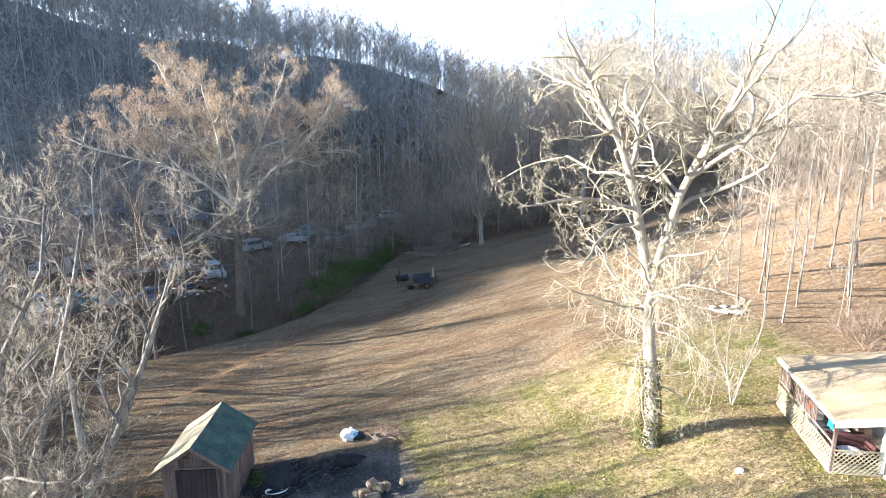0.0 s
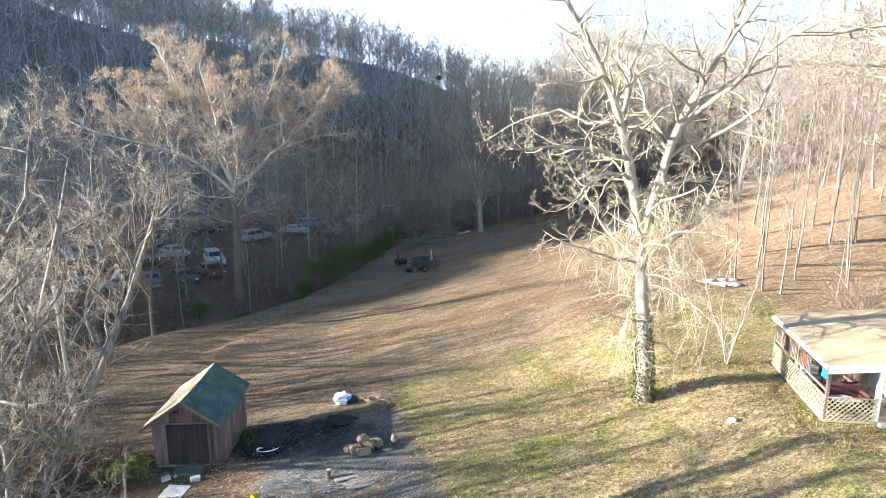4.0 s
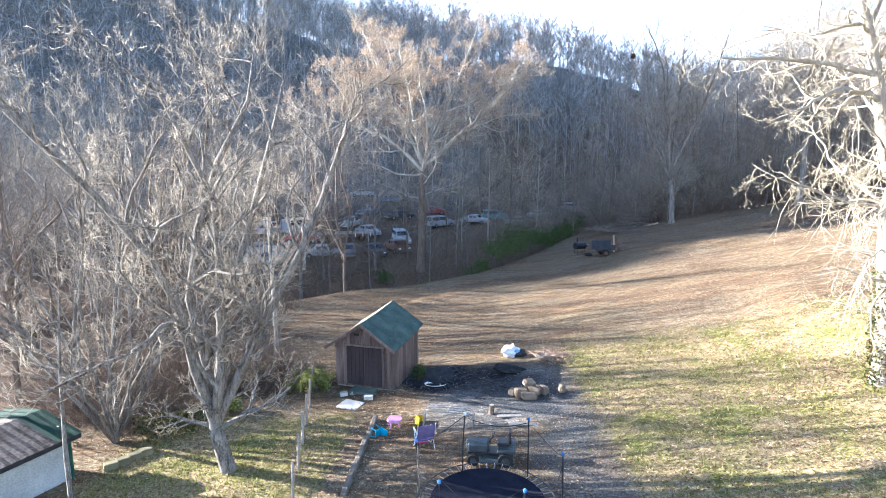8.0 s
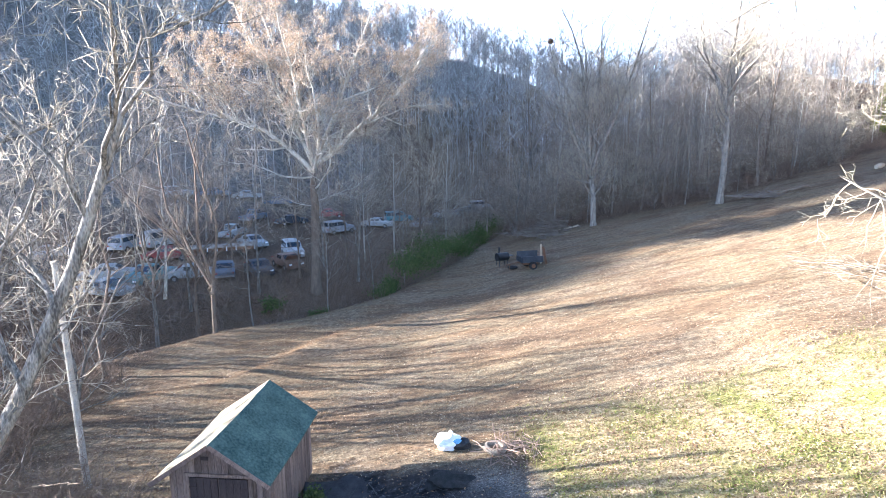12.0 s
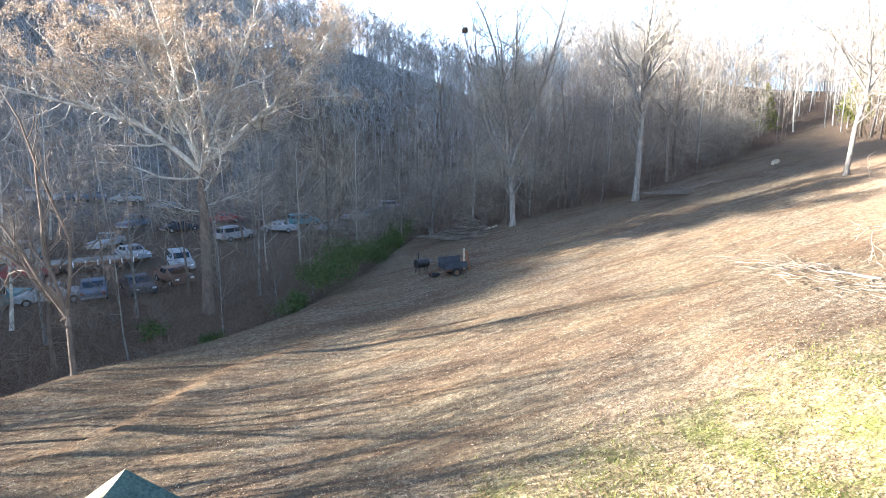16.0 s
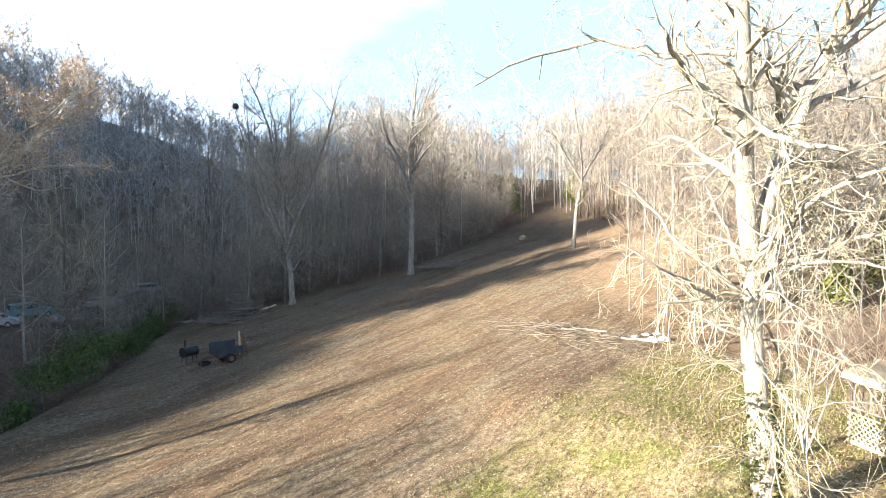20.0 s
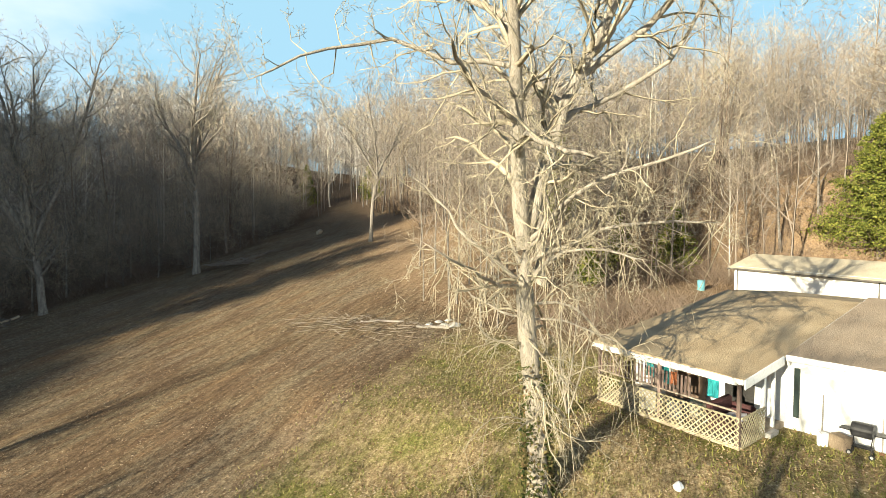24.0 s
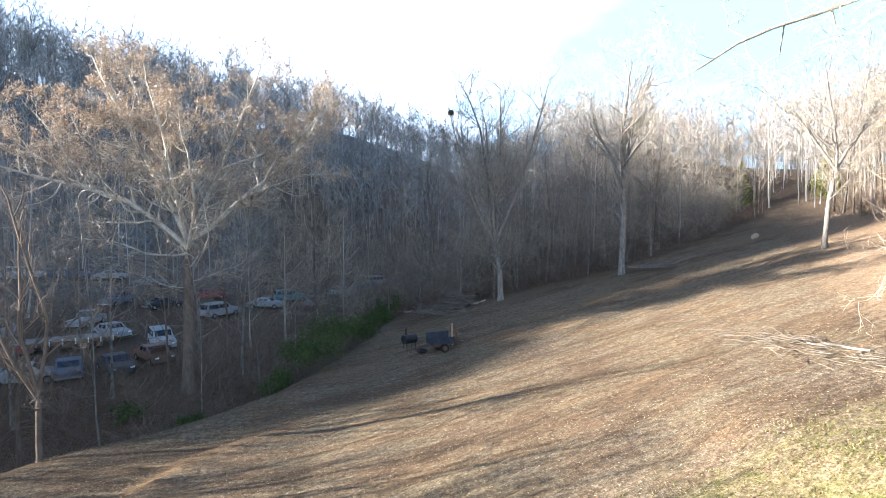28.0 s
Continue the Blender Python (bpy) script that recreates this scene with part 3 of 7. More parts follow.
def height(x, y):
    x, y = np.asarray(x, float), np.asarray(y, float)
    xs, ys = np.clip(x, -120, 150), np.clip(y, -60, 200)
    field = 0.05 * xs + 0.15 * softplus(xs - 4.5, 3) * (1 - 0.12 * sstep(30, 90, xs)) - 0.045 * (ys - 28) - 0.1
    pad = sstep(15, 19, x) * (1 - sstep(28, 40, y)) * (1 - sstep(60, 72, x))
    field = field * (1 - pad) + 3.25 * pad
    # wooded hill to the east, above the house and the upper field
    d1 = (x - 40) * 0.76 - (y - 36) * 0.65
    d2 = (x - 38) * 0.72 + (y - 38) * 0.69
    d2 = np.maximum(d2, (x - 62) * 0.95 + (y - 10) * 0.1)
    d = -softplus(-(np.minimum(d1, d2) - 2), 3)
    hill = 0.42 * softplus(d, 3) + 0.16 * softplus(d - 12, 4)
    hill = 34 * (1 - np.exp(-hill / 34 - 0.3 * (hill / 34) ** 2))
    field = field + hill
    # creek and far bank
    q = bank(x, y)
    field = field + 0.25 * np.exp(-((q + 1.2) / 1.3) ** 2) * (1 - sstep(2, 16, x))
    lip = berm(x, y)
    field = field + (0.30 * np.exp(-(np.minimum(lip + 0.3, 0) / 1.6) ** 2 - (np.maximum(lip + 0.3, 0) / 0.5) ** 2) - 0.12 * np.exp(-((lip - 1.0) / 0.8) ** 2)) * (1 - sstep(0.5, 6, x)) * sstep(-12, -8, x)
    creek = -1.9 * sstep(0.0, 3.2, q) + 0.0 * q
    low = -2.7 + 0.9 * sstep(4.5, 9, q) + 0.028 * np.clip(q - 9, 0, 60)
    mix = sstep(2.2, 6, q)
    land = (field + creek) * (1 - mix) + low * mix
    ridge = 0.66 * softplus(q - 58, 5)
    # unseen western crest raised and lowered along the sun's heading to shape the field's shade
    sun_lane, along = y + 0.226 * x, 0.55 * x + 0.83 * y
    crest = 0.46 + 0.46 * sstep(39, 53.6, sun_lane) + 0.38 * sstep(58, 75, sun_lane)
    crest = crest + 0.10 * sstep(61, 71, sun_lane) * (1 - sstep(84, 100, sun_lane)) * sstep(66, 100, -x)
    crest = crest - 0.16 * sstep(66, 80, sun_lane) * (1 - sstep(98, 120, sun_lane)) * sstep(62, 95, -x)
    ridge = 60 * np.tanh(ridge / 54) * crest * (1 + 0.1 * sstep(0, 80, along)) * (1 - 0.32 * sstep(50, 155, along))
    facing = np.degrees(np.arctan2(x - 3, np.maximum(y - 15, 1)))
    early = 1 - sstep(2, 12, facing)
    end = (44 - 18 * sstep(8, 24, facing)) * sstep(110 - 22 * early, 235 - 42 * early, along)
    land = land + np.maximum(ridge, end * sstep(-60, 40, q + 40))
    near = np.exp(-(((x - 5) / 90) ** 2 + ((y - 45) / 90) ** 2))
    return land + 0.07 * ripple(x, y) * near + 1.5 * ripple(x * 0.12, y * 0.12) * sstep(70, 150, q + 0 * x)
# ---------------------------------------------------------------- the ground, one sheet to the horizon
def spaced(lo, a, b, hi, step, grow_by=1.07):
    mid = np.arange(a, b + step, step)
    def run(start, end, sign):
        out, s, x = [], step, start
        while (end - x) * sign > 0:
            s *= grow_by
            x += s * sign
            out.append(x)
        return np.array(out)
    return np.concatenate([run(mid[0], lo, -1)[::-1], mid, run(mid[-1], hi, 1)])


def land_zones(x, y, q):
    """Lawn, woodland floor, and ash with painted shed shade, each from 0 to 1."""
    lawn = sstep(5.8, 7.6, x + 0.03 * (y - 24)) * (1 - sstep(29.5, 33.5, y - 0.10 * np.clip(x - 18, 0, 30)))
    west = sstep(-9.5, -8, x) * (1 - sstep(-2.2, -1.2, x)) * (1 - sstep(24.5, 26.5, y))
    lawn = np.maximum(np.maximum(lawn, west), 1 - sstep(6, 15, y + 1.5 * np.sin(x * 0.4))) * (1 - sstep(60, 75, x)) * sstep(-30, -18, x)
    lawn = lawn * (1 - sstep(26, 31, x) * sstep(15, 19, y + 0.25 * (x - 30)))
    d1 = (x - 40) * 0.76 - (y - 36) * 0.65
    d2 = np.maximum((x - 38) * 0.72 + (y - 38) * 0.69, (x - 62) * 0.95 + (y - 10) * 0.1)
    woods = np.maximum(sstep(0.6, 3, q), sstep(-3, 4, np.minimum(d1, d2)))
    woods = np.maximum(woods, sstep(0.0, 4, -10 - x + 0.12 * (y - 24)))
    woods = np.maximum(woods, sstep(-1, 4, end_of(x, y)))
    burnt = 1.15 * np.exp(-(((x - 1.2) / 1.6) ** 2 + ((y - 28.9) / 1.7) ** 2))
    burnt = np.maximum(burnt, 0.9 * np.exp(-(((x - 4.1) / 0.9) ** 2 + ((y - 29.2) / 0.8) ** 2)))
    # thin charcoal on the gravel, together with the shed's cast shadow painted dark
    across = y - 30.1 + 0.65 * (x - 0.5)
    burnt = np.maximum(burnt, 0.62 * sstep(-0.6, 0.8, x) * (1 - sstep(5.6, 7.2, x)) * (1 - sstep(1.2, 2.4, np.abs(across))))
    return lawn, woods, burnt


def gravel_zone(x, y):
    """Old grey gravel of the drive and the turning place beside the shed."""
    place = np.exp(-(((x - 3.9) / 3.1) ** 4 + ((y - 26.6) / 3.2) ** 4))
    drive = np.exp(-(((x - 5.6) / 1.4) ** 4 + ((y - 20.5) / 6.5) ** 4))
    return np.maximum(0.95 * place, 0.62 * drive)


def build_ground():
    xs, ys = spaced(-2600, -34, 64, 2600, 0.7), spaced(-2600, 8, 84, 2600, 0.7)
    X, Y = np.meshgrid(xs, ys)
    Z = height(X, Y)
    q = bank(X, Y)
    V = np.stack([X, Y, Z], -1).reshape(-1, 3)
    nx, ny = len(xs), len(ys)
    i, j = np.meshgrid(np.arange(nx - 1), np.arange(ny - 1))
    a = (j * nx + i).ravel()
    me = fast_mesh("ground", V, quads=np.stack([a, a + 1, a + nx + 1, a + nx], 1), mat=GROUND, smooth=True)
    lawn, woods, burnt = land_zones(X, Y, q)
    col = np.stack([lawn, woods, burnt, np.ones_like(lawn)], -1).astype(np.float32)
    at = me.attributes.new("zone", "FLOAT_COLOR", "POINT")
    at.data.foreach_set("color", col.ravel())
    at = me.attributes.new("upper_slope", "FLOAT", "POINT")
    at.data.foreach_set("value", sstep(38, 62, q).astype(np.float32).ravel())
    at = me.attributes.new("leaf_slope", "FLOAT", "POINT")
    slope_ = sstep(-3, 3, X - 29 - 0.35 * np.abs(Y - 33)) * sstep(24, 29, Y + 0.05 * X) * (1 - sstep(-4, 4, Y - 44 - 0.9 * (X - 36)))
    slope_ = np.maximum(slope_, 0.8 * sstep(26, 31, X) * sstep(15, 19, Y + 0.25 * (X - 30)) * (1 - sstep(30, 36, Y)))
    slope_ = np.maximum(slope_, 0.55 * sstep(0, 6, X - 57))
    at.data.foreach_set("value", (0.95 * slope_ * (1 - sstep(-2, 3, end_of(X, Y))) * (1 - sstep(38, 62, q))).astype(np.float32).ravel())
    at = me.attributes.new("bare_soil", "FLOAT", "POINT")
    lip = berm(X, Y)
    at.data.foreach_set("value", (0.9 * np.exp(-((lip - 0.1) / 0.9) ** 2) * (1 - sstep(1, 8, X)) * sstep(-14, -9, X)).astype(np.float32).ravel())
    at = me.attributes.new("gravel", "FLOAT", "POINT")
    at.data.foreach_set("value", gravel_zone(X, Y).astype(np.float32).ravel())
    return tagged(new("ground", me), "leaf-strewn winter hillside field with mown lawn and wooded slopes", "ground", kind="structure")


ground = build_ground()
# ---------------------------------------------------------------- trees
def tree_thing(name, x, y, wood, twigs, bark, twig_mat, label, sides=7, turn=0.0, group="", sink=0.1, far=False, wood_name="trunk"):
    t = thing(name, pose(x, y, ground_at(x, y) - sink, 0, 0, turn), label, "tree", group)
    V, T, Q = tubes(wood, sides)
    child(wood_name, fast_mesh(wood_name, V, T, Q, bark, True), t)
    V, T, Q = ribbons(twigs, np.random.default_rng(1)) if far else tubes(twigs, 3)
    child("crown", fast_mesh("crown", V, T, Q, twig_mat), t)
    return t


# the big pale oak by the house
rng = np.random.default_rng(7)
# limb by limb: the limb it springs from (-1 the trunk), how far along, heading, rise, length, radius, bend upwards
OAK_LIMBS = ((-1, 0.98, 140, 81, 10.0, 0.205, 0.0), (-1, 1.0, -42, 76, 10.0, 0.19, 0.0), (0, 0.22, 212, 24, 5.2, 0.09, -0.06), (0, 0.30, 176, 28, 5.4, 0.08, -0.02),
             (0, 0.42, 108, 26, 6.4, 0.062, -0.05), (0, 0.44, 58, 66, 7.0, 0.115, 0.02), (0, 0.55, 130, 40, 6.0, 0.08, 0.03), (0, 0.68, 200, 50, 4.6, 0.06, 0.03),
             (1, 0.40, -66, 24, 9.0, 0.10, -0.04), (1, 0.28, -12, 34, 6.2, 0.085, 0.03), (1, 0.46, 20, 60, 6.5, 0.09, 0.02), (1, 0.60, -60, 56, 5.2, 0.07, 0.02),
             (1, 0.34, 70, 36, 5.2, 0.07, 0.05), (1, 0.5, 240, 45, 4.4, 0.055, 0.05), (5, 0.4, -10, 60, 5.0, 0.065, 0.02))
OAK_LOWER = ((-1, 0.85, 128, 10, 4.0, 0.06, 0.08), (-1, 0.84, 165, 18, 4.2, 0.052, 0.05), (-1, 0.86, -58, 42, 5.0, 0.06, 0.0), (-1, 0.84, -84, 36, 3.8, 0.044, 0.03),
             (-1, 0.87, -20, 38, 3.8, 0.05, 0.02), (-1, 0.9, 60, 30, 3.8, 0.048, 0.04), (-1, 0.95, 222, 34, 3.6, 0.046, 0.04), (-1, 0.74, 140, -14, 2.9, 0.036, -0.03),
             (-1, 0.78, -70, -6, 3.4, 0.038, -0.05), (-1, 0.72, -40, 0, 3.0, 0.032, -0.06), (-1, 0.66, 205, -5, 2.6, 0.028, -0.05), (-1, 0.92, -88, 25, 4.6, 0.06, 0.02),
             (-1, 0.99, -102, 36, 5.2, 0.07, 0.02), (-1, 0.83, -112, 30, 3.8, 0.05, 0.03))
w, tw = grow(rng, 17, 0.27, clear=0.97, limbs=0, levels=4, kids=(4, 4, 3), ratio=0.54, up=0.05, wander=0.26, reach=0.5, twig=0.006, forks=2, fork_at=0.39, tilt=(0.1, 0.2),
             skirt=(30, 2.0, 6.8, 2.6, 0.13), weep=9, frame_limbs=OAK_LIMBS + OAK_LOWER, lean=(-0.02, 0.03), limb_wander=0.17, spray=0.9, thick=1.7, fine_from=1)
oak = tree_thing("oak_tree", 15.3, 23.7, w, tw, BARK_OAK, TWIG_OAK, "tall bare oak with pale bark and ivy on its trunk", 10)
rng = np.random.default_rng(8)
n = 1700
hz = rng.random(n) ** 1.6 * 3.6
ha = rng.uniform(0, math.tau, n)
hr = 0.27 + 0.16 * rng.random(n) * (1.2 - hz / 6)
stem = w[0][0]
hx, hy = np.interp(hz, stem[:, 2], stem[:, 0]), np.interp(hz, stem[:, 2], stem[:, 1])
child("ivy", leaf_mesh("ivy", np.stack([hx + hr * np.cos(ha), hy + hr * np.sin(ha), hz], 1), 0.055, IVY_LEAF, rng, 0.04), oak, "dull green and brown ivy leaves")
# sycamore across the creek
rng = np.random.default_rng(12)
SYC_LIMBS = ((-1, 0.96, 165, 36, 15.5, 0.20, 0.03), (-1, 1.0, -19, 44, 15.0, 0.21, 0.03), (-1, 1.0, 110, 76, 13.5, 0.18, 0.01), (-1, 1.0, 250, 62, 12.0, 0.15, 0.02),
             (-1, 1.0, 158, 62, 13.8, 0.17, 0.02), (-1, 1.0, -10, 66, 13.4, 0.16, 0.02), (-1, 0.95, 60, 44, 11.0, 0.12, 0.03), (-1, 0.95, 290, 40, 10.5, 0.12, 0.03),
             (0, 0.35, 190, 14, 7.5, 0.08, 0.04), (0, 0.45, 140, 55, 8.0, 0.09, 0.02), (1, 0.35, 8, 14, 7.5, 0.08, 0.04), (1, 0.45, -45, 58, 8.0, 0.09, 0.02),
             (4, 0.4, 188, 38, 7.0, 0.08, 0.03), (5, 0.4, -35, 42, 7.0, 0.08, 0.03), (2, 0.45, 40, 60, 6.5, 0.07, 0.02), (2, 0.5, 200, 62, 6.5, 0.07, 0.02))
SYC_LOWER = ((-1, 0.92, 172, 6, 8.5, 0.09, 0.05), (-1, 0.74, -20, 8, 4.8, 0.05, 0.05), (-1, 0.70, 175, 2, 4.4, 0.045, 0.07), (-1, 0.82, 310, 20, 7.0, 0.07, 0.04))
w, tw = grow(rng, 22, 0.36, clear=0.97, limbs=0, levels=4, kids=(6, 5, 4), ratio=0.48, up=0.08, wander=0.24, reach=0.5, twig=0.012, forks=2, fork_at=0.47, tilt=(0.1, 0.25), frame_limbs=SYC_LIMBS + SYC_LOWER, limb_wander=0.15)
sycamore = tree_thing("sycamore_tree", -2.6, 59.5, w[1:], tw, BARK_SYC, TWIG_SYC, "broad sycamore with pale limbs and withered brown leaf clusters", 7, far=True, wood_name="limb_frame")
rng2 = np.random.default_rng(3)
V, T, Q = tubes([(w[0][0], w[0][1] * 1.03)], 12)
child("trunk", fast_mesh("trunk", V, T, Q, BARK_BROWN, True), sycamore, "brown scaly lower trunk")
child("foliage", leaf_mesh("foliage", tips([s for s in tw if s[0][-1][2] > 13 + 6 * rng2.random()], rng2, 0.85), 0.062, SYC_LEAF, rng2, 0.12, 1), sycamore, "withered brown leaves")
# the grey yard tree near the shed
rng = np.random.default_rng(21)
w, tw = grow(rng, 13.0, 0.25, clear=0.8, angle=(30, 62), limbs=12, levels=4, kids=(6, 6, 5), ratio=0.55, up=0.12, wander=0.24, reach=0.54, twig=0.006, forks=5, lean=(0.12, -0.16), fork_at=0.14, tilt=(0.1, 0.5))
yard_tree = tree_thing("yard_tree", -4.6, 21.7, w, tw, BARK_GREY, TWIG_PALE, "bare grey-barked tree standing on the lawn", 9, turn=240)
# trees along the far edge of the field
for seed, x, y, tall, girth, forks, fat, tilt_, lab in ((31, 23.5, 66.2, 20.5, 0.30, 5, 0.26, (0.08, 0.34), "tall bare tree with a fan of upright limbs"),
                                                        (34, 34.6, 63.2, 20.5, 0.29, 4, 0.42, (0.1, 0.42), "tall straight bare tree with a dark trunk"),
                                                        (33, 45.6, 51.8, 15.5, 0.20, 3, 0.42, (0.25, 0.55), "bare pale tree standing in the upper field")):
    rng = np.random.default_rng(seed)
    w, tw = grow(rng, tall, girth, clear=0.5, angle=(30, 66), limbs=15, levels=4, kids=(6, 5, 4), ratio=0.55, up=0.13, wander=0.19, reach=0.46, twig=0.009, forks=forks, fork_at=fat, tilt=tilt_)
    if seed == 31:      # the limb that carries the squirrel nest
        fork = w[0][0][-1]
        far_end = np.array([17.95 - x, 64.2 - y, 18.9 - ground_at(x, y) + 0.1])
        limb_pts = np.array([fork, fork * 0.62 + far_end * 0.38 + [-0.5, 0, -0.7], fork * 0.25 + far_end * 0.75 + [-0.3, 0, -0.3], far_end + [-0.1, 0, -0.1], far_end + [-0.5, 0.2, 1.6]])
        w.append((limb_pts, np.array([0.12, 0.08, 0.05, 0.03, 0.008])))
        for c in range(60):
            k = rng.integers(1, 4)
            o = limb_pts[k] + (limb_pts[k + 1] - limb_pts[k]) * rng.random()
            tw.append((np.array([o, o + rng.normal(size=3) * [0.5, 0.5, 0.4] + [-0.15, 0, 0.7]]), np.array([0.012, 0.004])))
    tree_thing("field_edge_tree", x, y, w, tw, BARK_PALE, TWIG_PALE, lab, 8, far=True)

# tall pale tree above the house
rng = np.random.default_rng(36)
w, tw = grow(rng, 19, 0.33, clear=0.55, angle=(40, 75), limbs=9, levels=4, kids=(6, 5, 5), ratio=0.54, up=0.10, wander=0.22, reach=0.6, twig=0.010, forks=4, fork_at=0.5, tilt=(0.2, 0.7))
tree_thing("upper_yard_tree", 40.8, 32.7, w, tw, BARK_OAK, TWIG_PALE, "tall pale bare tree on the slope above the house", 9, far=True)

# woodland templates, grown once and set out many times
TEMPLATES = []
for k in range(9):
    rng = np.random.default_rng(100 + k)
    slim = k % 3 == 0
    w, tw = grow(rng, 15 + 1.3 * k % 5, 0.068 if slim else 0.13, clear=0.2 if slim else 0.16, angle=(30, 75), limbs=19, levels=3, kids=(7, 6), ratio=0.64,
                 up=0.14, wander=0.24, reach=0.42 if slim else 0.62, twig=0.0095, steps=7)
    V, T, Q = tubes(w, 3)
    tm = fast_mesh("trunk", V, T, Q, (BARK_PALE, BARK_BROWN, BARK_GREY)[k % 3] if k < 8 else BARK_SYC, True)
    V, T, Q = ribbons(tw, rng, 1.25)
    TEMPLATES.append((tm, fast_mesh("crown", V, T, Q, (TWIG_GREY, TWIG_PALE, TWIG_GREY)[k % 3])))
# many-stemmed tree by the low building
rng = np.random.default_rng(160)
w, tw = grow(rng, 10.5, 0.14, clear=0.7, angle=(22, 50), limbs=7, levels=4, kids=(5, 4, 4), ratio=0.54, up=0.18, wander=0.15, reach=0.5, twig=0.007, forks=9, fork_at=0.03, tilt=(0.12, 0.62))
tree_thing("many_stemmed_tree", -9.7, 23.8, w, tw, BARK_GREY, TWIG_PALE, "bare tree with many stems rising from one stool", 7)
# broad, low-forking yard and bank trees
BROAD = []
for k in range(4):
    rng = np.random.default_rng(140 + k)
    w, tw = grow(rng, 11.5, 0.13, clear=0.7, angle=(25, 55), limbs=7, levels=4, kids=(6, 5, 5), ratio=0.5, up=0.14, wander=0.27, reach=0.58, twig=0.0052, forks=3 + k % 2, fork_at=0.16 + 0.08 * k, tilt=(0.15, 0.5))
    V, T, Q = tubes(w, 5)
    tm = fast_mesh("trunk", V, T, Q, (BARK_GREY, BARK_BROWN)[k % 2], True)
    V, T, Q = ribbons(tw, rng, 1.0)
    BROAD.append((tm, fast_mesh("crown", V, T, Q, (TWIG_PALE, TWIG_GREY)[k % 2])))


def set_tree(name, meshes, x, y, size, turn, group, label):
    t = thing(name, pose(x, y, ground_at(x, y) - 0.05, 0, 0, turn), label, "tree", group)
    t.scale = (size, size, size)
    for n, me in zip(("trunk", "crown"), meshes):
        child(n, me, t)
    return t


def hill_side(x, y):
    d1 = (x - 40) * 0.76 - (y - 36) * 0.65
    d2 = max((x - 38) * 0.72 + (y - 38) * 0.69, (x - 62) * 0.95 + (y - 10) * 0.1)
    return min(d1, d2)


random.seed(5)
spots = []
GROVE = [(29.0, 31.9, 0.85), (29.6, 31.2, 0.7), (28.6, 33.6, 0.75), (36.3, 32.6, 0.9), (37.8, 35.3, 1.0), (39.5, 34.8, 0.95), (31.2, 34.6, 0.8), (34.4, 31.0, 0.7),
         (33.0, 36.0, 0.85), (35.2, 38.4, 0.95), (31.9, 32.4, 0.6), (33.6, 33.9, 0.9), (36.6, 29.8, 0.75), (40.6, 30.2, 0.9), (43.5, 28.6, 0.85), (38.6, 37.4, 0.9),
         (30.4, 36.4, 0.6), (38.8, 31.2, 0.8), (42.6, 33.4, 0.95), (34.9, 35.6, 0.7), (32.6, 30.2, 0.55), (45.8, 30.8, 0.9), (41.4, 36.8, 1.0), (36.6, 40.6, 0.9)]


def free(x, y, gap):
    if all((x - a) ** 2 + (y - b) ** 2 > gap * gap for a, b in spots):
        spots.append((x, y))
        return True
    return False


# the thicket of trees west of the yard and down to the creek
for k, (x, y, s) in enumerate(((-12.2, 26.0, 0.95), (-11.0, 30.5, 1.05), (-14.5, 32.0, 1.1), (-16.5, 27.5, 1.0), (-13.2, 37.5, 1.05), (-10.9, 42.0, 0.9),
                               (-18.5, 38.5, 1.15), (-20.5, 32.5, 1.1), (-15.0, 44.0, 1.0), (-7.4, 48.0, 1.15), (-11.9, 50.9, 1.1), (-9.8, 52.6, 1.0),
                               (-23.0, 41.0, 1.1), (-26.0, 35.0, 1.15), (-22.0, 28.0, 1.0), (-13.8, 22.4, 0.75), (-8.9, 35.5, 0.8))):
    free(x, y, 0)
    set_tree("bank_tree", BROAD[k % 4], x, y, s, 77 * k, "trees west of the yard", "bare grey tree forking low in the creekside thicket")

# extra trees, mostly hidden, added to the west to cast long shadows across the field
made = 0
for n in range(900):
    x, y = random.uniform(-58, -22), random.uniform(34, 66)
    if made < 36 and free(x, y, 3.0):
        made += 1
        set_tree("bank_tree", TEMPLATES[random.randrange(9)], x, y, random.uniform(0.65, 1.0), random.uniform(0, 360), "trees west of the yard", "bare grey tree added behind the creekside wood to shade the field")
for k, (x, y, s) in enumerate(GROVE):
    free(x, y, 0)
    set_tree("grove_tree", TEMPLATES[(0, 3, 6, 3, 6)[k % 5]], x, y, s, 61 * k, "young trees above the lawn", "slender pale young tree at the edge of the lawn")

far_spots = []


def plant(tries, x0, x1, y0, y1, where, gap, limit, name, group, label, size):
    """Sets out woodland trees at random where the ground suits them; past the limit they join the far woods."""
    made = 0
    for n in range(tries):
        x, y = random.uniform(x0, x1), random.uniform(y0, y1)
        if (40 < x < 57 and 4 < y < 26) or math.hypot(x + 2.6, y - 59.5) < 3 or math.hypot(x - 64, y - 9) < 5 or not where(x, y) or not free(x, y, gap):
            continue
        if made < limit:
            made += 1
            set_tree(name, TEMPLATES[random.randrange(9)], x, y, random.uniform(*size), random.uniform(0, 360), group, label)
        else:
            far_spots.append((x, y, random.randrange(6), random.uniform(0.55, 0.95), random.uniform(0, math.tau)))


def seen(x, y, far):
    return math.hypot(x - 3, y - 15) < far and -48 < math.degrees(math.atan2(x - 3, y - 10)) < 116


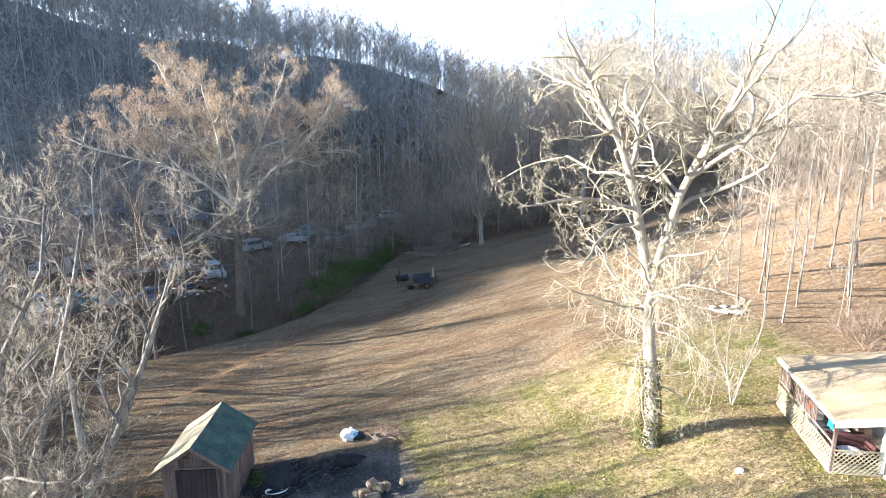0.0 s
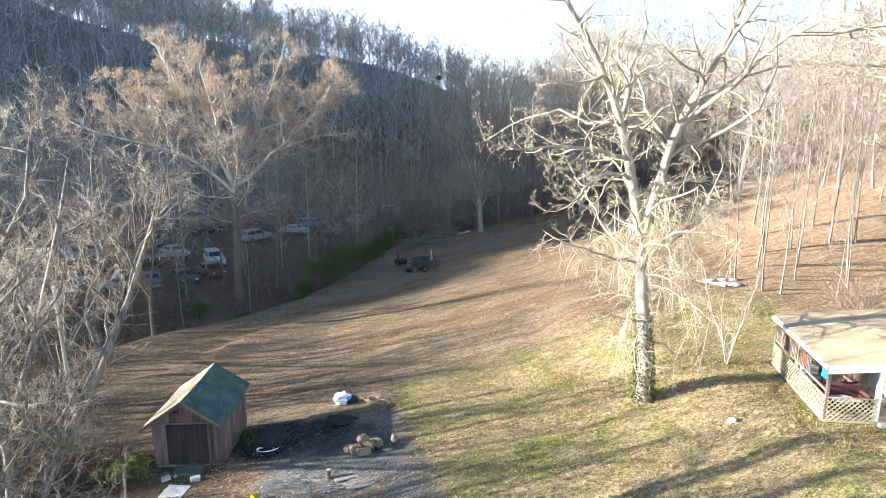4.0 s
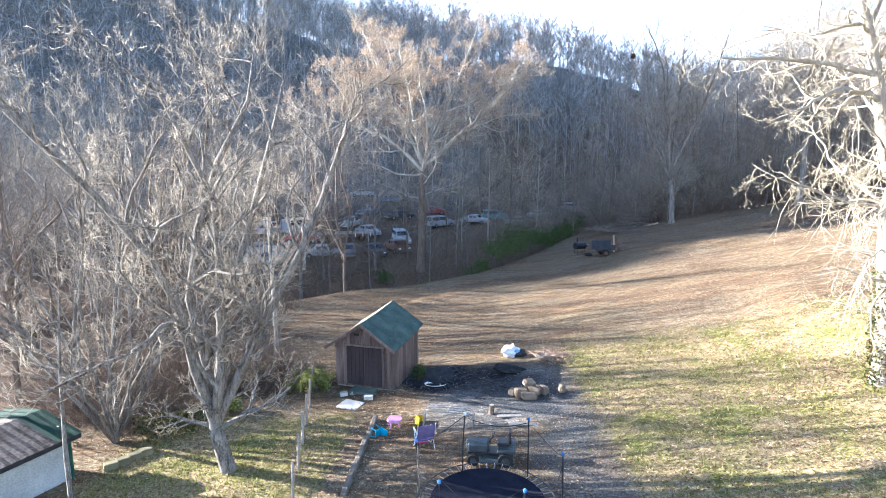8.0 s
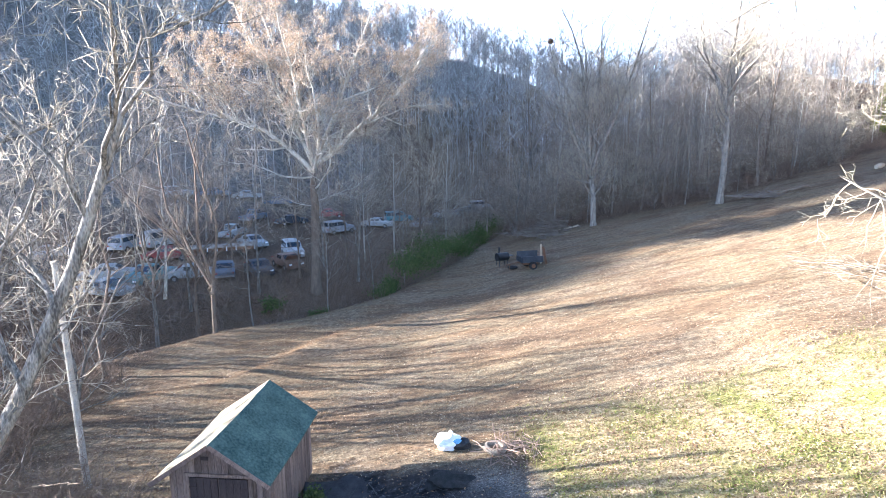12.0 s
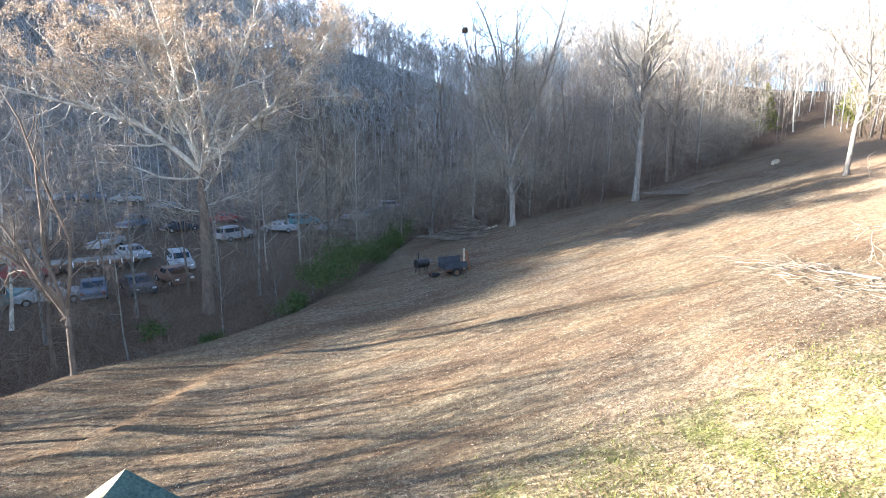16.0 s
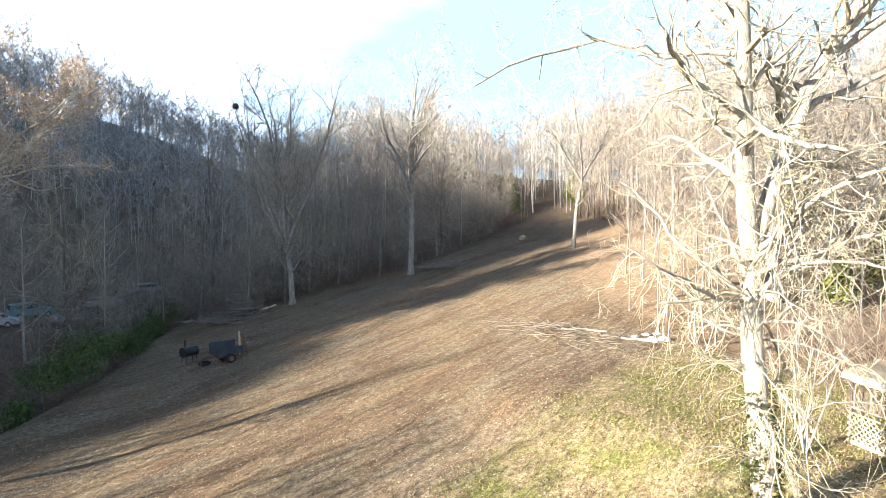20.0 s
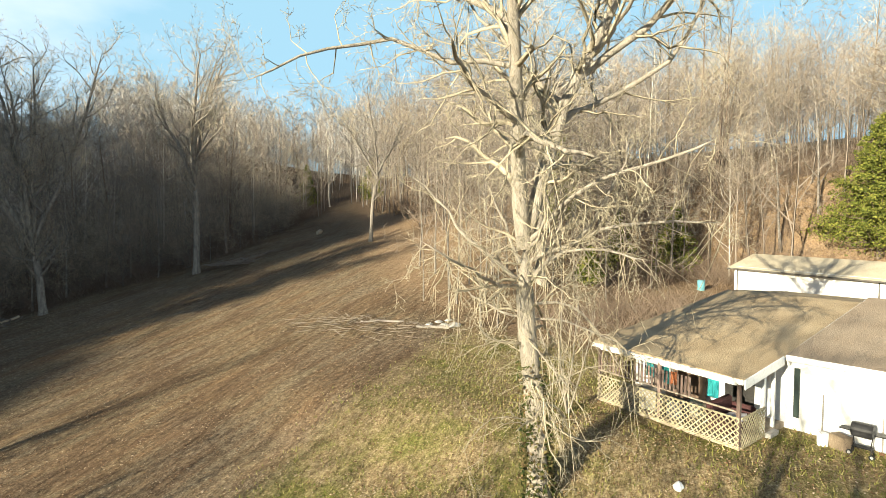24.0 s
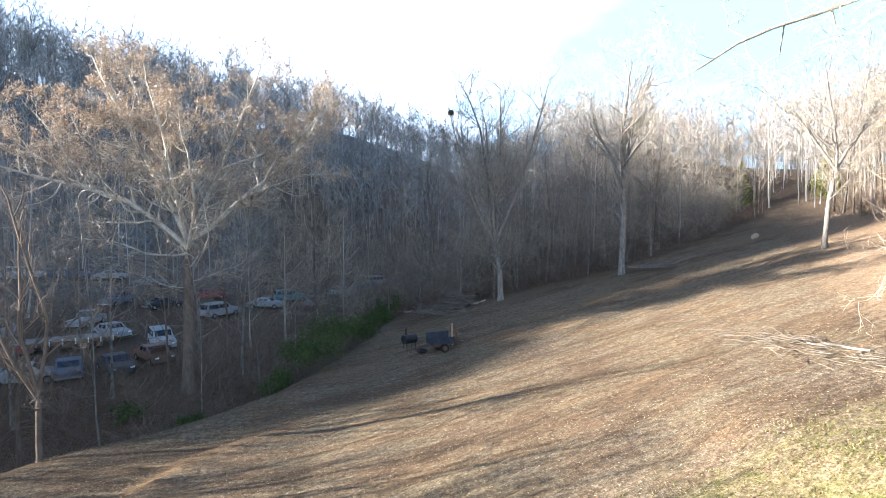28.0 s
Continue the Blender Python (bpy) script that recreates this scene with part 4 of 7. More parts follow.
plant(2200, -45, 40, 20, 120, lambda x, y: 3.0 < bank(x, y) < 17 and seen(x, y, 100) and (x > -6 or random.random() < 0.5) and random.random() < 0.6, 2.9, 105, "creek_tree", "trees along the creek", "bare tree in the shaded creekside thicket", (0.45, 0.95))
plant(700, -60, 45, 50, 130, lambda x, y: 17 <= bank(x, y) < 55 and seen(x, y, 130) and random.random() < 0.2, 3.5, 32, "scrapyard_tree", "trees in the scrapyard", "bare tree among the scrap cars", (0.7, 1.1))
plant(2600, 30, 110, -10, 100, lambda x, y: hill_side(x, y) > 0.5 and seen(x, y, 95), 1.9, 165, "hillside_tree", "trees on the east hillside", "slender bare tree on the sunlit wooded hillside", (0.6, 1.2))
plant(1300, 10, 100, 50, 130, lambda x, y: end_of(x, y) > 0.8 and bank(x, y) < 3 and hill_side(x, y) < 0.5 and seen(x, y, 120), 2.8, 95, "valley_tree", "trees at the head of the field", "tall slender tree at the head of the field", (0.5, 1.2))
# low, twiggy young growth along the woods' edge at the head of the field
UNDER = []
for k in range(4):
    rng = np.random.default_rng(190 + k)
    w, tw = grow(rng, 7.5, 0.06, clear=0.1, angle=(35, 80), limbs=13, levels=3, kids=(6, 5), ratio=0.62, up=0.12, wander=0.28, reach=0.75, twig=0.009, forks=2 + k % 2, fork_at=0.12, tilt=(0.15, 0.5))
    V, T, Q = tubes(w, 3)
    tm = fast_mesh("trunk", V, T, Q, BARK_GREY, True)
    V, T, Q = ribbons(tw, rng, 1.2)
    UNDER.append((tm, fast_mesh("crown", V, T, Q, TWIG_PALE if k % 2 else TWIG_GREY)))
made = 0
for n in range(1500):
    x, y = random.uniform(8, 66), random.uniform(48, 84)
    if made < 62 and 0.6 < end_of(x, y) < 12 and bank(x, y) < 8 and hill_side(x, y) < 4 and random.random() < 0.5 and free(x, y, 1.3):
        made += 1
        set_tree("understory_tree", UNDER[random.randrange(4)], x, y, random.uniform(0.6, 1.15), random.uniform(0, 360), "young growth at the wood's edge", "low twiggy young tree under the taller bare trees")


def wooded(x0, x1, y0, y1, step, where):
    """Tree sites on a loose grid, so that no bare patch is left."""
    out = []
    for x in np.arange(x0, x1, step):
        for y in np.arange(y0, y1, step):
            px, py = x + random.uniform(-0.6, 0.6) * step, y + random.uniform(-0.6, 0.6) * step
            q, far = float(bank(px, py)), math.hypot(px - 3, py - 15)
            if (q >= 50 or (hill_side(px, py) > 0.5 and far > 78) or (end_of(px, py) > 26 and (q < 6 or far > 125))) and seen(px, py, 310) and where(far):
                out.append((px, py))
    return out


sites = wooded(-150, 130, -10, 200, 3.5, lambda far: far < 165) + wooded(-120, 200, 60, 280, 4.7, lambda far: 165 <= far < 235) + wooded(-240, 230, -10, 330, 6.4, lambda far: far >= 235)
R = np.array(sites)
eye0 = np.array([2.0, 14.0, 9.5])
top = height(R[:, 0], R[:, 1]) + 17
open_to_view = np.ones(len(R), bool)
for f in np.linspace(0.3, 0.96, 34):
    px_, py_ = eye0[0] + (R[:, 0] - eye0[0]) * f, eye0[1] + (R[:, 1] - eye0[1]) * f
    open_to_view &= height(px_, py_) + 4 < eye0[2] + (top - eye0[2]) * f
ridge_spots = [(x, y, random.randrange(7) + (14 if math.hypot(x - 3, y - 15) > 190 else 7 if math.hypot(x - 3, y - 15) > 112 else 0), random.uniform(0.6, 1.1), random.uniform(0, math.tau)) for (x, y), o in zip(sites, open_to_view) if o]
for x, y in wooded(40, 140, -40, 110, 3.6, lambda far: 78 < far < 130):
    if hill_side(x, y) > 12:
        ridge_spots.append((x, y, random.randrange(7), random.uniform(0.3, 0.5), random.uniform(0, math.tau)))
random.shuffle(ridge_spots)
ridge_spots = ridge_spots[:8600]
# trees added out of view on the western crest to dapple the low sun
for n in range(2600):
    x, y = random.uniform(-205, -110), random.uniform(60, 125)
    if bank(x, y) > 100 and len(ridge_spots) < 8950:
        ridge_spots.append((x, y, random.randrange(7), random.uniform(0.4, 0.62), random.uniform(0, math.tau)))


def merged(name, kinds, spots_, mat, label, category, sink=0.0):
    """Many small copies joined into one sheet of stuff."""
    Vs, Ts, Qs, base = [], [], [], 0
    for x, y, k, s, a in spots_:
        V, T, Q = kinds[k]
        R = np.array([[math.cos(a), -math.sin(a), 0], [math.sin(a), math.cos(a), 0], [0, 0, 1]]) * s
        Vs.append(V @ R.T + [x, y, ground_at(x, y) - sink])
        Ts.append(T + base)
        if Q is not None:
            Qs.append(Q + base)
        base += len(V)
    me = fast_mesh(name, np.concatenate(Vs), np.concatenate(Ts), np.concatenate(Qs) if Qs else None, mat)
    return tagged(new(name, me), label, category, kind="stuff")


kinds = []
for k in range(6):
    rng = np.random.default_rng(55 + k)
    w, tw = grow(rng, 16, 0.13, clear=0.3, angle=(28, 68), limbs=11, levels=3, kids=(5, 4), ratio=0.6, up=0.1, wander=0.24, reach=0.8, twig=0.017, steps=4, coarse=True)
    kinds.append(both(tubes(w[:1], 3), ribbons(w[1:] + tw, rng)))
merged("far_woods", kinds, far_spots, TWIG_GREY, "dense bare young woods behind the nearer trees", "trees")

kinds, mid_kinds, coarse_kinds = [], [], []
for k in range(7):
    rng = np.random.default_rng(255 + k)
    tall = rng.uniform(16, 23)
    stem = [(np.array([(0, 0, -0.5), (rng.normal() * 0.4, rng.normal() * 0.4, tall * 0.5), (rng.normal() * 0.7, rng.normal() * 0.7, tall * 0.95)]), np.array([0.10, 0.07, 0.02]))]
    sticks = []
    for s in range(13):
        z = tall * rng.uniform(0.22, 0.85)
        a = rng.uniform(0, math.tau)
        far = tall * rng.uniform(0.10, 0.20) * (1.25 - 0.6 * z / tall)
        e = np.array([far * math.cos(a), far * math.sin(a), z + far * rng.uniform(0.7, 1.7)])
        o = np.array([0, 0, z])
        sticks.append((np.array([o, e]), np.array([0.036, 0.016])))
        for c in range(10):
            p = o + (e - o) * rng.uniform(0.2, 1.0)
            sticks.append((np.array([p, p + rng.normal(size=3) * 0.8 + [0, 0, 0.5]]), np.array([0.024, 0.01])))
    kinds.append(both(tubes(stem, 3), ribbons(sticks, rng, 1.4)))
    mid_kinds.append(both(tubes(stem, 3), ribbons(sticks, rng, 2.7)))
    coarse_kinds.append(both(tubes([(stem[0][0], stem[0][1] * 1.5)], 3), ribbons(sticks, rng, 4.4)))
kinds += mid_kinds + coarse_kinds
merged("ridge_woods", kinds, ridge_spots, TWIG_RIDGE, "unbroken bare woods on the shaded ridge", "trees")

# brush and saplings along the creek and under the woods
kinds = []
for k in range(6):
    rng = np.random.default_rng(75 + k)
    sticks = []
    for s in range(9):
        a, far = rng.uniform(0, math.tau), rng.uniform(0.2, 1.5)
        d = np.array([math.cos(a) * far, math.sin(a) * far, 1.0])
        p = np.array([rng.normal() * 0.35, rng.normal() * 0.35, -0.1])
        tall = rng.uniform(1.2, 3.6)
        mid = p + d * tall * 0.5 + rng.normal(size=3) * 0.12
        end = mid + (d + rng.normal(size=3) * 0.3) * tall * 0.5
        sticks.append((np.array([p, mid, end]), np.array([0.017, 0.012, 0.004])))
        for t in range(6):
            o = mid + (end - mid) * rng.uniform(-0.5, 1)
            e = o + (rng.normal(size=3) * 0.8 + [0, 0, 0.15]) * tall * 0.3
            sticks.append((np.array([o, e]), np.array([0.009, 0.002])))
    kinds.append(ribbons(sticks, rng))
brush = []
for n in range(30000):
    x, y = random.uniform(-40, 105), random.uniform(-22, 110)
    q, hs = float(bank(x, y)), hill_side(x, y)
    west = x < -9.5 + 0.1 * (y - 24) - 1.5 and q < -1
    if (40 < x < 57 and 4 < y < 26) or not seen(x, y, 105):
        continue
    if (0.3 < q < 16 and random.random() < (0.42 if x < 6 else 0.5)) or (16 <= q < 45 and random.random() < 0.04) or (0 < hs < 45 and random.random() < (0.7 if x > 56 and y < 34 else 0.08)) or (west and random.random() < 0.2):
        brush.append((x, y, random.randrange(6), random.uniform(0.5, 1.35) * (0.7 if 4 < q < 16 else 0.5), random.uniform(0, math.tau)))
brush = brush[:3600]
# low saplings on the slope above the house
for n in range(5000):
    x, y = random.uniform(48, 84), random.uniform(0, 70)
    if 0 < hill_side(x, y) < 22 and end_of(x, y) < 0 and seen(x, y, 95) and not (40 < x < 57 and 4 < y < 26):
        brush.append((x, y, random.randrange(6), random.uniform(0.6, 1.4), random.uniform(0, math.tau)))
brush = brush[:4000]
# dry thicket on the floor of the woods at the head of the field
more = 0
for n in range(6000):
    x, y = random.uniform(12, 70), random.uniform(48, 92)
    if more < 620 and 0.5 < end_of(x, y) < 18 and bank(x, y) < 6 and hill_side(x, y) < 6:
        more += 1
        brush.append((x, y, random.randrange(6), random.uniform(0.35, 0.95), random.uniform(0, math.tau)))
for cx, cy, rx_, ry_, many in ((38, 24.5, 6, 3.5, 90), (34, 28, 4, 2.5, 40), (62, 22, 8, 8, 130), (58, 4, 5, 8, 50), (72, 12, 8, 12, 110),  (-6.9, 28.9, 2.3, 1.0, 110), (-12.5, 30.5, 3.5, 5.5, 170), (-10.5, 25.5, 2.0, 2.0, 40), (-15, 38, 5, 5, 120)):
    for n in range(many):
        a, r = random.uniform(0, math.tau), math.sqrt(random.random())
        brush.append((cx + rx_ * r * math.cos(a), cy + ry_ * r * math.sin(a), random.randrange(6), random.uniform(0.35, 0.75), random.uniform(0, math.tau)))
merged("brush", kinds, brush, TWIG_BRUSH, "tangled leafless brush along the creek banks", "brush")
# ---------------------------------------------------------------- the shed
PLANK = surface("weathered_planks", (0.075, 0.05, 0.042), (0.225, 0.165, 0.14), 2.0, 0.9, stretch=(4, 4, 0.4), vary=0.35)
DOOR_DARK = surface("dark_door_boards", (0.025, 0.018, 0.018), (0.065, 0.047, 0.045), 2.0, 0.85, stretch=(3, 3, 0.4))
ROOF_GREEN = surface("green_felt_roof", (0.018, 0.045, 0.042), (0.085, 0.13, 0.105), 1.6, 0.85, fine=9, bump=0.5, spread=0.13)
TRIM_WOOD = surface("grey_trim_boards", (0.20, 0.16, 0.12), (0.40, 0.34, 0.27), 2.0, 0.9, stretch=(2, 2, 2))
WHITE_WALL = surface("white_siding", (0.62, 0.62, 0.60), (0.80, 0.80, 0.78), 1.2, 0.6, bump=0.05, vary=0.02)
ROOF_BROWN = surface("brown_shingles", (0.28, 0.205, 0.12), (0.46, 0.36, 0.23), 0.8, 0.9, fine=30, bump=0.5, vary=0.06)

ROOF_DARK = surface("grey_brown_shingles", (0.26, 0.195, 0.135), (0.41, 0.325, 0.235), 0.8, 0.9, fine=30, bump=0.5, vary=0.06)
CONCRETE_STEP = surface("grey_concrete", (0.30, 0.29, 0.27), (0.50, 0.48, 0.45), 3, 0.9, fine=14)
SHED = pose(-1.8, 28.1, -0.12, 0, 0, -12)
shed = thing("shed", SHED, "weathered plank shed with green felt roof and dark doors", "shed")
SW, SD, SE, SR = 2.6, 3.1, 1.95, 2.85     # width, depth, eave and ridge heights


def plank_wall(parent, along, n, length, low, top_of, at, turn):
    """Upright boards side by side; top_of gives each board's height."""
    w = length / n
    wall = child("wall", None, parent, m=at @ pose(0, 0, 0, 0, 0, turn))
    for i in range(n):
        c = -length / 2 + (i + 0.5) * w
        bm = box((c, random.uniform(-0.006, 0.006), (low + top_of(c)) / 2, w - 0.012, 0.03, top_of(c) - low), bevel=0.004)
        part("plank", bm, PLANK, wall)
    return wall


gable = lambda c: SE + (SR - SE) * (1 - abs(c) / (SW / 2)) - 0.06
random.seed(2)
plank_wall(shed, "x", 15, SW, 0.05, gable, pose(0, 0, 0), 0)
plank_wall(shed, "x", 13, SW, 0.05, gable, pose(0, SD, 0), 0)
plank_wall(shed, "y", 16, SD, 0.05, lambda c: SE - 0.03, pose(-SW / 2, SD / 2, 0), 90)
plank_wall(shed, "y", 16, SD, 0.05, lambda c: SE - 0.03, pose(SW / 2, SD / 2, 0), 90)
part("floor", box((0, SD / 2, 0.02, SW - 0.06, SD - 0.06, 0.12)), TRIM_WOOD, shed)


def shed_roof():
    rise = SR - SE
    for s in (-1, 1):
        half = SW / 2 + (0.16 if s > 0 else 0.3)
        drop = rise * half / (SW / 2)
        bm = bmesh.new()
        n = 8
        top = []
        for k in range(n + 1):
            f = k / n
            y = -0.42 + (SD + 0.7) * f
            sag = -0.05 * math.sin(math.pi * f)
            row = []
            for u in (0, 0.5, 1.0):
                row.append(bm.verts.new((s * half * u, y, SR + 0.03 - drop * u + sag + random.uniform(-0.008, 0.008))))
            top.append(row)
        for a, b in zip(top, top[1:]):
            for i in range(2):
                bm.faces.new((a[i], a[i + 1], b[i + 1], b[i]) if s > 0 else (a[i], b[i], b[i + 1], a[i + 1]))
        ret = bmesh.ops.extrude_face_region(bm, geom=bm.faces[:])
        bmesh.ops.translate(bm, vec=(0, 0, -0.045), verts=[v for v in ret["geom"] if isinstance(v, bmesh.types.BMVert)])
        bmesh.ops.recalc_face_normals(bm, faces=bm.faces[:])
        # the west slope is a much paler tan than the green east slope
        part("roof_slope", bm, ROOF_GREEN if s > 0 else surface("pale_tan_roof", (0.22, 0.185, 0.115), (0.42, 0.365, 0.25), 2, 0.85), shed,
             "mossy green felt roof slope" if s > 0 else "pale tan roof slope")
    for s in (-1, 1):
        half = SW / 2 + (0.16 if s > 0 else 0.3)
        drop = rise * half / (SW / 2)
        ang = math.degrees(math.atan2(drop, half))
        m = pose(s * half / 2, -0.41, SR - 0.03 - drop / 2, 0, s * ang, 0)
        part("barge_board", box((0, 0, 0, math.hypot(half, drop), 0.025, 0.12)), PLANK, shed, m=m)


shed_roof()
for s in (-1, 1):
    d = part("door", box(*[((s * 0.385) + (i - 1.5) * 0.185, -0.05, 0.95, 0.178, 0.035, 1.62) for i in range(4)], bevel=0.004), DOOR_DARK, shed, "dark brown boarded door")
    for z in (1.5, 0.4):
        part("hinge", box((s * 0.66, -0.075, z, 0.22, 0.012, 0.05)), DOOR_DARK, d)
for s in (-1, 1):
    part("door_post", box((s * 0.83, -0.045, 0.93, 0.12, 0.05, 1.76)), PLANK, shed)
part("door_lintel", box((0, -0.045, 1.83, 1.8, 0.05, 0.09)), PLANK, shed)
part("house_sign", box((-0.32, -0.04, 2.28, 0.2, 0.02, 0.1)), DOOR_DARK, shed, "small dark plate over the doors")
part("step", box((0.1, -0.42, 0.06, 1.05, 0.55, 0.1)), surface("green_step", (0.05, 0.08, 0.065), (0.13, 0.16, 0.13), 3, 0.8), shed, "low green-stained step")

# ---------------------------------------------------------------- the house
HOUSE = Matrix.Translation((18.95, 19.35, 3.20)) @ pose(0, 0, 0, 0, 0, -22)     # y along the house, x towards its back
house = thing("house", HOUSE, "long low white house with brown roof and open porch", "house")
PW, PL = 3.0, 5.0                # porch: from the eave corner inwards, and along
SKEW = 7.5                      # the open side runs a little out of square
SIDE = pose(0, 0, 0, 0, 0, -SKEW)
SL = PL / math.cos(math.radians(SKEW))


def roof_z(x):
    return 2.09 + 0.094 * min(x, 10.6) - 0.094 * max(0, x - 10.6)


def main_z(x):
    return 2.325 + 0.125 * (min(x, 10.6) - 2.65) - 0.125 * max(0, x - 10.6)


def slope(corners, z_of, thick=0.09):
    """A roof slab over four plan corners."""
    bm = bmesh.new()
    v = [bm.verts.new((x, y, z_of(x) + dz)) for dz in (0, -thick) for x, y in corners]
    for f in ((0, 1, 2, 3), (7, 6, 5, 4), (0, 4, 5, 1), (1, 5, 6, 2), (2, 6, 7, 3), (3, 7, 4, 0)):
        bm.faces.new([v[i] for i in f])
    return bm


LEAN = math.tan(math.radians(SKEW))
part("porch_roof", slope(((-0.15, -0.12), (10.6, -0.12), (10.6, PL + 0.15), (-0.15 + LEAN * (PL + 0.27), PL + 0.15)), roof_z), ROOF_BROWN, house, "light brown shingle roof")
part("main_roof", slope(((PW - 0.35, -13.5), (10.6, -13.5), (10.6, -0.13), (PW - 0.35, -0.13)), main_z), ROOF_DARK, house, "darker grey-brown shingle roof")
part("roof_cheek", slope(((2.8, -0.16), (10.6, -0.16), (10.6, -0.10), (2.8, -0.10)), lambda x: main_z(x) - 0.02, 0.34), WHITE_WALL, house, "pale edge between the two roofs")
part("rear_roof", slope(((10.61, -13.5), (17, -13.5), (17, -0.13), (10.61, -0.13)), main_z), ROOF_DARK, house)
part("rear_porch_roof", slope(((10.61, -0.12), (17, -0.12), (17, PL + 0.15), (10.61, PL + 0.15)), roof_z), ROOF_BROWN, house)
part("fascia", box((-0.17, SL / 2, 2.0, 0.04, SL + 0.3, 0.14)), WHITE_WALL, house, m=SIDE)
part("fascia", box((PW - 0.37, -6.8, main_z(PW - 0.35) - 0.09, 0.04, 13.4, 0.18)), WHITE_WALL, house)
ang = -math.degrees(math.atan(0.094))
part("fascia", box((1.15, -0.14, roof_z(1.15) - 0.14, 2.6, 0.04, 0.28, pose(0, 0, 0, 0, ang, 0))), WHITE_WALL, house)
WALL_H = main_z(PW) - 0.12
for y0, y1, z0, z1 in ((-13.2, -3.9, 0, WALL_H), (-2.65, -0.0, 0, WALL_H), (-3.9, -2.65, 0, 1.0), (-3.9, -2.65, 1.52, WALL_H), (0.0, PL, 0, WALL_H)):
    part("wall", box((PW + 0.1, (y0 + y1) / 2, (z0 + z1) / 2 - 0.05, 0.2, y1 - y0, z1 - z0), bevel=0.004), WHITE_WALL, house)
part("wall", box((10, PL - 0.1, 1.1, 14.2, 0.2, 2.2)), WHITE_WALL, house)
part("wall", box((16.8, (PL - 13.2) / 2, 1.0, 0.2, PL + 13.0, 2.2)), WHITE_WALL, house)
part("wall", box((10, -13.1, 1.1, 13.8, 0.2, 2.2)), WHITE_WALL, house)
PANE = glassy("window_glass", (0.035, 0.05, 0.045))
win = part("window", box((PW + 0.02, -3.275, 1.26, 0.05, 0.06, 0.52), (PW + 0.02, -3.275, 1.51, 0.05, 1.25, 0.04), (PW + 0.02, -3.275, 1.01, 0.05, 1.25, 0.04),
                         (PW + 0.02, -3.88, 1.26, 0.05, 0.04, 0.52), (PW + 0.02, -2.67, 1.26, 0.05, 0.04, 0.52), bevel=0.004), WHITE_WALL, house, "white sliding window frame")
for y in (-3.57, -2.98):
    part("pane", box((PW + 0.03, y, 1.26, 0.012, 0.56, 0.46), bevel=0), PANE, win)
part("curtain", box((PW + 0.09, -3.5, 1.22, 0.02, 0.35, 0.42)), surface("green_cloth", (0.05, 0.25, 0.13), (0.12, 0.42, 0.22), 4, 0.9), win, "green cloth behind the glass")
part("porch_floor", slope(((-0.05, 0.0), (PW, 0.0), (PW, PL), (-0.05 + LEAN * PL, PL)), lambda x: 0.18, 0.2), TRIM_WOOD, house)
for x, y in ((0, 0), (1.55, 0), (2.25, 0), (0, SL - 0.1), (0, SL / 2)):
    wide = 0.16 if (x, y) == (1.55, 0) else 0.1
    part("porch_post", box((x, y + 0.05, 0.18 + (roof_z(x) - 0.28) / 2, wide, 0.1, roof_z(x) - 0.28)), WHITE_WALL if x else PLANK, house, "white post" if x else "brown wooden post", SIDE if x == 0 else None)
part("porch_beam", box((0.0, SL / 2, 1.9, 0.09, SL, 0.12)), WHITE_WALL, house, m=SIDE)
part("handrail", box((0.0, SL / 2, 1.12, 0.07, SL, 0.05)), TRIM_WOOD, house, m=SIDE)
SLAT = surface("lattice_slats", (0.24, 0.21, 0.13), (0.42, 0.37, 0.25), 3, 0.8)


def lattice(length, low, top, m):
    """Crossed diagonal slats cut to an upright rectangle."""
    panel = part("lattice", box((0, 0, top - 0.02, 0.04, length, 0.04), bevel=0.003), SLAT, house, "cream diagonal lattice panel", m)
    part("bottom_rail", box((0, 0, low + 0.02, 0.04, length, 0.04), bevel=0.003), SLAT, panel)
    h = top - low
    step = 0.17
    for s in (-1, 1):
        for k in range(int((length + h) / step)):
            c = -length / 2 - h / 2 + (k + 0.5) * step
            lo, hi = max(-h / 2, (-length / 2 - c) if s > 0 else (c - length / 2)), min(h / 2, (length / 2 - c) if s > 0 else (c + length / 2))
            if hi - lo < 0.08:
                continue
            mid = (lo + hi) / 2
            part("slat", box((0.012 * s, c + s * mid, (low + top) / 2 + mid, 0.011, 0.036, (hi - lo) * 1.414, pose(0, 0, 0, -45 * s, 0, 0)), bevel=0), SLAT, panel)


lattice(SL, 0.12, 0.98, SIDE @ pose(-0.06, SL / 2, 0))
lattice(1.5, 0.12, 0.98, pose(0.76, -0.03, 0, 0, 0, 90))
for k in range(27):
    part("picket", box((0.0, SL - 0.12 - 0.13 * k, 1.42, 0.02, 0.07, 0.58)), PLANK, house, m=SIDE)
for k in range(14):
    y = 0.19 + k * 0.355
    part("board", box(((PW + LEAN * y) / 2, y, 0.19, PW - LEAN * y - 0.1, 0.345, 0.02), bevel=0.003), TRIM_WOOD, house)
part("door", box((PW - 0.03, 1.3, 1.15, 0.05, 0.9, 1.9)), surface("dark_doorway", (0.02, 0.02, 0.02), (0.05, 0.045, 0.04), 2, 0.5), house, "dark glazed house door")

part("corner_window", box((PW - 0.02, -0.32, 1.15, 0.03, 0.16, 1.5)), PANE, house, "narrow dark pane by the corner")
part("threshold", box((1.9, -0.08, 0.1, 0.6, 0.16, 0.14)), CONCRETE_STEP, house)

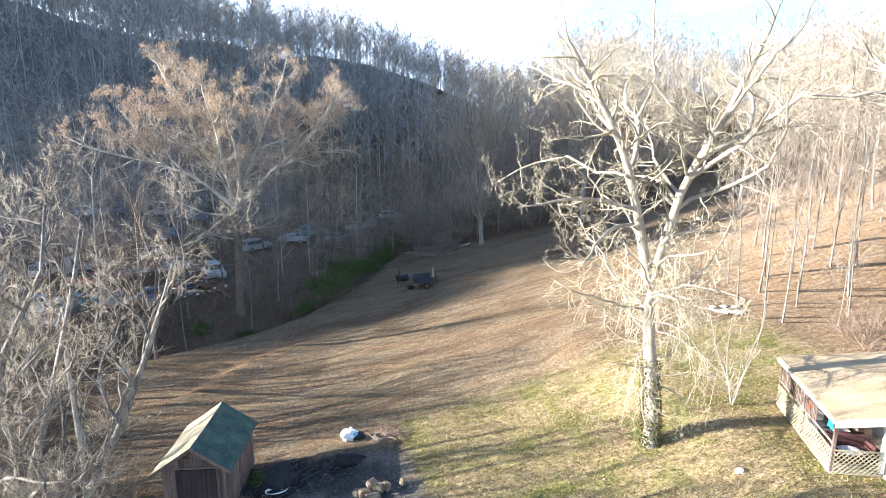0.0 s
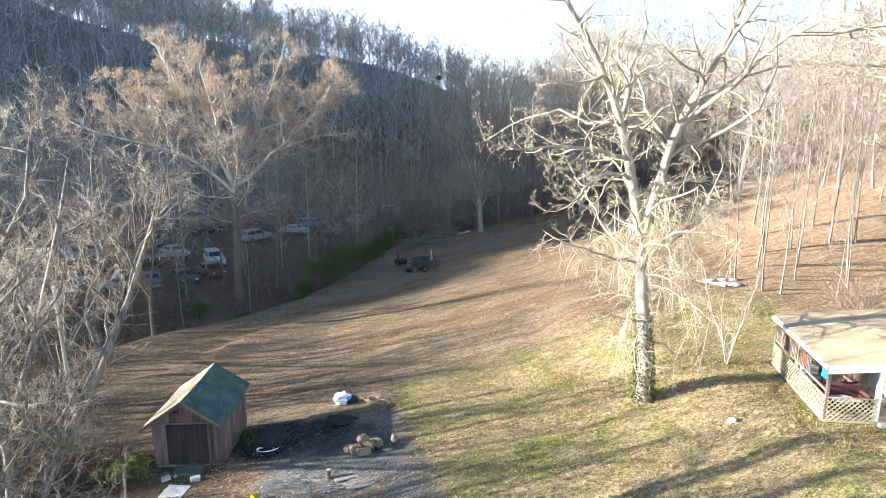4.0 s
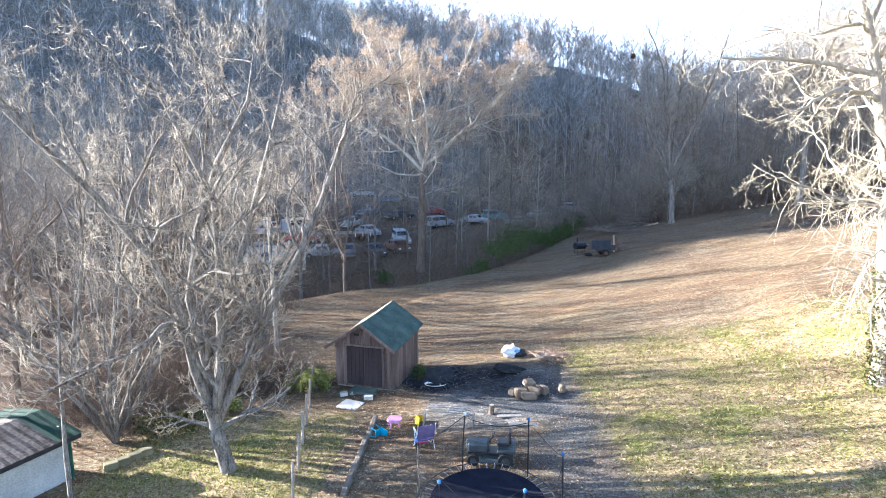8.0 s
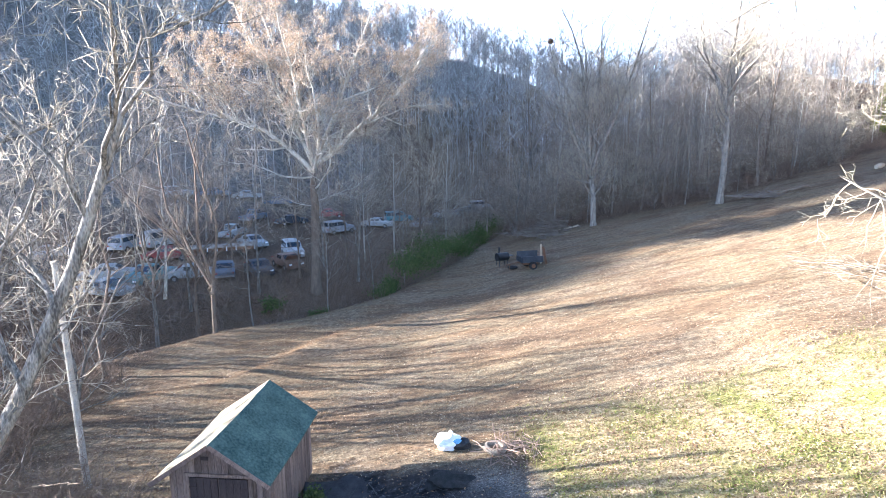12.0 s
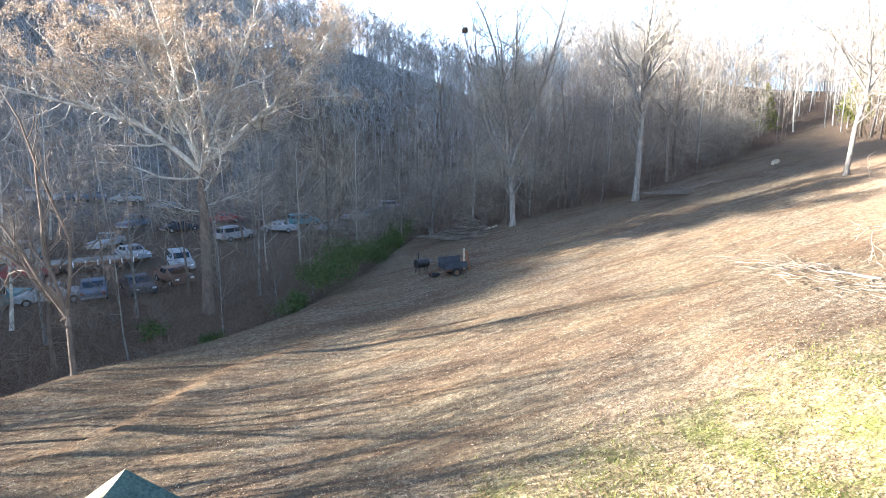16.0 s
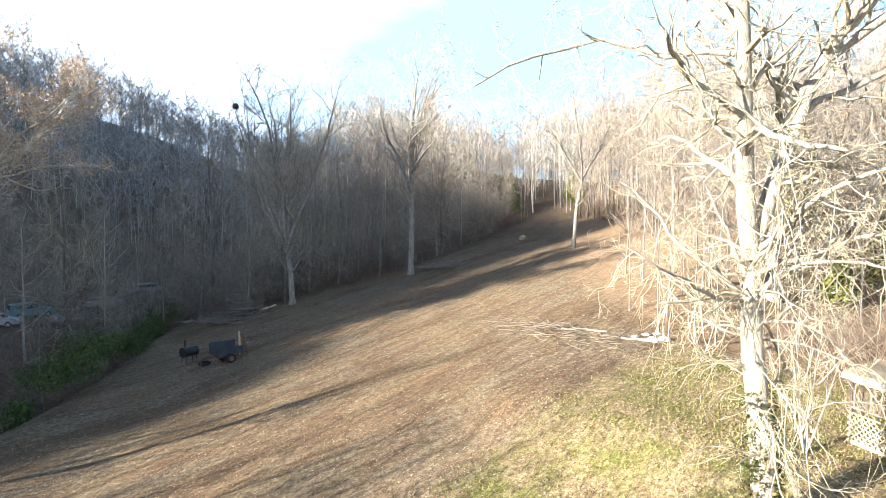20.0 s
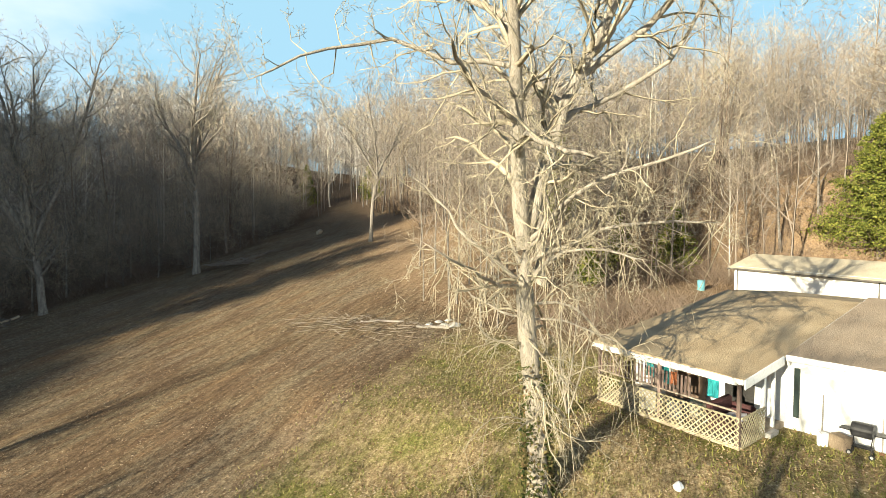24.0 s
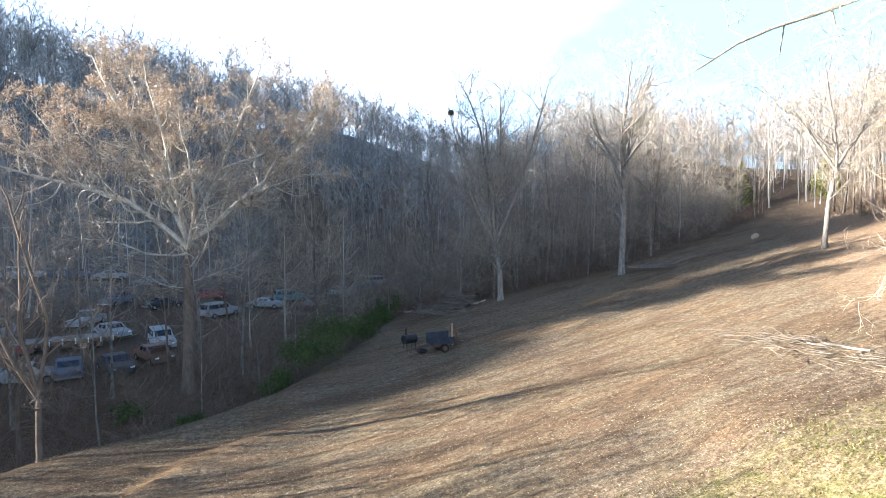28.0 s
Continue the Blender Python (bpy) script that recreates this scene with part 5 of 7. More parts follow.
# things on the porch
for k, (x, y, w, d, h, c, lab) in enumerate(((2.3, 2.6, 0.5, 0.9, 1.3, (0.16, 0.11, 0.08), "dark wooden cupboard standing on the porch"), (1.9, 3.25, 0.8, 0.5, 0.8, (0.30, 0.26, 0.21), "stack of brown cartons on the porch"),
                                             (0.8, 2.2, 0.5, 0.5, 0.55, (0.12, 0.12, 0.13), "dark plastic crate on the porch"), (0.95, 3.15, 0.6, 0.6, 0.7, (0.42, 0.40, 0.38), "pale plastic tub on the porch"), (1.35, 1.9, 0.55, 0.4, 0.45, (0.55, 0.52, 0.46), "white storage box on the porch"))):
    t = thing("porch_box", HOUSE @ pose(x, y, 0.2), lab, "box", "boxes on the porch")
    m_ = surface("porch_box_finish", tuple(v * 0.7 for v in c), tuple(v * 1.2 for v in c), 3, 0.8)
    part("box_body", box((0, 0, h / 2 - 0.02, w, d, h - 0.04), bevel=0.02), m_, t)
    part("lid", box((0, 0, h - 0.02, w + 0.03, d + 0.03, 0.04), bevel=0.01), m_, t)

def cloth(name, x, y, z, w, h, mat, label, turn=0):
    m = HOUSE @ (SIDE if x < 1 else pose(0, 0, 0)) @ pose(x, y, z, 0, 0, turn)
    t = thing(name, m, label, "cloth", "washing on the porch")
    bm = bmesh.new()
    rows = [[bm.verts.new((0.03 * math.sin(u * 9 + v * 2) * (0.3 + v), (u - 0.5) * w * (1 - 0.15 * v), -h * v)) for u in np.linspace(0, 1, 7)] for v in np.linspace(0, 1, 6)]
    for a, b in zip(rows, rows[1:]):
        for i in range(6):
            bm.faces.new((a[i], a[i + 1], b[i + 1], b[i]))
    bmesh.ops.solidify(bm, geom=bm.faces[:], thickness=0.012)
    part("fabric", bm, mat, t)


TEAL = surface("turquoise_cloth", (0.02, 0.30, 0.33), (0.06, 0.48, 0.50), 5, 0.9)
ORANGE = surface("orange_cloth", (0.32, 0.10, 0.04), (0.48, 0.18, 0.08), 5, 0.9)
for x, y, w, h, mat, lab in ((0.22, 0.95, 0.34, 0.5, TEAL, "turquoise towel hanging from the porch beam"), (0.22, 3.1, 0.26, 0.42, TEAL, "small turquoise cloth hanging from the porch beam"),
                             (0.22, 2.55, 0.3, 0.5, TEAL, "faded turquoise cloth hanging from the porch beam"), (-0.03, 2.05, 0.2, 0.38, ORANGE, "rust-orange cloth hanging from the porch beam"),
                             (1.3, 0.9, 0.3, 0.5, ORANGE, "orange shirt hanging under the porch roof")):
    cloth("hanging_cloth", x, y, 1.75 if x < 1 else 2.02, w, h, mat, lab)

RED_SEAT = surface("dark_red_upholstery", (0.03, 0.012, 0.012), (0.08, 0.03, 0.03), 4, 0.8)
sofa = thing("porch_sofa", HOUSE @ pose(0.9, 0.62, 0.2), "dark red sofa with pale blankets on the porch", "sofa")
part("seat", box((0, 0, 0.28, 1.3, 0.7, 0.36), bevel=0.06), RED_SEAT, sofa)
part("backrest", box((0, 0.36, 0.58, 1.3, 0.2, 0.62), bevel=0.06), RED_SEAT, sofa)
for s in (-1, 1):
    part("armrest", box((s * 0.66, 0, 0.4, 0.16, 0.76, 0.56), bevel=0.05), RED_SEAT, sofa)
blanket = thing("blanket", HOUSE @ pose(0.75, 0.5, 0.665), "crumpled pale blanket on the porch sofa", "blanket")
part("fabric", lump(0.34, (1.4, 0.8, 0.22), 0.6, 4, 2, (0, 0, 0.03)), surface("pale_blanket", (0.45, 0.42, 0.45), (0.72, 0.68, 0.70), 5, 0.9), blanket)

# ---------------------------------------------------------------- long white outbuilding behind the house
BARN = Matrix.Translation((45.35, 12.0, 3.2)) @ pose(0, 0, 0, 0, 0, -36) @ Matrix.Diagonal((1, 1.07, 1.18, 1))
barn = thing("outbuilding", BARN, "long white outbuilding with a low pale gable roof", "shed")
part("wall", box((2.75, 4.9, 1.05, 5.5, 9.8, 2.3), bevel=0.02), WHITE_WALL, barn)
bm = bmesh.new()
prof = ((-0.3, 2.1), (2.75, 2.95), (5.8, 2.1), (5.8, 2.02), (2.75, 2.86), (-0.3, 2.02))
a = [bm.verts.new((x, -0.35, z)) for x, z in prof]
b = [bm.verts.new((x, 10.15, z)) for x, z in prof]
for i in range(6):
    bm.faces.new((a[i], b[i], b[(i + 1) % 6], a[(i + 1) % 6]))
bm.faces.new(a[:3] + a[3:])
bm.faces.new((b[:3] + b[3:])[::-1])
bmesh.ops.recalc_face_normals(bm, faces=bm.faces[:])
for y in (0.05, 9.75):
    gm = bmesh.new()
    tri = [[gm.verts.new((x, y + s * 0.05, z)) for x, z in ((0, 2.18), (5.5, 2.18), (2.75, 2.85))] for s in (-1, 1)]
    gm.faces.new(tri[0])
    gm.faces.new(tri[1][::-1])
    for i in range(3):
        gm.faces.new((tri[0][i], tri[1][i], tri[1][(i + 1) % 3], tri[0][(i + 1) % 3]))
    bmesh.ops.recalc_face_normals(gm, faces=gm.faces[:])
    part("gable", gm, WHITE_WALL, barn)
part("roof", bm, surface("tan_metal_roof", (0.34, 0.29, 0.21), (0.50, 0.44, 0.33), 1, 0.6), barn)
GUTTER = surface("dark_gutter", (0.05, 0.045, 0.04), (0.13, 0.12, 0.105), 4, 0.6)
part("gutter", box((-0.34, 4.9, 2.04, 0.09, 10.5, 0.1), bevel=0.02), GUTTER, barn, "dark gutter along the eave")
for y in (0.3, 9.5):
    part("downpipe", rod((-0.06, y, 0.1), (-0.06, y, 1.98), 0.04), GUTTER, barn)
barrel = thing("water_barrel", pose(52.2, 22.9, ground_at(52.2, 22.9)), "faded turquoise plastic barrel by the brush", "barrel")
BARREL = surface("turquoise_plastic", (0.06, 0.20, 0.24), (0.14, 0.34, 0.38), 3, 0.6)
part("body", rod((0, 0, 0), (0, 0, 0.85), 0.29, 0.29, 16), BARREL, barrel)
for z in (0.28, 0.57):
    part("hoop", rod((0, 0, z - 0.02), (0, 0, z + 0.02), 0.305, 0.305, 16), BARREL, barrel)
# ---------------------------------------------------------------- things in the yard round the shed
def on_ground(x, y, turn=0, up=0.0):
    return pose(x, y, ground_at(x, y) + up, 0, 0, turn)


BLACK = surface("black_enamel", (0.012, 0.012, 0.013), (0.035, 0.035, 0.037), 4, 0.4, bump=0.05)
RUBBER = surface("black_rubber", (0.012, 0.012, 0.012), (0.03, 0.03, 0.03), 6, 0.85)
STEEL = surface("dull_steel", (0.20, 0.20, 0.21), (0.42, 0.42, 0.43), 6, 0.45, metal=0.8)
RUST = surface("rusty_iron", (0.09, 0.045, 0.025), (0.22, 0.12, 0.07), 5, 0.85, metal=0.2)
OLD_WOOD = surface("grey_weathered_wood", (0.19, 0.165, 0.14), (0.42, 0.38, 0.33), 2, 0.95, stretch=(1, 1, 1), fine=14, bump=0.5)
LOG_BARK = surface("log_bark", (0.10, 0.075, 0.055), (0.27, 0.21, 0.16), 4, 0.95, bump=0.7)
PALE_WOOD = surface("cut_pale_wood", (0.34, 0.27, 0.18), (0.58, 0.48, 0.35), 3, 0.9)
WHITE_PLASTIC = surface("white_plastic", (0.66, 0.67, 0.68), (0.84, 0.85, 0.86), 3, 0.45, bump=0.1)
CONCRETE = surface("pale_concrete", (0.36, 0.34, 0.31), (0.58, 0.56, 0.52), 3, 0.9, fine=14)


def coloured(name, c, rough=0.5):
    return surface(name, tuple(v * 0.6 for v in c), tuple(min(0.9, v * 1.1) for v in c), 2.5, rough, bump=0.08)


# trampoline
TX, TY, TR = 3.05, 18.75, 1.62
tz = 0.68
tramp = thing("trampoline", on_ground(TX, TY), "round black trampoline with a sagging safety net on poles", "trampoline")
ring = [(TR * math.cos(a), TR * math.sin(a), tz) for a in np.linspace(0, math.tau, 40, endpoint=False)]
part("rim", wire(ring, 0.016, 6, True), BLACK, tramp, "dark painted steel rim")
bm = bmesh.new()
c = bm.verts.new((0, 0, tz - 0.09))
rows = [[bm.verts.new((TR * 0.86 * f * math.cos(a), TR * 0.86 * f * math.sin(a), tz - 0.02 - 0.07 * (1 - f * f))) for a in np.linspace(0, math.tau, 32, endpoint=False)] for f in (0.4, 0.75, 1.0)]
for i in range(32):
    bm.faces.new((c, rows[0][i], rows[0][(i + 1) % 32]))
    for a, b in zip(rows, rows[1:]):
        bm.faces.new((a[i], b[i], b[(i + 1) % 32], a[(i + 1) % 32]))
part("mat", bm, surface("black_mat", (0.008, 0.009, 0.016), (0.02, 0.022, 0.034), 3, 0.95, spec=0.05), tramp, "faded black jumping mat")
spring = bpy.data.meshes.new("spring")
b2 = rod((TR * 0.86, 0, tz - 0.02), (TR - 0.02, 0, tz), 0.012, sides=5)
b2.to_mesh(spring)
b2.free()
spring.materials.append(STEEL)
for k in range(48):
    child("spring", spring, tramp, m=pose(0, 0, 0, 0, 0, k * 7.5))
for k in range(6):
    a = math.radians(52 + 60 * k)
    p = Vector((TR * math.cos(a), TR * math.sin(a), 0))
    leg = part("leg", wire([p + Vector((0, 0, tz)), p + Vector((0, 0, 0.05)), p * 0.75 + Vector((0, 0, 0.03))], 0.022), STEEL, tramp)
    q = p * 1.06
    top = q + Vector((0.05 * math.sin(k * 2), 0.1 * math.cos(k), 2.05))
    pole = part("pole", wire([q + Vector((0, 0, 0.1)), q + Vector((0, 0, 1.2)), top], 0.02), BLACK, tramp)
    part("pole_cap", lump(0.05, (1, 1, 1.2), 0.05, k, 1, top), WHITE_PLASTIC if k == 1 else coloured("blue_cap", (0.05, 0.16, 0.42)), pole, "white ball cap" if k == 1 else "blue plastic cap")
net = []
for k in range(6):
    a0, a1 = math.radians(52 + 60 * k), math.radians(112 + 60 * k)
    for h in np.linspace(0.06, 1.0, 18):
        pts = []
        for f in np.linspace(0, 1, 7):
            a = a0 + (a1 - a0) * f
            pts.append((TR * 1.04 * math.cos(a), TR * 1.04 * math.sin(a), tz + (1.33 * h) - 0.30 * h * math.sin(math.pi * f)))
        net.append((np.array(pts), np.full(7, 0.012 if h == 1.0 else 0.0022)))
    for f in np.linspace(0, 1, 34):
        a = a0 + (a1 - a0) * f
        x, y = TR * 1.04 * math.cos(a), TR * 1.04 * math.sin(a)
        net.append((np.array([(x, y, tz), (x, y, tz + 1.33 - 0.30 * math.sin(math.pi * f))]), np.array([0.0025, 0.002])))
V, T, Q = tubes(net, 3)
child("net", fast_mesh("net", V, T, Q, BLACK), tramp, "thin dark safety netting")


# riding mower
def wheel(parent, x, y, z, r, w, rim_mat, m=None):
    t = part("wheel", rod((x, y - w / 2, z), (x, y + w / 2, z), r, sides=18), RUBBER, parent)
    bm = rod((x, y - w / 2 - 0.008, z), (x, y + w / 2 + 0.008, z), r * 0.55, sides=14)
    part("rim", bm, rim_mat, t)
    return t


mower = thing("riding_mower", on_ground(3.2, 21.75, 176) @ Matrix.Scale(0.88, 4), "old dark riding mower with a black seat", "mower")
HOOD = surface("grey_green_paint", (0.03, 0.04, 0.042), (0.085, 0.10, 0.10), 3, 0.5)
bm = box((0.42, 0, 0.52, 0.75, 0.5, 0.36), bevel=0.08)
part("hood", bm, HOOD, mower)
part("chassis", box((0, 0, 0.33, 1.5, 0.45, 0.1)), BLACK, mower)
part("mower_deck", box((-0.02, 0, 0.2, 0.75, 1.0, 0.14), bevel=0.05), HOOD, mower)
part("rear_fender", box((-0.52, 0, 0.55, 0.62, 0.92, 0.12), bevel=0.05), HOOD, mower)
part("seat", box((-0.42, 0, 0.68, 0.4, 0.44, 0.12), bevel=0.05), BLACK, mower)
part("seat_back", box((-0.62, 0, 0.9, 0.1, 0.42, 0.42), bevel=0.045), BLACK, mower)
part("steering_column", rod((0.08, 0, 0.6), (-0.08, 0, 0.92), 0.025), BLACK, mower)
part("steering_wheel", wire([(-0.09 + 0.05 * math.cos(a), 0.17 * math.cos(a) * 0 + 0.18 * math.sin(a), 0.93 + 0.16 * math.cos(a) * 0.4) for a in np.linspace(0, math.tau, 16, endpoint=False)], 0.014, 6, True), BLACK, mower)
part("headlight", box((0.81, 0.15, 0.58, 0.02, 0.1, 0.08), bevel=0.01), WHITE_PLASTIC, mower)
part("headlight", box((0.81, -0.15, 0.58, 0.02, 0.1, 0.08), bevel=0.01), WHITE_PLASTIC, mower)
for y in (-0.4, 0.4):
    wheel(mower, -0.5, y, 0.25, 0.25, 0.2, HOOD)
    wheel(mower, 0.55, y * 0.95, 0.19, 0.19, 0.14, HOOD)
# toys and chairs
def toy_chair(x, y, turn, col, label):
    t = thing("toy_chair", on_ground(x, y, turn) @ pose(0, 0, 0.17, 0, 100, 0) @ Matrix.Scale(0.85, 4), label, "chair", "plastic toys in the leaves")
    m = coloured("toy_plastic", col, 0.4)
    part("seat", box((0, 0, 0.26, 0.36, 0.34, 0.04), bevel=0.015), m, t)
    part("backrest", box((0, 0.17, 0.42, 0.36, 0.035, 0.32), bevel=0.015), m, t)
    for sx in (-0.15, 0.15):
        for sy in (-0.14, 0.14):
            part("leg", rod((sx * 1.15, sy * 1.15, 0), (sx, sy, 0.26), 0.022, 0.018), m, t)


toy_chair(0.55, 24.5, 30, (0.72, 0.50, 0.02), "tipped-over yellow plastic child's chair on leaves")
toy_chair(-0.68, 23.85, -30, (0.04, 0.42, 0.62), "tipped-over blue plastic child's chair on leaves")
pink = thing("toy_table", on_ground(-0.05, 24.5, 15), "low pink and purple plastic toy table", "table", "plastic toys in the leaves")
PINK = coloured("pink_plastic", (0.46, 0.22, 0.42), 0.4)
bm = bmesh.new()
bmesh.ops.create_cone(bm, cap_ends=True, segments=20, radius1=0.27, radius2=0.25, depth=0.05, matrix=Matrix.Translation((0, 0, 0.28)))
part("tabletop", bm, PINK, pink)
for k in range(4):
    a = math.radians(45 + 90 * k)
    part("leg", rod((0.24 * math.cos(a), 0.24 * math.sin(a), 0), (0.16 * math.cos(a), 0.16 * math.sin(a), 0.26), 0.03, 0.025), PINK, pink)

camp = thing("folding_chair", on_ground(1.15, 22.75, 200), "folding camp chair with white frame and purple seat", "chair")
PURPLE = surface("purple_fabric", (0.09, 0.07, 0.16), (0.19, 0.15, 0.28), 5, 0.9)
for sx in (-0.28, 0.28):
    part("leg", wire([(sx, -0.25, 0), (sx, 0.22, 0.62), (sx, 0.34, 0.98)], 0.013), WHITE_PLASTIC, camp)
    part("leg", wire([(sx, 0.28, 0), (sx, -0.24, 0.62)], 0.013), WHITE_PLASTIC, camp)
    part("armrest", box((sx, 0.0, 0.63, 0.05, 0.5, 0.02)), WHITE_PLASTIC, camp)
part("cross_brace", wire([(-0.28, -0.2, 0.05), (0, -0.22, 0.3), (0.28, -0.2, 0.55)], 0.011), WHITE_PLASTIC, camp)
part("cross_brace", wire([(0.28, -0.2, 0.05), (0, -0.22, 0.3), (-0.28, -0.2, 0.55)], 0.011), WHITE_PLASTIC, camp)
part("seat", box((0, 0.0, 0.4, 0.54, 0.46, 0.02), bevel=0.008), PURPLE, camp)
part("backrest", box((0, 0.27, 0.7, 0.54, 0.02, 0.5, pose(0, 0, 0, -18)), bevel=0.008), PURPLE, camp)
part("footrest", box((0, -0.28, 0.08, 0.5, 0.16, 0.05)), coloured("magenta_pad", (0.38, 0.04, 0.16)), camp)

# arched metal rack
rack = thing("metal_rack", on_ground(1.85, 24.35, -6), "rack of arched grey metal tubes lying in the yard", "rack")
for k in range(4):
    y = -0.25 + 0.17 * k
    pts = [(-0.85, y, 0.03), (-0.85, y, 0.35)] + [(-0.85 + 0.3 * (1 - math.cos(a)), y, 0.35 + 0.25 * math.sin(a)) for a in (0.5, 1.0, 1.57)]
    pts += [(0.85 - 0.3 * (1 - math.cos(a)), y, 0.35 + 0.25 * math.sin(a)) for a in (1.57, 1.0, 0.5)] + [(0.85, y, 0.35), (0.85, y, 0.03)]
    part("arch", wire(pts, 0.016), STEEL, rack)
for x, z in ((-0.85, 0.05), (0.85, 0.05), (0, 0.6)):
    part("cross_bar", rod((x, -0.3, z), (x, 0.31, z), 0.014), STEEL, rack)

# stump, boards, slab
st = thing("stump", on_ground(3.3, 24.95), "short upright wooden post stump", "stump")
part("body", rod((0, 0, -0.1), (0.02, 0, 0.34), 0.1, 0.09, 12), LOG_BARK, st)
part("cut_face", rod((0.02, 0, 0.335), (0.02, 0, 0.35), 0.085, 0.08, 12), PALE_WOOD, st)
for x, y, turn, l, w, lab in ((3.95, 24.6, 8, 0.9, 0.18, "pale loose board lying on the ground"), (2.7, 25.05, -14, 0.7, 0.16, "short pale board lying on the ground"), (4.5, 23.9, 4, 1.3, 0.2, "long pale board lying on the ground")):
    t = thing("board", on_ground(x, y, turn), lab, "board", "boards on the ground")
    part("plank", box((0, 0, 0.03, l, w, 0.035)), OLD_WOOD, t)
slab = thing("paving_slab", on_ground(-2.05, 26.45, -20), "pale square paving slab before the shed doors", "slab")
part("slab_body", box((0, 0, 0.02, 0.85, 0.72, 0.07), bevel=0.015), CONCRETE, slab)
for k, (x, y, w) in enumerate(((-1.45, 27.0, 0.34), (-2.55, 27.45, 0.3), (-2.2, 27.6, 0.24))):
    t = thing("block", on_ground(x, y, 25 * k), "grey concrete block by the shed step", "block", "blocks by the step")
    part("block_body", box((0, 0, 0.06, w, 0.2, 0.18), bevel=0.015), CONCRETE, t)

# stack of cut blocks
TAN = surface("tan_block", (0.10, 0.072, 0.05), (0.30, 0.235, 0.165), 3, 0.95, bump=0.5)
for k, (x, y, z, s, rx, rz) in enumerate(((4.45, 26.15, 0.22, (0.55, 0.36, 0.42), 8, 10), (4.95, 26.25, 0.24, (0.5, 0.4, 0.46), -10, -20), (4.7, 25.85, 0.18, (0.62, 0.3, 0.34), 0, 4), (4.72, 26.1, 0.60, (0.5, 0.34, 0.3), 14, 25),
                                          (5.3, 26.25, 0.2, (0.3, 0.42, 0.4), 0, 40), (4.15, 26.4, 0.17, (0.3, 0.34, 0.34), 0, -30), (5.95, 26.2, 0.2, (0.3, 0.26, 0.4), 10, 20))):
    t = thing("wood_block", pose(x, y, ground_at(x, y) + z - 0.02, rx, 0, rz), "big rough brown block of cut wood", "block", "stacked wood blocks")
    bm = box((0, 0, 0, s[0] * 0.9, s[1] * 0.9, s[2] * 0.8), bevel=0.06)
    for v in bm.verts:
        v.co += Vector((noise.noise(v.co * 5 + Vector((k, 0, 0))), noise.noise(v.co * 5 + Vector((0, k, 0))), noise.noise(v.co * 5))) * 0.04
    part("block_body", bm, TAN, t)

# rubbish by the burn patch
bag = thing("rubbish_bag", on_ground(4.35, 30.95), "stuffed white rubbish bag with blue print", "bag")
part("sack", lump(0.35, (1.1, 0.85, 0.8), 0.6, 3, 3, (0, 0, 0.22)), WHITE_PLASTIC, bag)
part("knot", lump(0.09, (1, 1, 1.6), 0.3, 5, 1, (0.1, 0.0, 0.5)), WHITE_PLASTIC, bag)
part("print", lump(0.2, (1.0, 0.5, 0.5), 0.3, 6, 2, (0.28, -0.14, 0.3)), coloured("blue_film", (0.16, 0.36, 0.58)), bag, "blue printed film")
bag2 = thing("rubbish_bag", on_ground(4.8, 30.85), "small black bag slumped beside the white one", "bag")
part("sack", lump(0.26, (1.2, 0.8, 0.7), 0.5, 8, 2, (0, 0, 0.14)), BLACK, bag2)
tyre = thing("tyre", on_ground(5.75, 30.3), "worn pale-dusted tyre lying flat", "tyre")
part("tread", wire([(0.27 * math.cos(a), 0.27 * math.sin(a), 0.1) for a in np.linspace(0, math.tau, 20, endpoint=False)], 0.1, 8, True), surface("dusty_rubber", (0.16, 0.13, 0.10), (0.32, 0.27, 0.21), 4, 0.9), tyre)
pit = thing("ash_heap", on_ground(4.05, 29.1), "black heap of burnt rubbish", "ash heap")
part("mound", lump(0.5, (1.3, 0.8, 0.35), 0.7, 11, 3, (0, 0, 0.05)), surface("soot", (0.008, 0.008, 0.008), (0.03, 0.03, 0.03), 8, 0.95), pit)
heap2 = thing("ash_heap", on_ground(1.1, 29.2), "broad low heap of black ash beside the shed", "ash heap")
part("mound", lump(0.95, (1.2, 1.1, 0.16), 0.7, 14, 3, (0, 0, 0.0)), surface("wet_ash", (0.010, 0.010, 0.012), (0.05, 0.05, 0.055), 5, 0.95), heap2)
coil = thing("hose", on_ground(1.0, 28.3), "loose coil of pale hose on the ash", "hose")
for k in range(4):
    part("loop", wire([((0.32 + 0.04 * k) * math.cos(a) + 0.03 * k, (0.16 + 0.03 * k) * math.sin(a), 0.04 + 0.012 * k) for a in np.linspace(0.3 * k, math.tau * 0.86 + 0.3 * k, 18)], 0.013), WHITE_PLASTIC, coil)


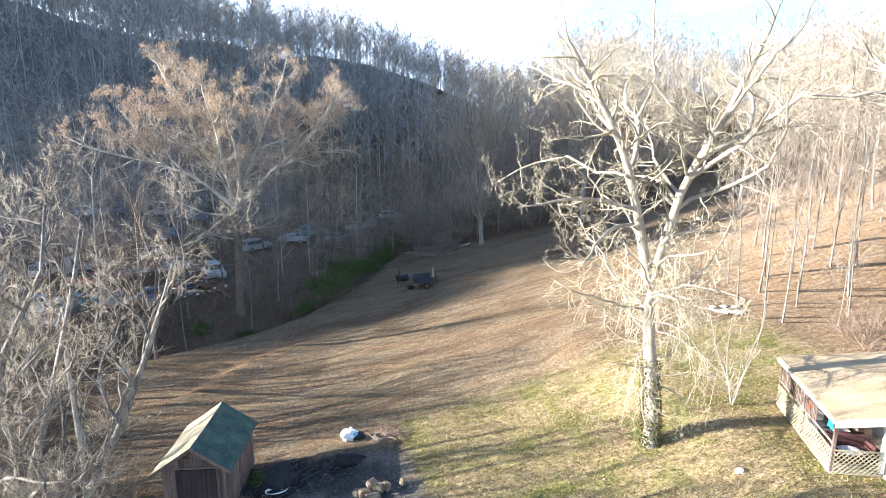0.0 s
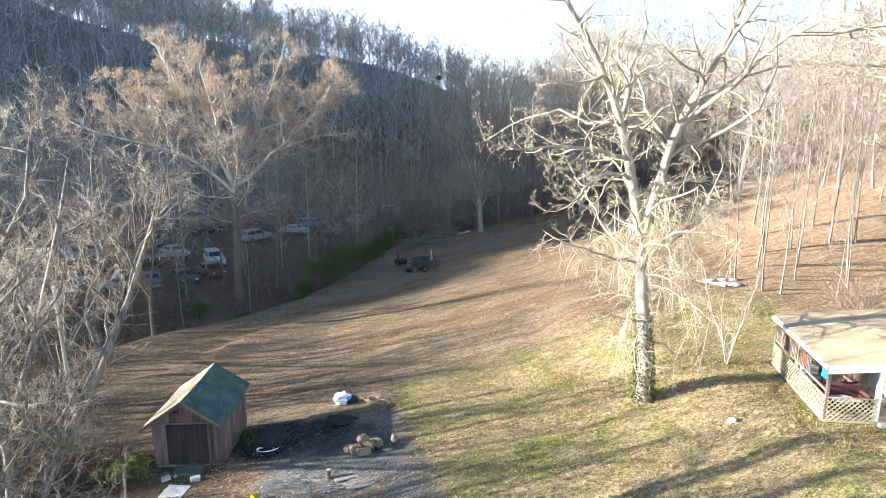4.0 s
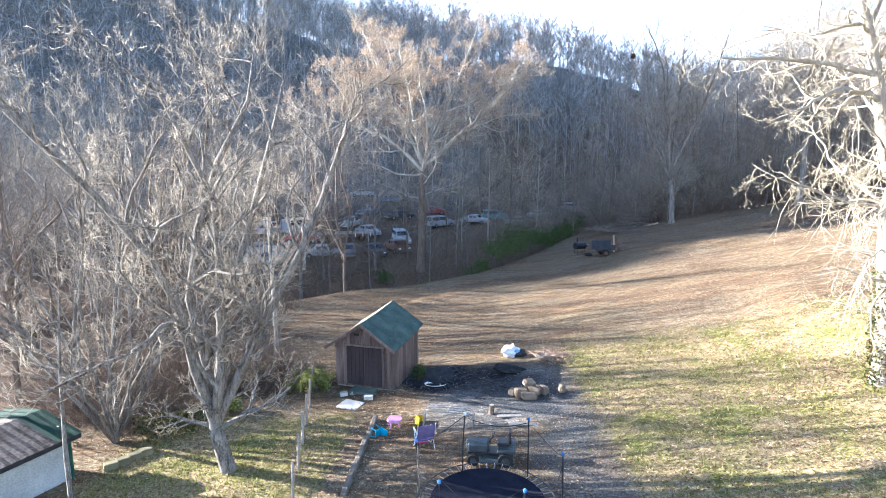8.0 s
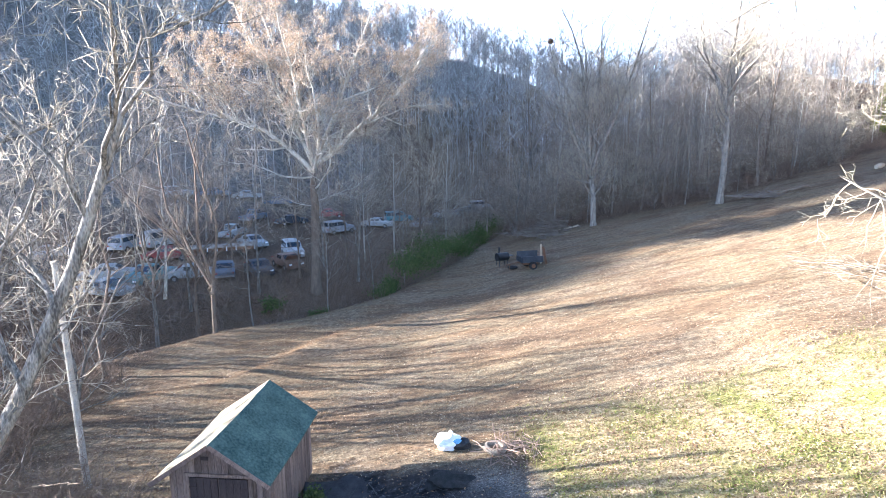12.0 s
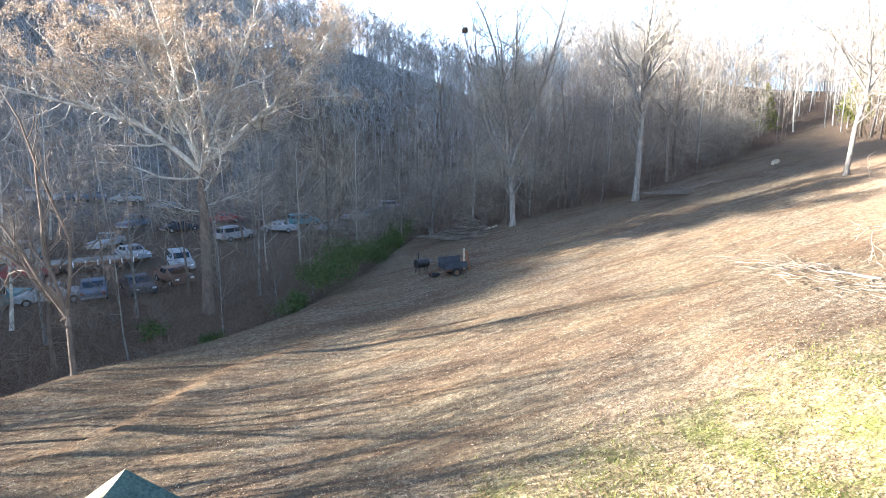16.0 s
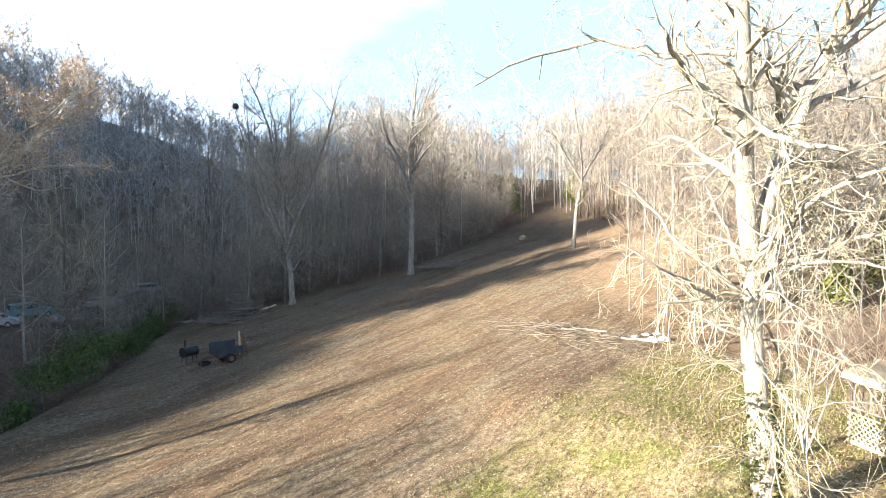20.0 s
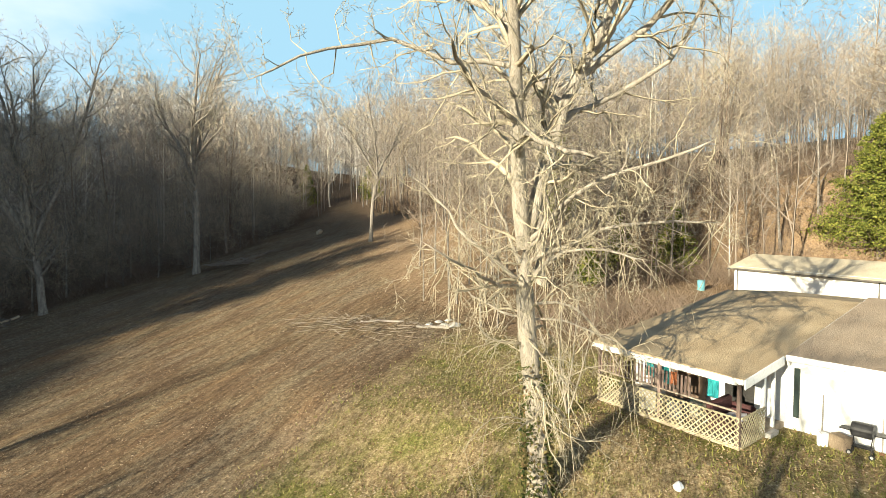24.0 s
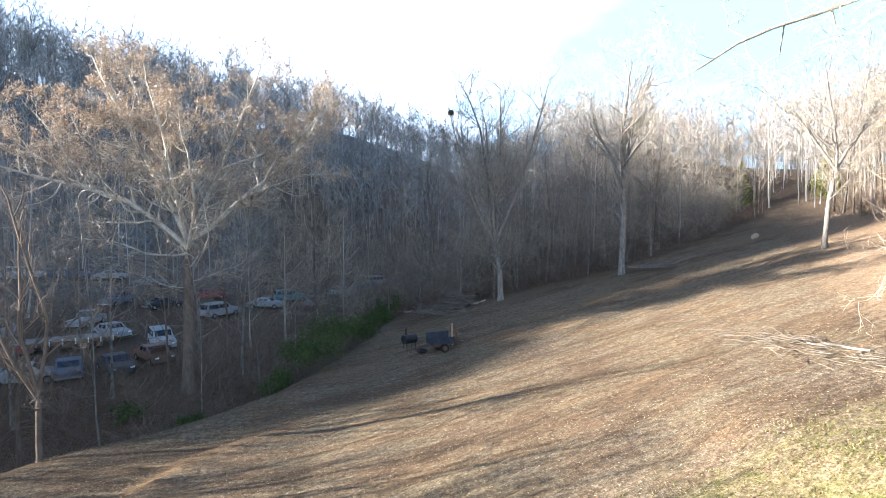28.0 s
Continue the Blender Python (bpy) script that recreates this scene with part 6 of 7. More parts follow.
def stick_heap(name, x, y, n, spread, tall, label, seed, mat, r=0.012, long=1.2):
    rng = np.random.default_rng(seed)
    t = thing(name, on_ground(x, y), label, "brushwood")
    sticks = []
    for k in range(n):
        a = rng.uniform(0, math.tau)
        p = np.array([rng.normal() * spread[0], rng.normal() * spread[1], 0.02])
        p[2] = 0.03 + tall * math.exp(-(p[0] / spread[0]) ** 2 - (p[1] / spread[1]) ** 2) * rng.random()
        d = np.array([math.cos(a), math.sin(a), rng.normal() * 0.18])
        l = long * rng.uniform(0.4, 1.2)
        pts = np.array([p - d * l / 2, p + rng.normal(size=3) * 0.05, p + d * l / 2])
        pts[:, 2] = np.maximum(pts[:, 2], 0.0)
        rr = r * rng.uniform(0.6, 1.8)
        sticks.append((pts, np.array([rr, rr * 0.9, rr * 0.4])))
    V, T, Q = tubes(sticks, 5)
    tagged(child("branch_tangle", fast_mesh("branch_tangle", V, T, Q, mat), t), kind="stuff")
    return t


stick_heap("brush_heap", 6.3, 29.9, 70, (0.7, 0.5), 0.35, "small heap of dry sticks", 91, TWIG_RED)
stick_heap("brush_heap", 3.5, 27.2, 90, (1.6, 1.0), 0.05, "scattered charred twigs on the burn patch", 92, BLACK, 0.010, 0.9)
stick_heap("brush_heap", 19.4, 67.2, 520, (1.9, 0.9), 1.9, "long heap of cut branches at the wood's edge", 93, TWIG_GREY, 0.028, 1.9)
stick_heap("brush_heap", 25.9, 37.2, 230, (1.5, 2.2), 0.4, "heap of pale broken branches by the field", 94, TWIG_GREY, 0.009, 1.3)
stick_heap("brush_heap", 38.5, 61.0, 110, (3.2, 0.6), 0.25, "low line of dark branches in the field", 95, TWIG_GREY, 0.03, 2.4)
for k, (x, y, many, size) in enumerate(((-13.0, 54.8, 26, (2.6, 1.0)), (-9.6, 60.4, 34, (2.2, 1.4)), (-15.6, 52.4, 30, (2.4, 1.2)), (-6.6, 57.2, 22, (2.0, 0.9)), (-11.8, 58.2, 30, (2.8, 1.1)), (0.6, 62.0, 26, (2.4, 1.0)))):
    stick_heap("fallen_branches", x, y, many, size, 0.3, "grey fallen branches on the leaf-strewn creek bank", 120 + k, TWIG_BRUSH, 0.013, 1.9)
stick_heap("brush_heap", 15.2, 57.0, 110, (0.9, 0.7), 0.8, "dry brown brush behind the junk", 96, TWIG_RED, 0.012, 1.1)


def log(x, y, turn, l, r, mat, label, seed=0):
    t = thing("log", on_ground(x, y, turn), label, "log", "logs on the ground")
    rng = np.random.default_rng(seed)
    pts = np.array([(l * (f - 0.5), 0.06 * rng.normal(), r * 0.75 + 0.02 * rng.normal()) for f in np.linspace(0, 1, 6)])
    dz = [ground_at(*( (Matrix.Rotation(math.radians(turn), 2) @ Vector((p[0], 0))) + Vector((x, y)))) - ground_at(x, y) for p in pts]
    pts[:, 2] += dz
    part("log_body", wire(pts, r, 8), mat, t)


log(26.9, 33.7, -58, 1.7, 0.07, OLD_WOOD, "thick barkless white log", 1)
log(26.4, 36.6, -72, 2.4, 0.055, OLD_WOOD, "long pale fallen trunk", 2)
log(27.5, 33.3, -30, 1.1, 0.07, OLD_WOOD, "short pale log in the grass", 3)
log(21.6, 68.0, 4, 2.2, 0.09, PALE_WOOD, "pale pole lying at the field edge", 4)
log(40.5, 61.6, 8, 4.2, 0.12, LOG_BARK, "dark fallen trunk in the field", 5)
log(52.0, 64.2, 30, 1.6, 0.25, PALE_WOOD, "cut log at the top of the field", 6)
for k, (x, y, s) in enumerate(((27.6, 33.4, 0.24), (28.0, 33.0, 0.3), (28.5, 33.6, 0.2), (27.9, 33.9, 0.2), (27.2, 34.1, 0.18))):
    t = thing("rubble_stone", on_ground(x, y), "pale broken slab of rubble", "stone", "rubble by the field")
    part("stone_body", lump(s, (1.3, 0.9, 0.4), 0.5, 20 + k, 2, (0, 0, s * 0.15)), CONCRETE, t)
chunk = thing("stone", on_ground(16.5, 20.6), "small white stone on the lawn", "stone")
part("stone_body", lump(0.13, (1.2, 0.9, 0.8), 0.3, 30, 2, (0, 0, 0.06)), WHITE_PLASTIC, chunk)

# timber edging, wire fence, pole
ROTTEN = surface("rotten_timber", (0.085, 0.07, 0.056), (0.23, 0.195, 0.155), 2, 0.95, fine=14, bump=0.6)
for k in range(3):
    y0, y1 = 20.2 + 1.65 * k, 20.2 + 1.65 * (k + 1) - 0.04
    t = thing("edging_timber", on_ground(-0.82, (y0 + y1) / 2), "weathered timber edging laid on the ground", "timber", "edging timbers")
    part("timber", box((0, 0, 0.05, 0.17, y1 - y0, 0.18), bevel=0.03), ROTTEN, t)
fence = thing("wire_fence", on_ground(-3.1, 24.0), "sagging old wire fence with grey posts", "fence")
zb = ground_at(-3.1, 24.0)
fp = [(-2.15 - 1.85 * f, 20.0 + 8.0 * f) for f in np.linspace(0, 1, 6)]
for x, y in fp:
    g = ground_at(x, y) - zb
    part("post", rod((x + 3.1, y - 24, g - 0.1), (x + 3.14, y - 24, g + 1.15), 0.045, 0.04, 8), OLD_WOOD, fence)
for h in (0.15, 0.4, 0.65, 0.9, 1.1):
    part("wire", wire([(x + 3.1, y - 24, ground_at(x, y) - zb + h) for x, y in fp], 0.004, 4), RUST, fence)
wires = []
for f in np.linspace(0, 1, 60):
    x, y = -2.15 - 1.85 * f, 20.0 + 8.0 * f
    g = ground_at(x, y) - zb
    wires.append((np.array([(x + 3.1, y - 24, g + 0.1), (x + 3.1, y - 24, g + 1.1)]), np.array([0.003, 0.003])))
V, T, Q = tubes(wires, 3)
child("mesh_wire", fast_mesh("mesh_wire", V, T, Q, STEEL), fence)
pole = thing("wooden_pole", on_ground(-6.8, 31.7), "tall thin weathered wooden pole", "pole")
part("shaft", rod((0, 0, -0.3), (-0.15, 0.05, 7.1), 0.11, 0.075, 10), OLD_WOOD, pole)
part("cap", rod((-0.15, 0.05, 7.08), (-0.15, 0.05, 7.16), 0.09, 0.09, 10), OLD_WOOD, pole)


# shrubs
def shrub(name, x, y, r, tall, mat, label, seed, leaves=900, size=0.07):
    rng = np.random.default_rng(seed)
    t = thing(name, on_ground(x, y), label, "shrub")
    stems = []
    spots = []
    for k in range(22):
        a, f = rng.uniform(0, math.tau), rng.random() ** 0.5
        tip = np.array([r * f * math.cos(a), r * f * math.sin(a), tall * rng.uniform(0.55, 1.0) * (1 - 0.35 * f * f)])
        mid = tip * [0.4, 0.4, 0.55] + rng.normal(size=3) * 0.06
        stems.append((np.array([tip * [0.1, 0.1, 0], mid, tip]), np.array([0.018, 0.012, 0.004])))
        n = leaves // 22
        f2 = rng.uniform(0.25, 1.05, n)[:, None]
        spots.append(mid * (1 - f2) + tip * f2 + rng.normal(size=(n, 3)) * 0.14 * max(r, 0.6))
    V, T, Q = tubes(stems, 4)
    child("branchwork", fast_mesh("branchwork", V, T, Q, BARK_BROWN), t)
    sp = np.concatenate(spots)
    sp[:, 2] = np.maximum(sp[:, 2], 0.05)
    child("foliage", leaf_mesh("foliage", sp, size, mat, rng, 0.02), t)


YELLOW_LEAF = leafy("yellow_green_leaves", ((0.10, 0.13, 0.03), (0.20, 0.22, 0.06), (0.32, 0.29, 0.10)))
BANK_LEAF = leafy("bank_leaves", ((0.04, 0.065, 0.02), (0.075, 0.11, 0.035), (0.14, 0.165, 0.06)))
shrub("privet_bush", -3.9, 27.9, 0.75, 1.15, YELLOW_LEAF, "yellow-green leafy bush beside the shed", 41, 1100, 0.06)
shrub("privet_bush", -4.7, 28.3, 0.6, 0.8, YELLOW_LEAF, "low yellow-green bush beside the shed", 42, 600, 0.06)
shrub("privet_bush", 0.35, 28.9, 0.3, 0.9, GREEN_LEAF, "green weeds against the shed wall", 43, 400, 0.05)
for k, (x, y, r, h) in enumerate(((-6.9, 28.6, 0.9, 1.3), (-8.0, 28.9, 0.9, 1.5), (-6.1, 29.2, 0.7, 1.0), (-9.0, 28.4, 0.8, 1.2))):
    shrub("dry_weeds", x, y, r, h, leafy("tan_weeds", ((0.18, 0.12, 0.06), (0.30, 0.22, 0.12), (0.36, 0.30, 0.15))), "clump of dry tan weeds", 50 + k, 700, 0.055)
for k, (x, y, r, h) in enumerate(((-7.4, 24.6, 0.6, 0.8), (-8.4, 24.0, 0.7, 0.9), (-6.6, 26.0, 0.5, 0.7))):
    shrub("privet_bush", x, y, r, h, IVY_LEAF if k < 2 else YELLOW_LEAF, "small green bush under the trees", 60 + k, 500, 0.06)
for k, (x, y, r, h) in enumerate(((5.4, 58.0, 2.1, 3.6), (7.8, 61.8, 2.3, 4.0), (3.0, 56.2, 1.4, 2.2), (10.2, 66.0, 1.6, 2.6), (12.6, 70.5, 1.6, 2.2), (15.4, 76.0, 2.2, 3.0), (-5.6, 56.2, 1.0, 1.3), (-2.0, 54.9, 0.9, 1.2))):
    shrub("evergreen_shrub", x, y, r, h, BANK_LEAF, "leafy green shrub on the creek bank", 70 + k, 2300 if r > 1.2 else 700, 0.08)

# slender dead tree leaning in front of the low building
rng = np.random.default_rng(177)
w, tw = grow(rng, 6.5, 0.07, clear=0.45, angle=(30, 75), limbs=8, levels=3, kids=(5, 5), ratio=0.6, up=0.05, wander=0.28, reach=0.5, twig=0.005, lean=(-0.12, 0.1))
tree_thing("leaning_tree", -7.7, 19.2, w, tw, BARK_GREY, TWIG_PALE, "slender dead tree leaning beside the low building", 6)

# squirrel nest high in the fan-limbed tree
NEST_LEAF = leafy("dead_nest_leaves", ((0.04, 0.028, 0.02), (0.09, 0.065, 0.045), (0.15, 0.11, 0.08)))
nest = thing("squirrel_nest", pose(17.95, 64.2, 18.95), "dark ball of dead leaves high in a bare tree", "nest")
rng = np.random.default_rng(5)
d = rng.normal(size=(700, 3))
d /= np.linalg.norm(d, axis=1, keepdims=True)
part("core", lump(0.17, (1, 1, 0.9), 0.4, 4, 2, (0, 0, 0)), BARK_BROWN, nest)
child("leaves", leaf_mesh("leaves", d * 0.2 * rng.uniform(0.7, 1.1, (700, 1)), 0.05, NEST_LEAF, rng, 0.04), nest)

# saplings by the house
rng = np.random.default_rng(171)
w, tw = grow(rng, 4.6, 0.05, clear=0.5, angle=(20, 45), limbs=7, levels=3, kids=(5, 4), ratio=0.5, up=0.2, wander=0.16, reach=0.45, twig=0.006, forks=4, fork_at=0.05, tilt=(0.12, 0.4))
tree_thing("sapling", 19.6, 24.3, w, tw, BARK_OAK, TWIG_PALE, "clump of pale young saplings beside the porch", 6)

# gas grill, bucket and tools at the house wall
grill = thing("gas_grill", on_ground(20.35, 16.5, -22 + 90), "black gas grill on a wheeled cart with side shelves", "grill")
grill.scale = (0.78, 0.78, 0.78)
part("firebox", box((0, 0, 0.78, 0.62, 0.42, 0.22), bevel=0.04), BLACK, grill)
bm = rod((-0.31, 0, 0.9), (0.31, 0, 0.9), 0.23, sides=16)
part("lid", bm, BLACK, grill)
part("lid_handle", wire([(-0.2, -0.24, 0.95), (-0.2, -0.29, 0.96), (0.2, -0.29, 0.96), (0.2, -0.24, 0.95)], 0.012), STEEL, grill)
for s in (-1, 1):
    part("side_shelf", box((s * 0.5, 0, 0.84, 0.32, 0.38, 0.03)), BLACK, grill)
    part("leg", wire([(s * 0.3, -0.18, 0.0), (s * 0.24, 0, 0.4), (s * 0.28, 0.0, 0.72)], 0.018), BLACK, grill)
    part("leg", wire([(s * 0.3, 0.2, 0.0), (s * 0.24, 0.02, 0.4)], 0.018), BLACK, grill)
    wheel(grill, s * 0.32, 0.22, 0.09, 0.09, 0.04, STEEL)
part("lower_shelf", box((0, 0, 0.3, 0.56, 0.3, 0.03)), BLACK, grill)
tank = thing("bucket", on_ground(20.65, 17.35), "white plastic bucket at the house corner", "bucket")
part("body", rod((0, 0, 0), (0, 0, 0.34), 0.13, 0.15, 16), WHITE_PLASTIC, tank)
part("bail", wire([(-0.15, 0, 0.32), (-0.1, 0.1, 0.42), (0.1, 0.1, 0.42), (0.15, 0, 0.32)], 0.006), STEEL, tank)
box_ = thing("cardboard_box", on_ground(20.55, 16.95, 40), "flattened brown cardboard box by the grill", "box")
part("carton", box((0, 0, 0.2, 0.45, 0.32, 0.4), bevel=0.01), TAN, box_)
for k, (y, h, lab) in enumerate(((-1.05, 1.3, "long-handled tool leaning on the white wall"), (-2.45, 1.0, "thin rod leaning on the white wall"))):
    t = thing("garden_tool", HOUSE @ pose(PW - 0.22, y, -0.03), lab, "tool", "tools against the wall")
    part("handle", rod((0, 0, 0), (0.2, 0.04, h), 0.014, 0.014), OLD_WOOD, t)
    part("blade", box((0.0, 0, 0.06, 0.03, 0.14, 0.14)), RUST, t)

# low building west of the yard
LOW = Matrix.Translation((-9.35, 21.35, ground_at(-9, 21.2) - 0.1)) @ pose(0, 0, 0, 0, 0, 159)
low = thing("low_building", LOW, "low pale shed with a rusty sheet-metal roof and green trim", "shed")
PALE_WALL = surface("grey_white_wall", (0.30, 0.31, 0.30), (0.52, 0.53, 0.51), 1.5, 0.8)
GREEN_TRIM = surface("dark_green_trim", (0.01, 0.05, 0.035), (0.03, 0.10, 0.07), 3, 0.6)
SHEET = surface("rusty_sheet_metal", (0.10, 0.08, 0.07), (0.30, 0.27, 0.25), 1.2, 0.6, metal=0.4, fine=9, spread=0.12)
part("wall", box((1.7, 3.0, 0.65, 3.2, 6.0, 1.5), bevel=0.01), PALE_WALL, low)
part("corner_trim", box((0.06, -0.02, 0.7, 0.1, 0.06, 1.5)), GREEN_TRIM, low)
part("gutter", box((-0.16, 3.0, 1.42, 0.12, 6.5, 0.14), bevel=0.03), BLACK, low, "black gutter along the eave")
for k in range(9):
    bm = bmesh.new()
    y0 = -0.3 + 0.72 * k
    rows = []
    for i in range(7):
        y = y0 + 0.735 * i / 6
        z = 0.02 * (i % 2)
        rows.append([bm.verts.new((-0.2, y, 1.5 + z)), bm.verts.new((1.7, y, 1.85 + z)), bm.verts.new((3.6, y, 1.5 + z))])
    for a, b in zip(rows, rows[1:]):
        for j in range(2):
            bm.faces.new((a[j], a[j + 1], b[j + 1], b[j]))
    bmesh.ops.solidify(bm, geom=bm.faces[:], thickness=0.012)
    part("roof_sheet", bm, SHEET if k else GREEN_TRIM, low, "" if k else "teal edge sheet")
part("gable", box((1.7, -0.02, 1.5, 2.4, 0.05, 0.3)), PALE_WALL, low)
for k in range(4):
    t = thing("border_block", on_ground(-8.55 + 0.32 * k * 0.6, 21.9 + 0.3 * k, 40), "yellowish block of a low border", "block", "border blocks")
    part("block_body", box((0, 0, 0.1, 0.4, 0.25, 0.26), bevel=0.02), surface("yellow_block", (0.13, 0.115, 0.065), (0.26, 0.225, 0.13), 3, 0.9), t)

# junk in the lower field
junk = thing("barrel_smoker", on_ground(12.3, 57.3, 20), "black barrel smoker on legs", "smoker")
part("drum", rod((-0.5, 0, 0.75), (0.5, 0, 0.75), 0.33, sides=16), BLACK, junk)
part("chimney", rod((-0.3, 0, 1.0), (-0.3, 0, 1.55), 0.06), BLACK, junk)
for sx in (-0.38, 0.38):
    for sy in (-0.2, 0.2):
        part("leg", rod((sx, sy * 1.3, 0), (sx, sy, 0.55), 0.025), BLACK, junk)
part("shelf", box((0.75, 0, 0.8, 0.5, 0.4, 0.03)), BLACK, junk)
part("shelf_brace", rod((0.45, 0, 0.6), (0.9, 0, 0.79), 0.02), BLACK, junk)
trail = thing("utility_trailer", on_ground(13.8, 54.6, 8), "dark grey-blue steel utility trailer with junk on it", "trailer")
NAVY = surface("dark_blue_steel", (0.02, 0.024, 0.032), (0.055, 0.062, 0.075), 3, 0.5)
part("bed", box((0, 0, 0.55, 1.7, 1.1, 0.08)), NAVY, trail)
part("front_panel", box((0, -0.54, 0.78, 1.7, 0.05, 0.42)), NAVY, trail)
part("rear_panel", box((0, 0.54, 0.9, 1.7, 0.05, 0.65)), NAVY, trail)
part("side_panel", box((-0.84, 0, 0.74, 0.05, 1.1, 0.36)), NAVY, trail)
part("drawbar", rod((-0.8, 0, 0.5), (-1.9, 0.1, 0.3), 0.04), RUST, trail)
part("axle", rod((0, -0.62, 0.3), (0, 0.62, 0.3), 0.03), RUST, trail)
part("frame", box((0, 0, 0.42, 1.2, 0.5, 0.25)), RUST, trail)
for y in (-0.64, 0.64):
    wheel(trail, 0, y, 0.3, 0.3, 0.16, RUST)
part("jack", rod((-1.6, 0.05, 0), (-1.6, 0.05, 0.4), 0.03), RUST, trail)
for k, (x, y, l, rz) in enumerate(((14.75, 54.9, 1.7, 20), (14.95, 54.6, 1.5, -10), (15.0, 55.1, 1.3, 60))):
    t = thing("leaning_board", pose(x, y, ground_at(x, y), 0, 0, rz), "board standing propped on the trailer", "board", "boards by the trailer")
    part("plank", box((0, 0, l / 2 - 0.02, 0.16, 0.03, l, pose(0, 0, 0, 14, -14, 0))), PALE_WOOD if k == 0 else RUST, t)
tyre2 = thing("tyre", on_ground(12.7, 55.4), "black tyre lying in the grass", "tyre")
part("tread", wire([(0.28 * math.cos(a), 0.28 * math.sin(a), 0.1) for a in np.linspace(0, math.tau, 20, endpoint=False)], 0.1, 8, True), RUBBER, tyre2)

# ---------------------------------------------------------------- scrapyard across the creek
CAR_GLASS = glassy("car_glass", (0.03, 0.04, 0.05))


def car(x, y, turn, kind_, col, label, hood=False):
    """A parked scrap car. Side outline by kind, drawn in at the roof; windows, wheels, bumpers and lamps as parts."""
    t = thing("scrap_car", on_ground(x, y, turn, -0.06), label, "car", "cars in the scrapyard")
    paint = coloured("car_paint", col, 0.45)
    length = {"sedan": 4.5, "suv": 4.4, "pickup": 5.0, "van": 4.9}[kind_]
    L = length / 2
    tops = {"sedan": [(-L, 0.78), (-0.62 * L, 0.95), (-0.3 * L, 1.4), (0.22 * L, 1.4), (0.5 * L, 0.95), (L * 0.96, 0.8)],
            "suv": [(-L, 1.0), (-0.93 * L, 1.68), (-0.3 * L, 1.74), (0.2 * L, 1.7), (0.46 * L, 1.1), (L * 0.96, 0.95)],
            "pickup": [(-L, 0.95), (-0.2 * L, 0.95), (-0.14 * L, 1.68), (0.2 * L, 1.68), (0.42 * L, 1.08), (L * 0.96, 0.95)],
            "van": [(-L, 1.1), (-0.96 * L, 2.0), (-0.3 * L, 2.08), (0.4 * L, 2.0), (0.72 * L, 1.2), (L * 0.97, 1.0)]}[kind_]
    outline = [(-L, 0.35)] + tops + [(L, 0.6), (L * 0.97, 0.32)]
    bm = bmesh.new()
    rows = []
    for s in (-1, 1):
        rows.append([bm.verts.new((px, s * (0.86 - 0.22 * max(0, pz - 0.95)), pz)) for px, pz in outline])
    n = len(outline)
    for i in range(n):
        bm.faces.new((rows[0][i], rows[0][(i + 1) % n], rows[1][(i + 1) % n], rows[1][i]))
    bm.faces.new(rows[0][::-1])
    bm.faces.new(rows[1])
    bmesh.ops.recalc_face_normals(bm, faces=bm.faces[:])
    bmesh.ops.bevel(bm, geom=bm.edges[:], offset=0.05, segments=2, affect="EDGES")
    part("body", bm, paint, t)
    xs = [p[0] for p in tops]
    roof_a, roof_b = (2, 3) if kind_ != "van" else (1, 3)
    if kind_ == "suv":
        roof_a = 1
    z0, z1 = (0.98, 1.33) if kind_ == "sedan" else (1.12, 1.58) if kind_ != "van" else (1.25, 1.85)
    xa, xb = xs[roof_a] + 0.02, xs[roof_b] + 0.12
    count = 2 if kind_ in ("sedan", "suv") else 1
    for s in (-1, 1):
        for c in range(count):
            a, b = xa + (xb - xa) * c / count + 0.04, xa + (xb - xa) * (c + 1) / count - 0.04
            bm = box(((a + b) / 2, s * 0.79, (z0 + z1) / 2, b - a, 0.06, z1 - z0, pose(0, 0, 0, s * 12)), bevel=0.02)
            part("side_window", bm, CAR_GLASS, t)
    def screen(i, j, name):
        (ax, az), (bx, bz) = tops[i], tops[j]
        ang = math.degrees(math.atan2(bz - az, bx - ax))
        m = pose((ax + bx) / 2, 0, (az + bz) / 2, 0, -ang, 0)
        part(name, box((0, 0, 0.0, math.hypot(bx - ax, bz - az) * 0.74, 1.3, 0.045), bevel=0.015), CAR_GLASS, t, m=m)
    screen(roof_b, roof_b + 1, "windscreen")
    if kind_ != "van":
        screen(roof_a - 1, roof_a, "rear_window")
    for px in (-0.62 * L, 0.64 * L):
        for s in (-1, 1):
            wheel(t, px, s * 0.8, 0.31, 0.31, 0.2, STEEL)
    part("front_bumper", box((L * 1.0, 0, 0.42, 0.12, 1.66, 0.18), bevel=0.04), STEEL if kind_ != "sedan" else paint, t)
    part("rear_bumper", box((-L * 1.0, 0, 0.45, 0.12, 1.66, 0.18), bevel=0.04), STEEL, t)
    for s in (-1, 1):
        part("headlight", box((L * 0.985, s * 0.6, 0.7, 0.06, 0.3, 0.14), bevel=0.03), WHITE_PLASTIC, t)
        part("tail_light", box((-L * 1.0, s * 0.68, 0.75, 0.06, 0.2, 0.16), bevel=0.02), coloured("red_lens", (0.35, 0.03, 0.03)), t)
    if hood:
        part("open_bonnet", box((0.62 * L, 0, 1.2, 1.0, 1.4, 0.04, pose(0, 0, 0, 0, -38, 0))), paint, t, "raised bonnet")
    return t


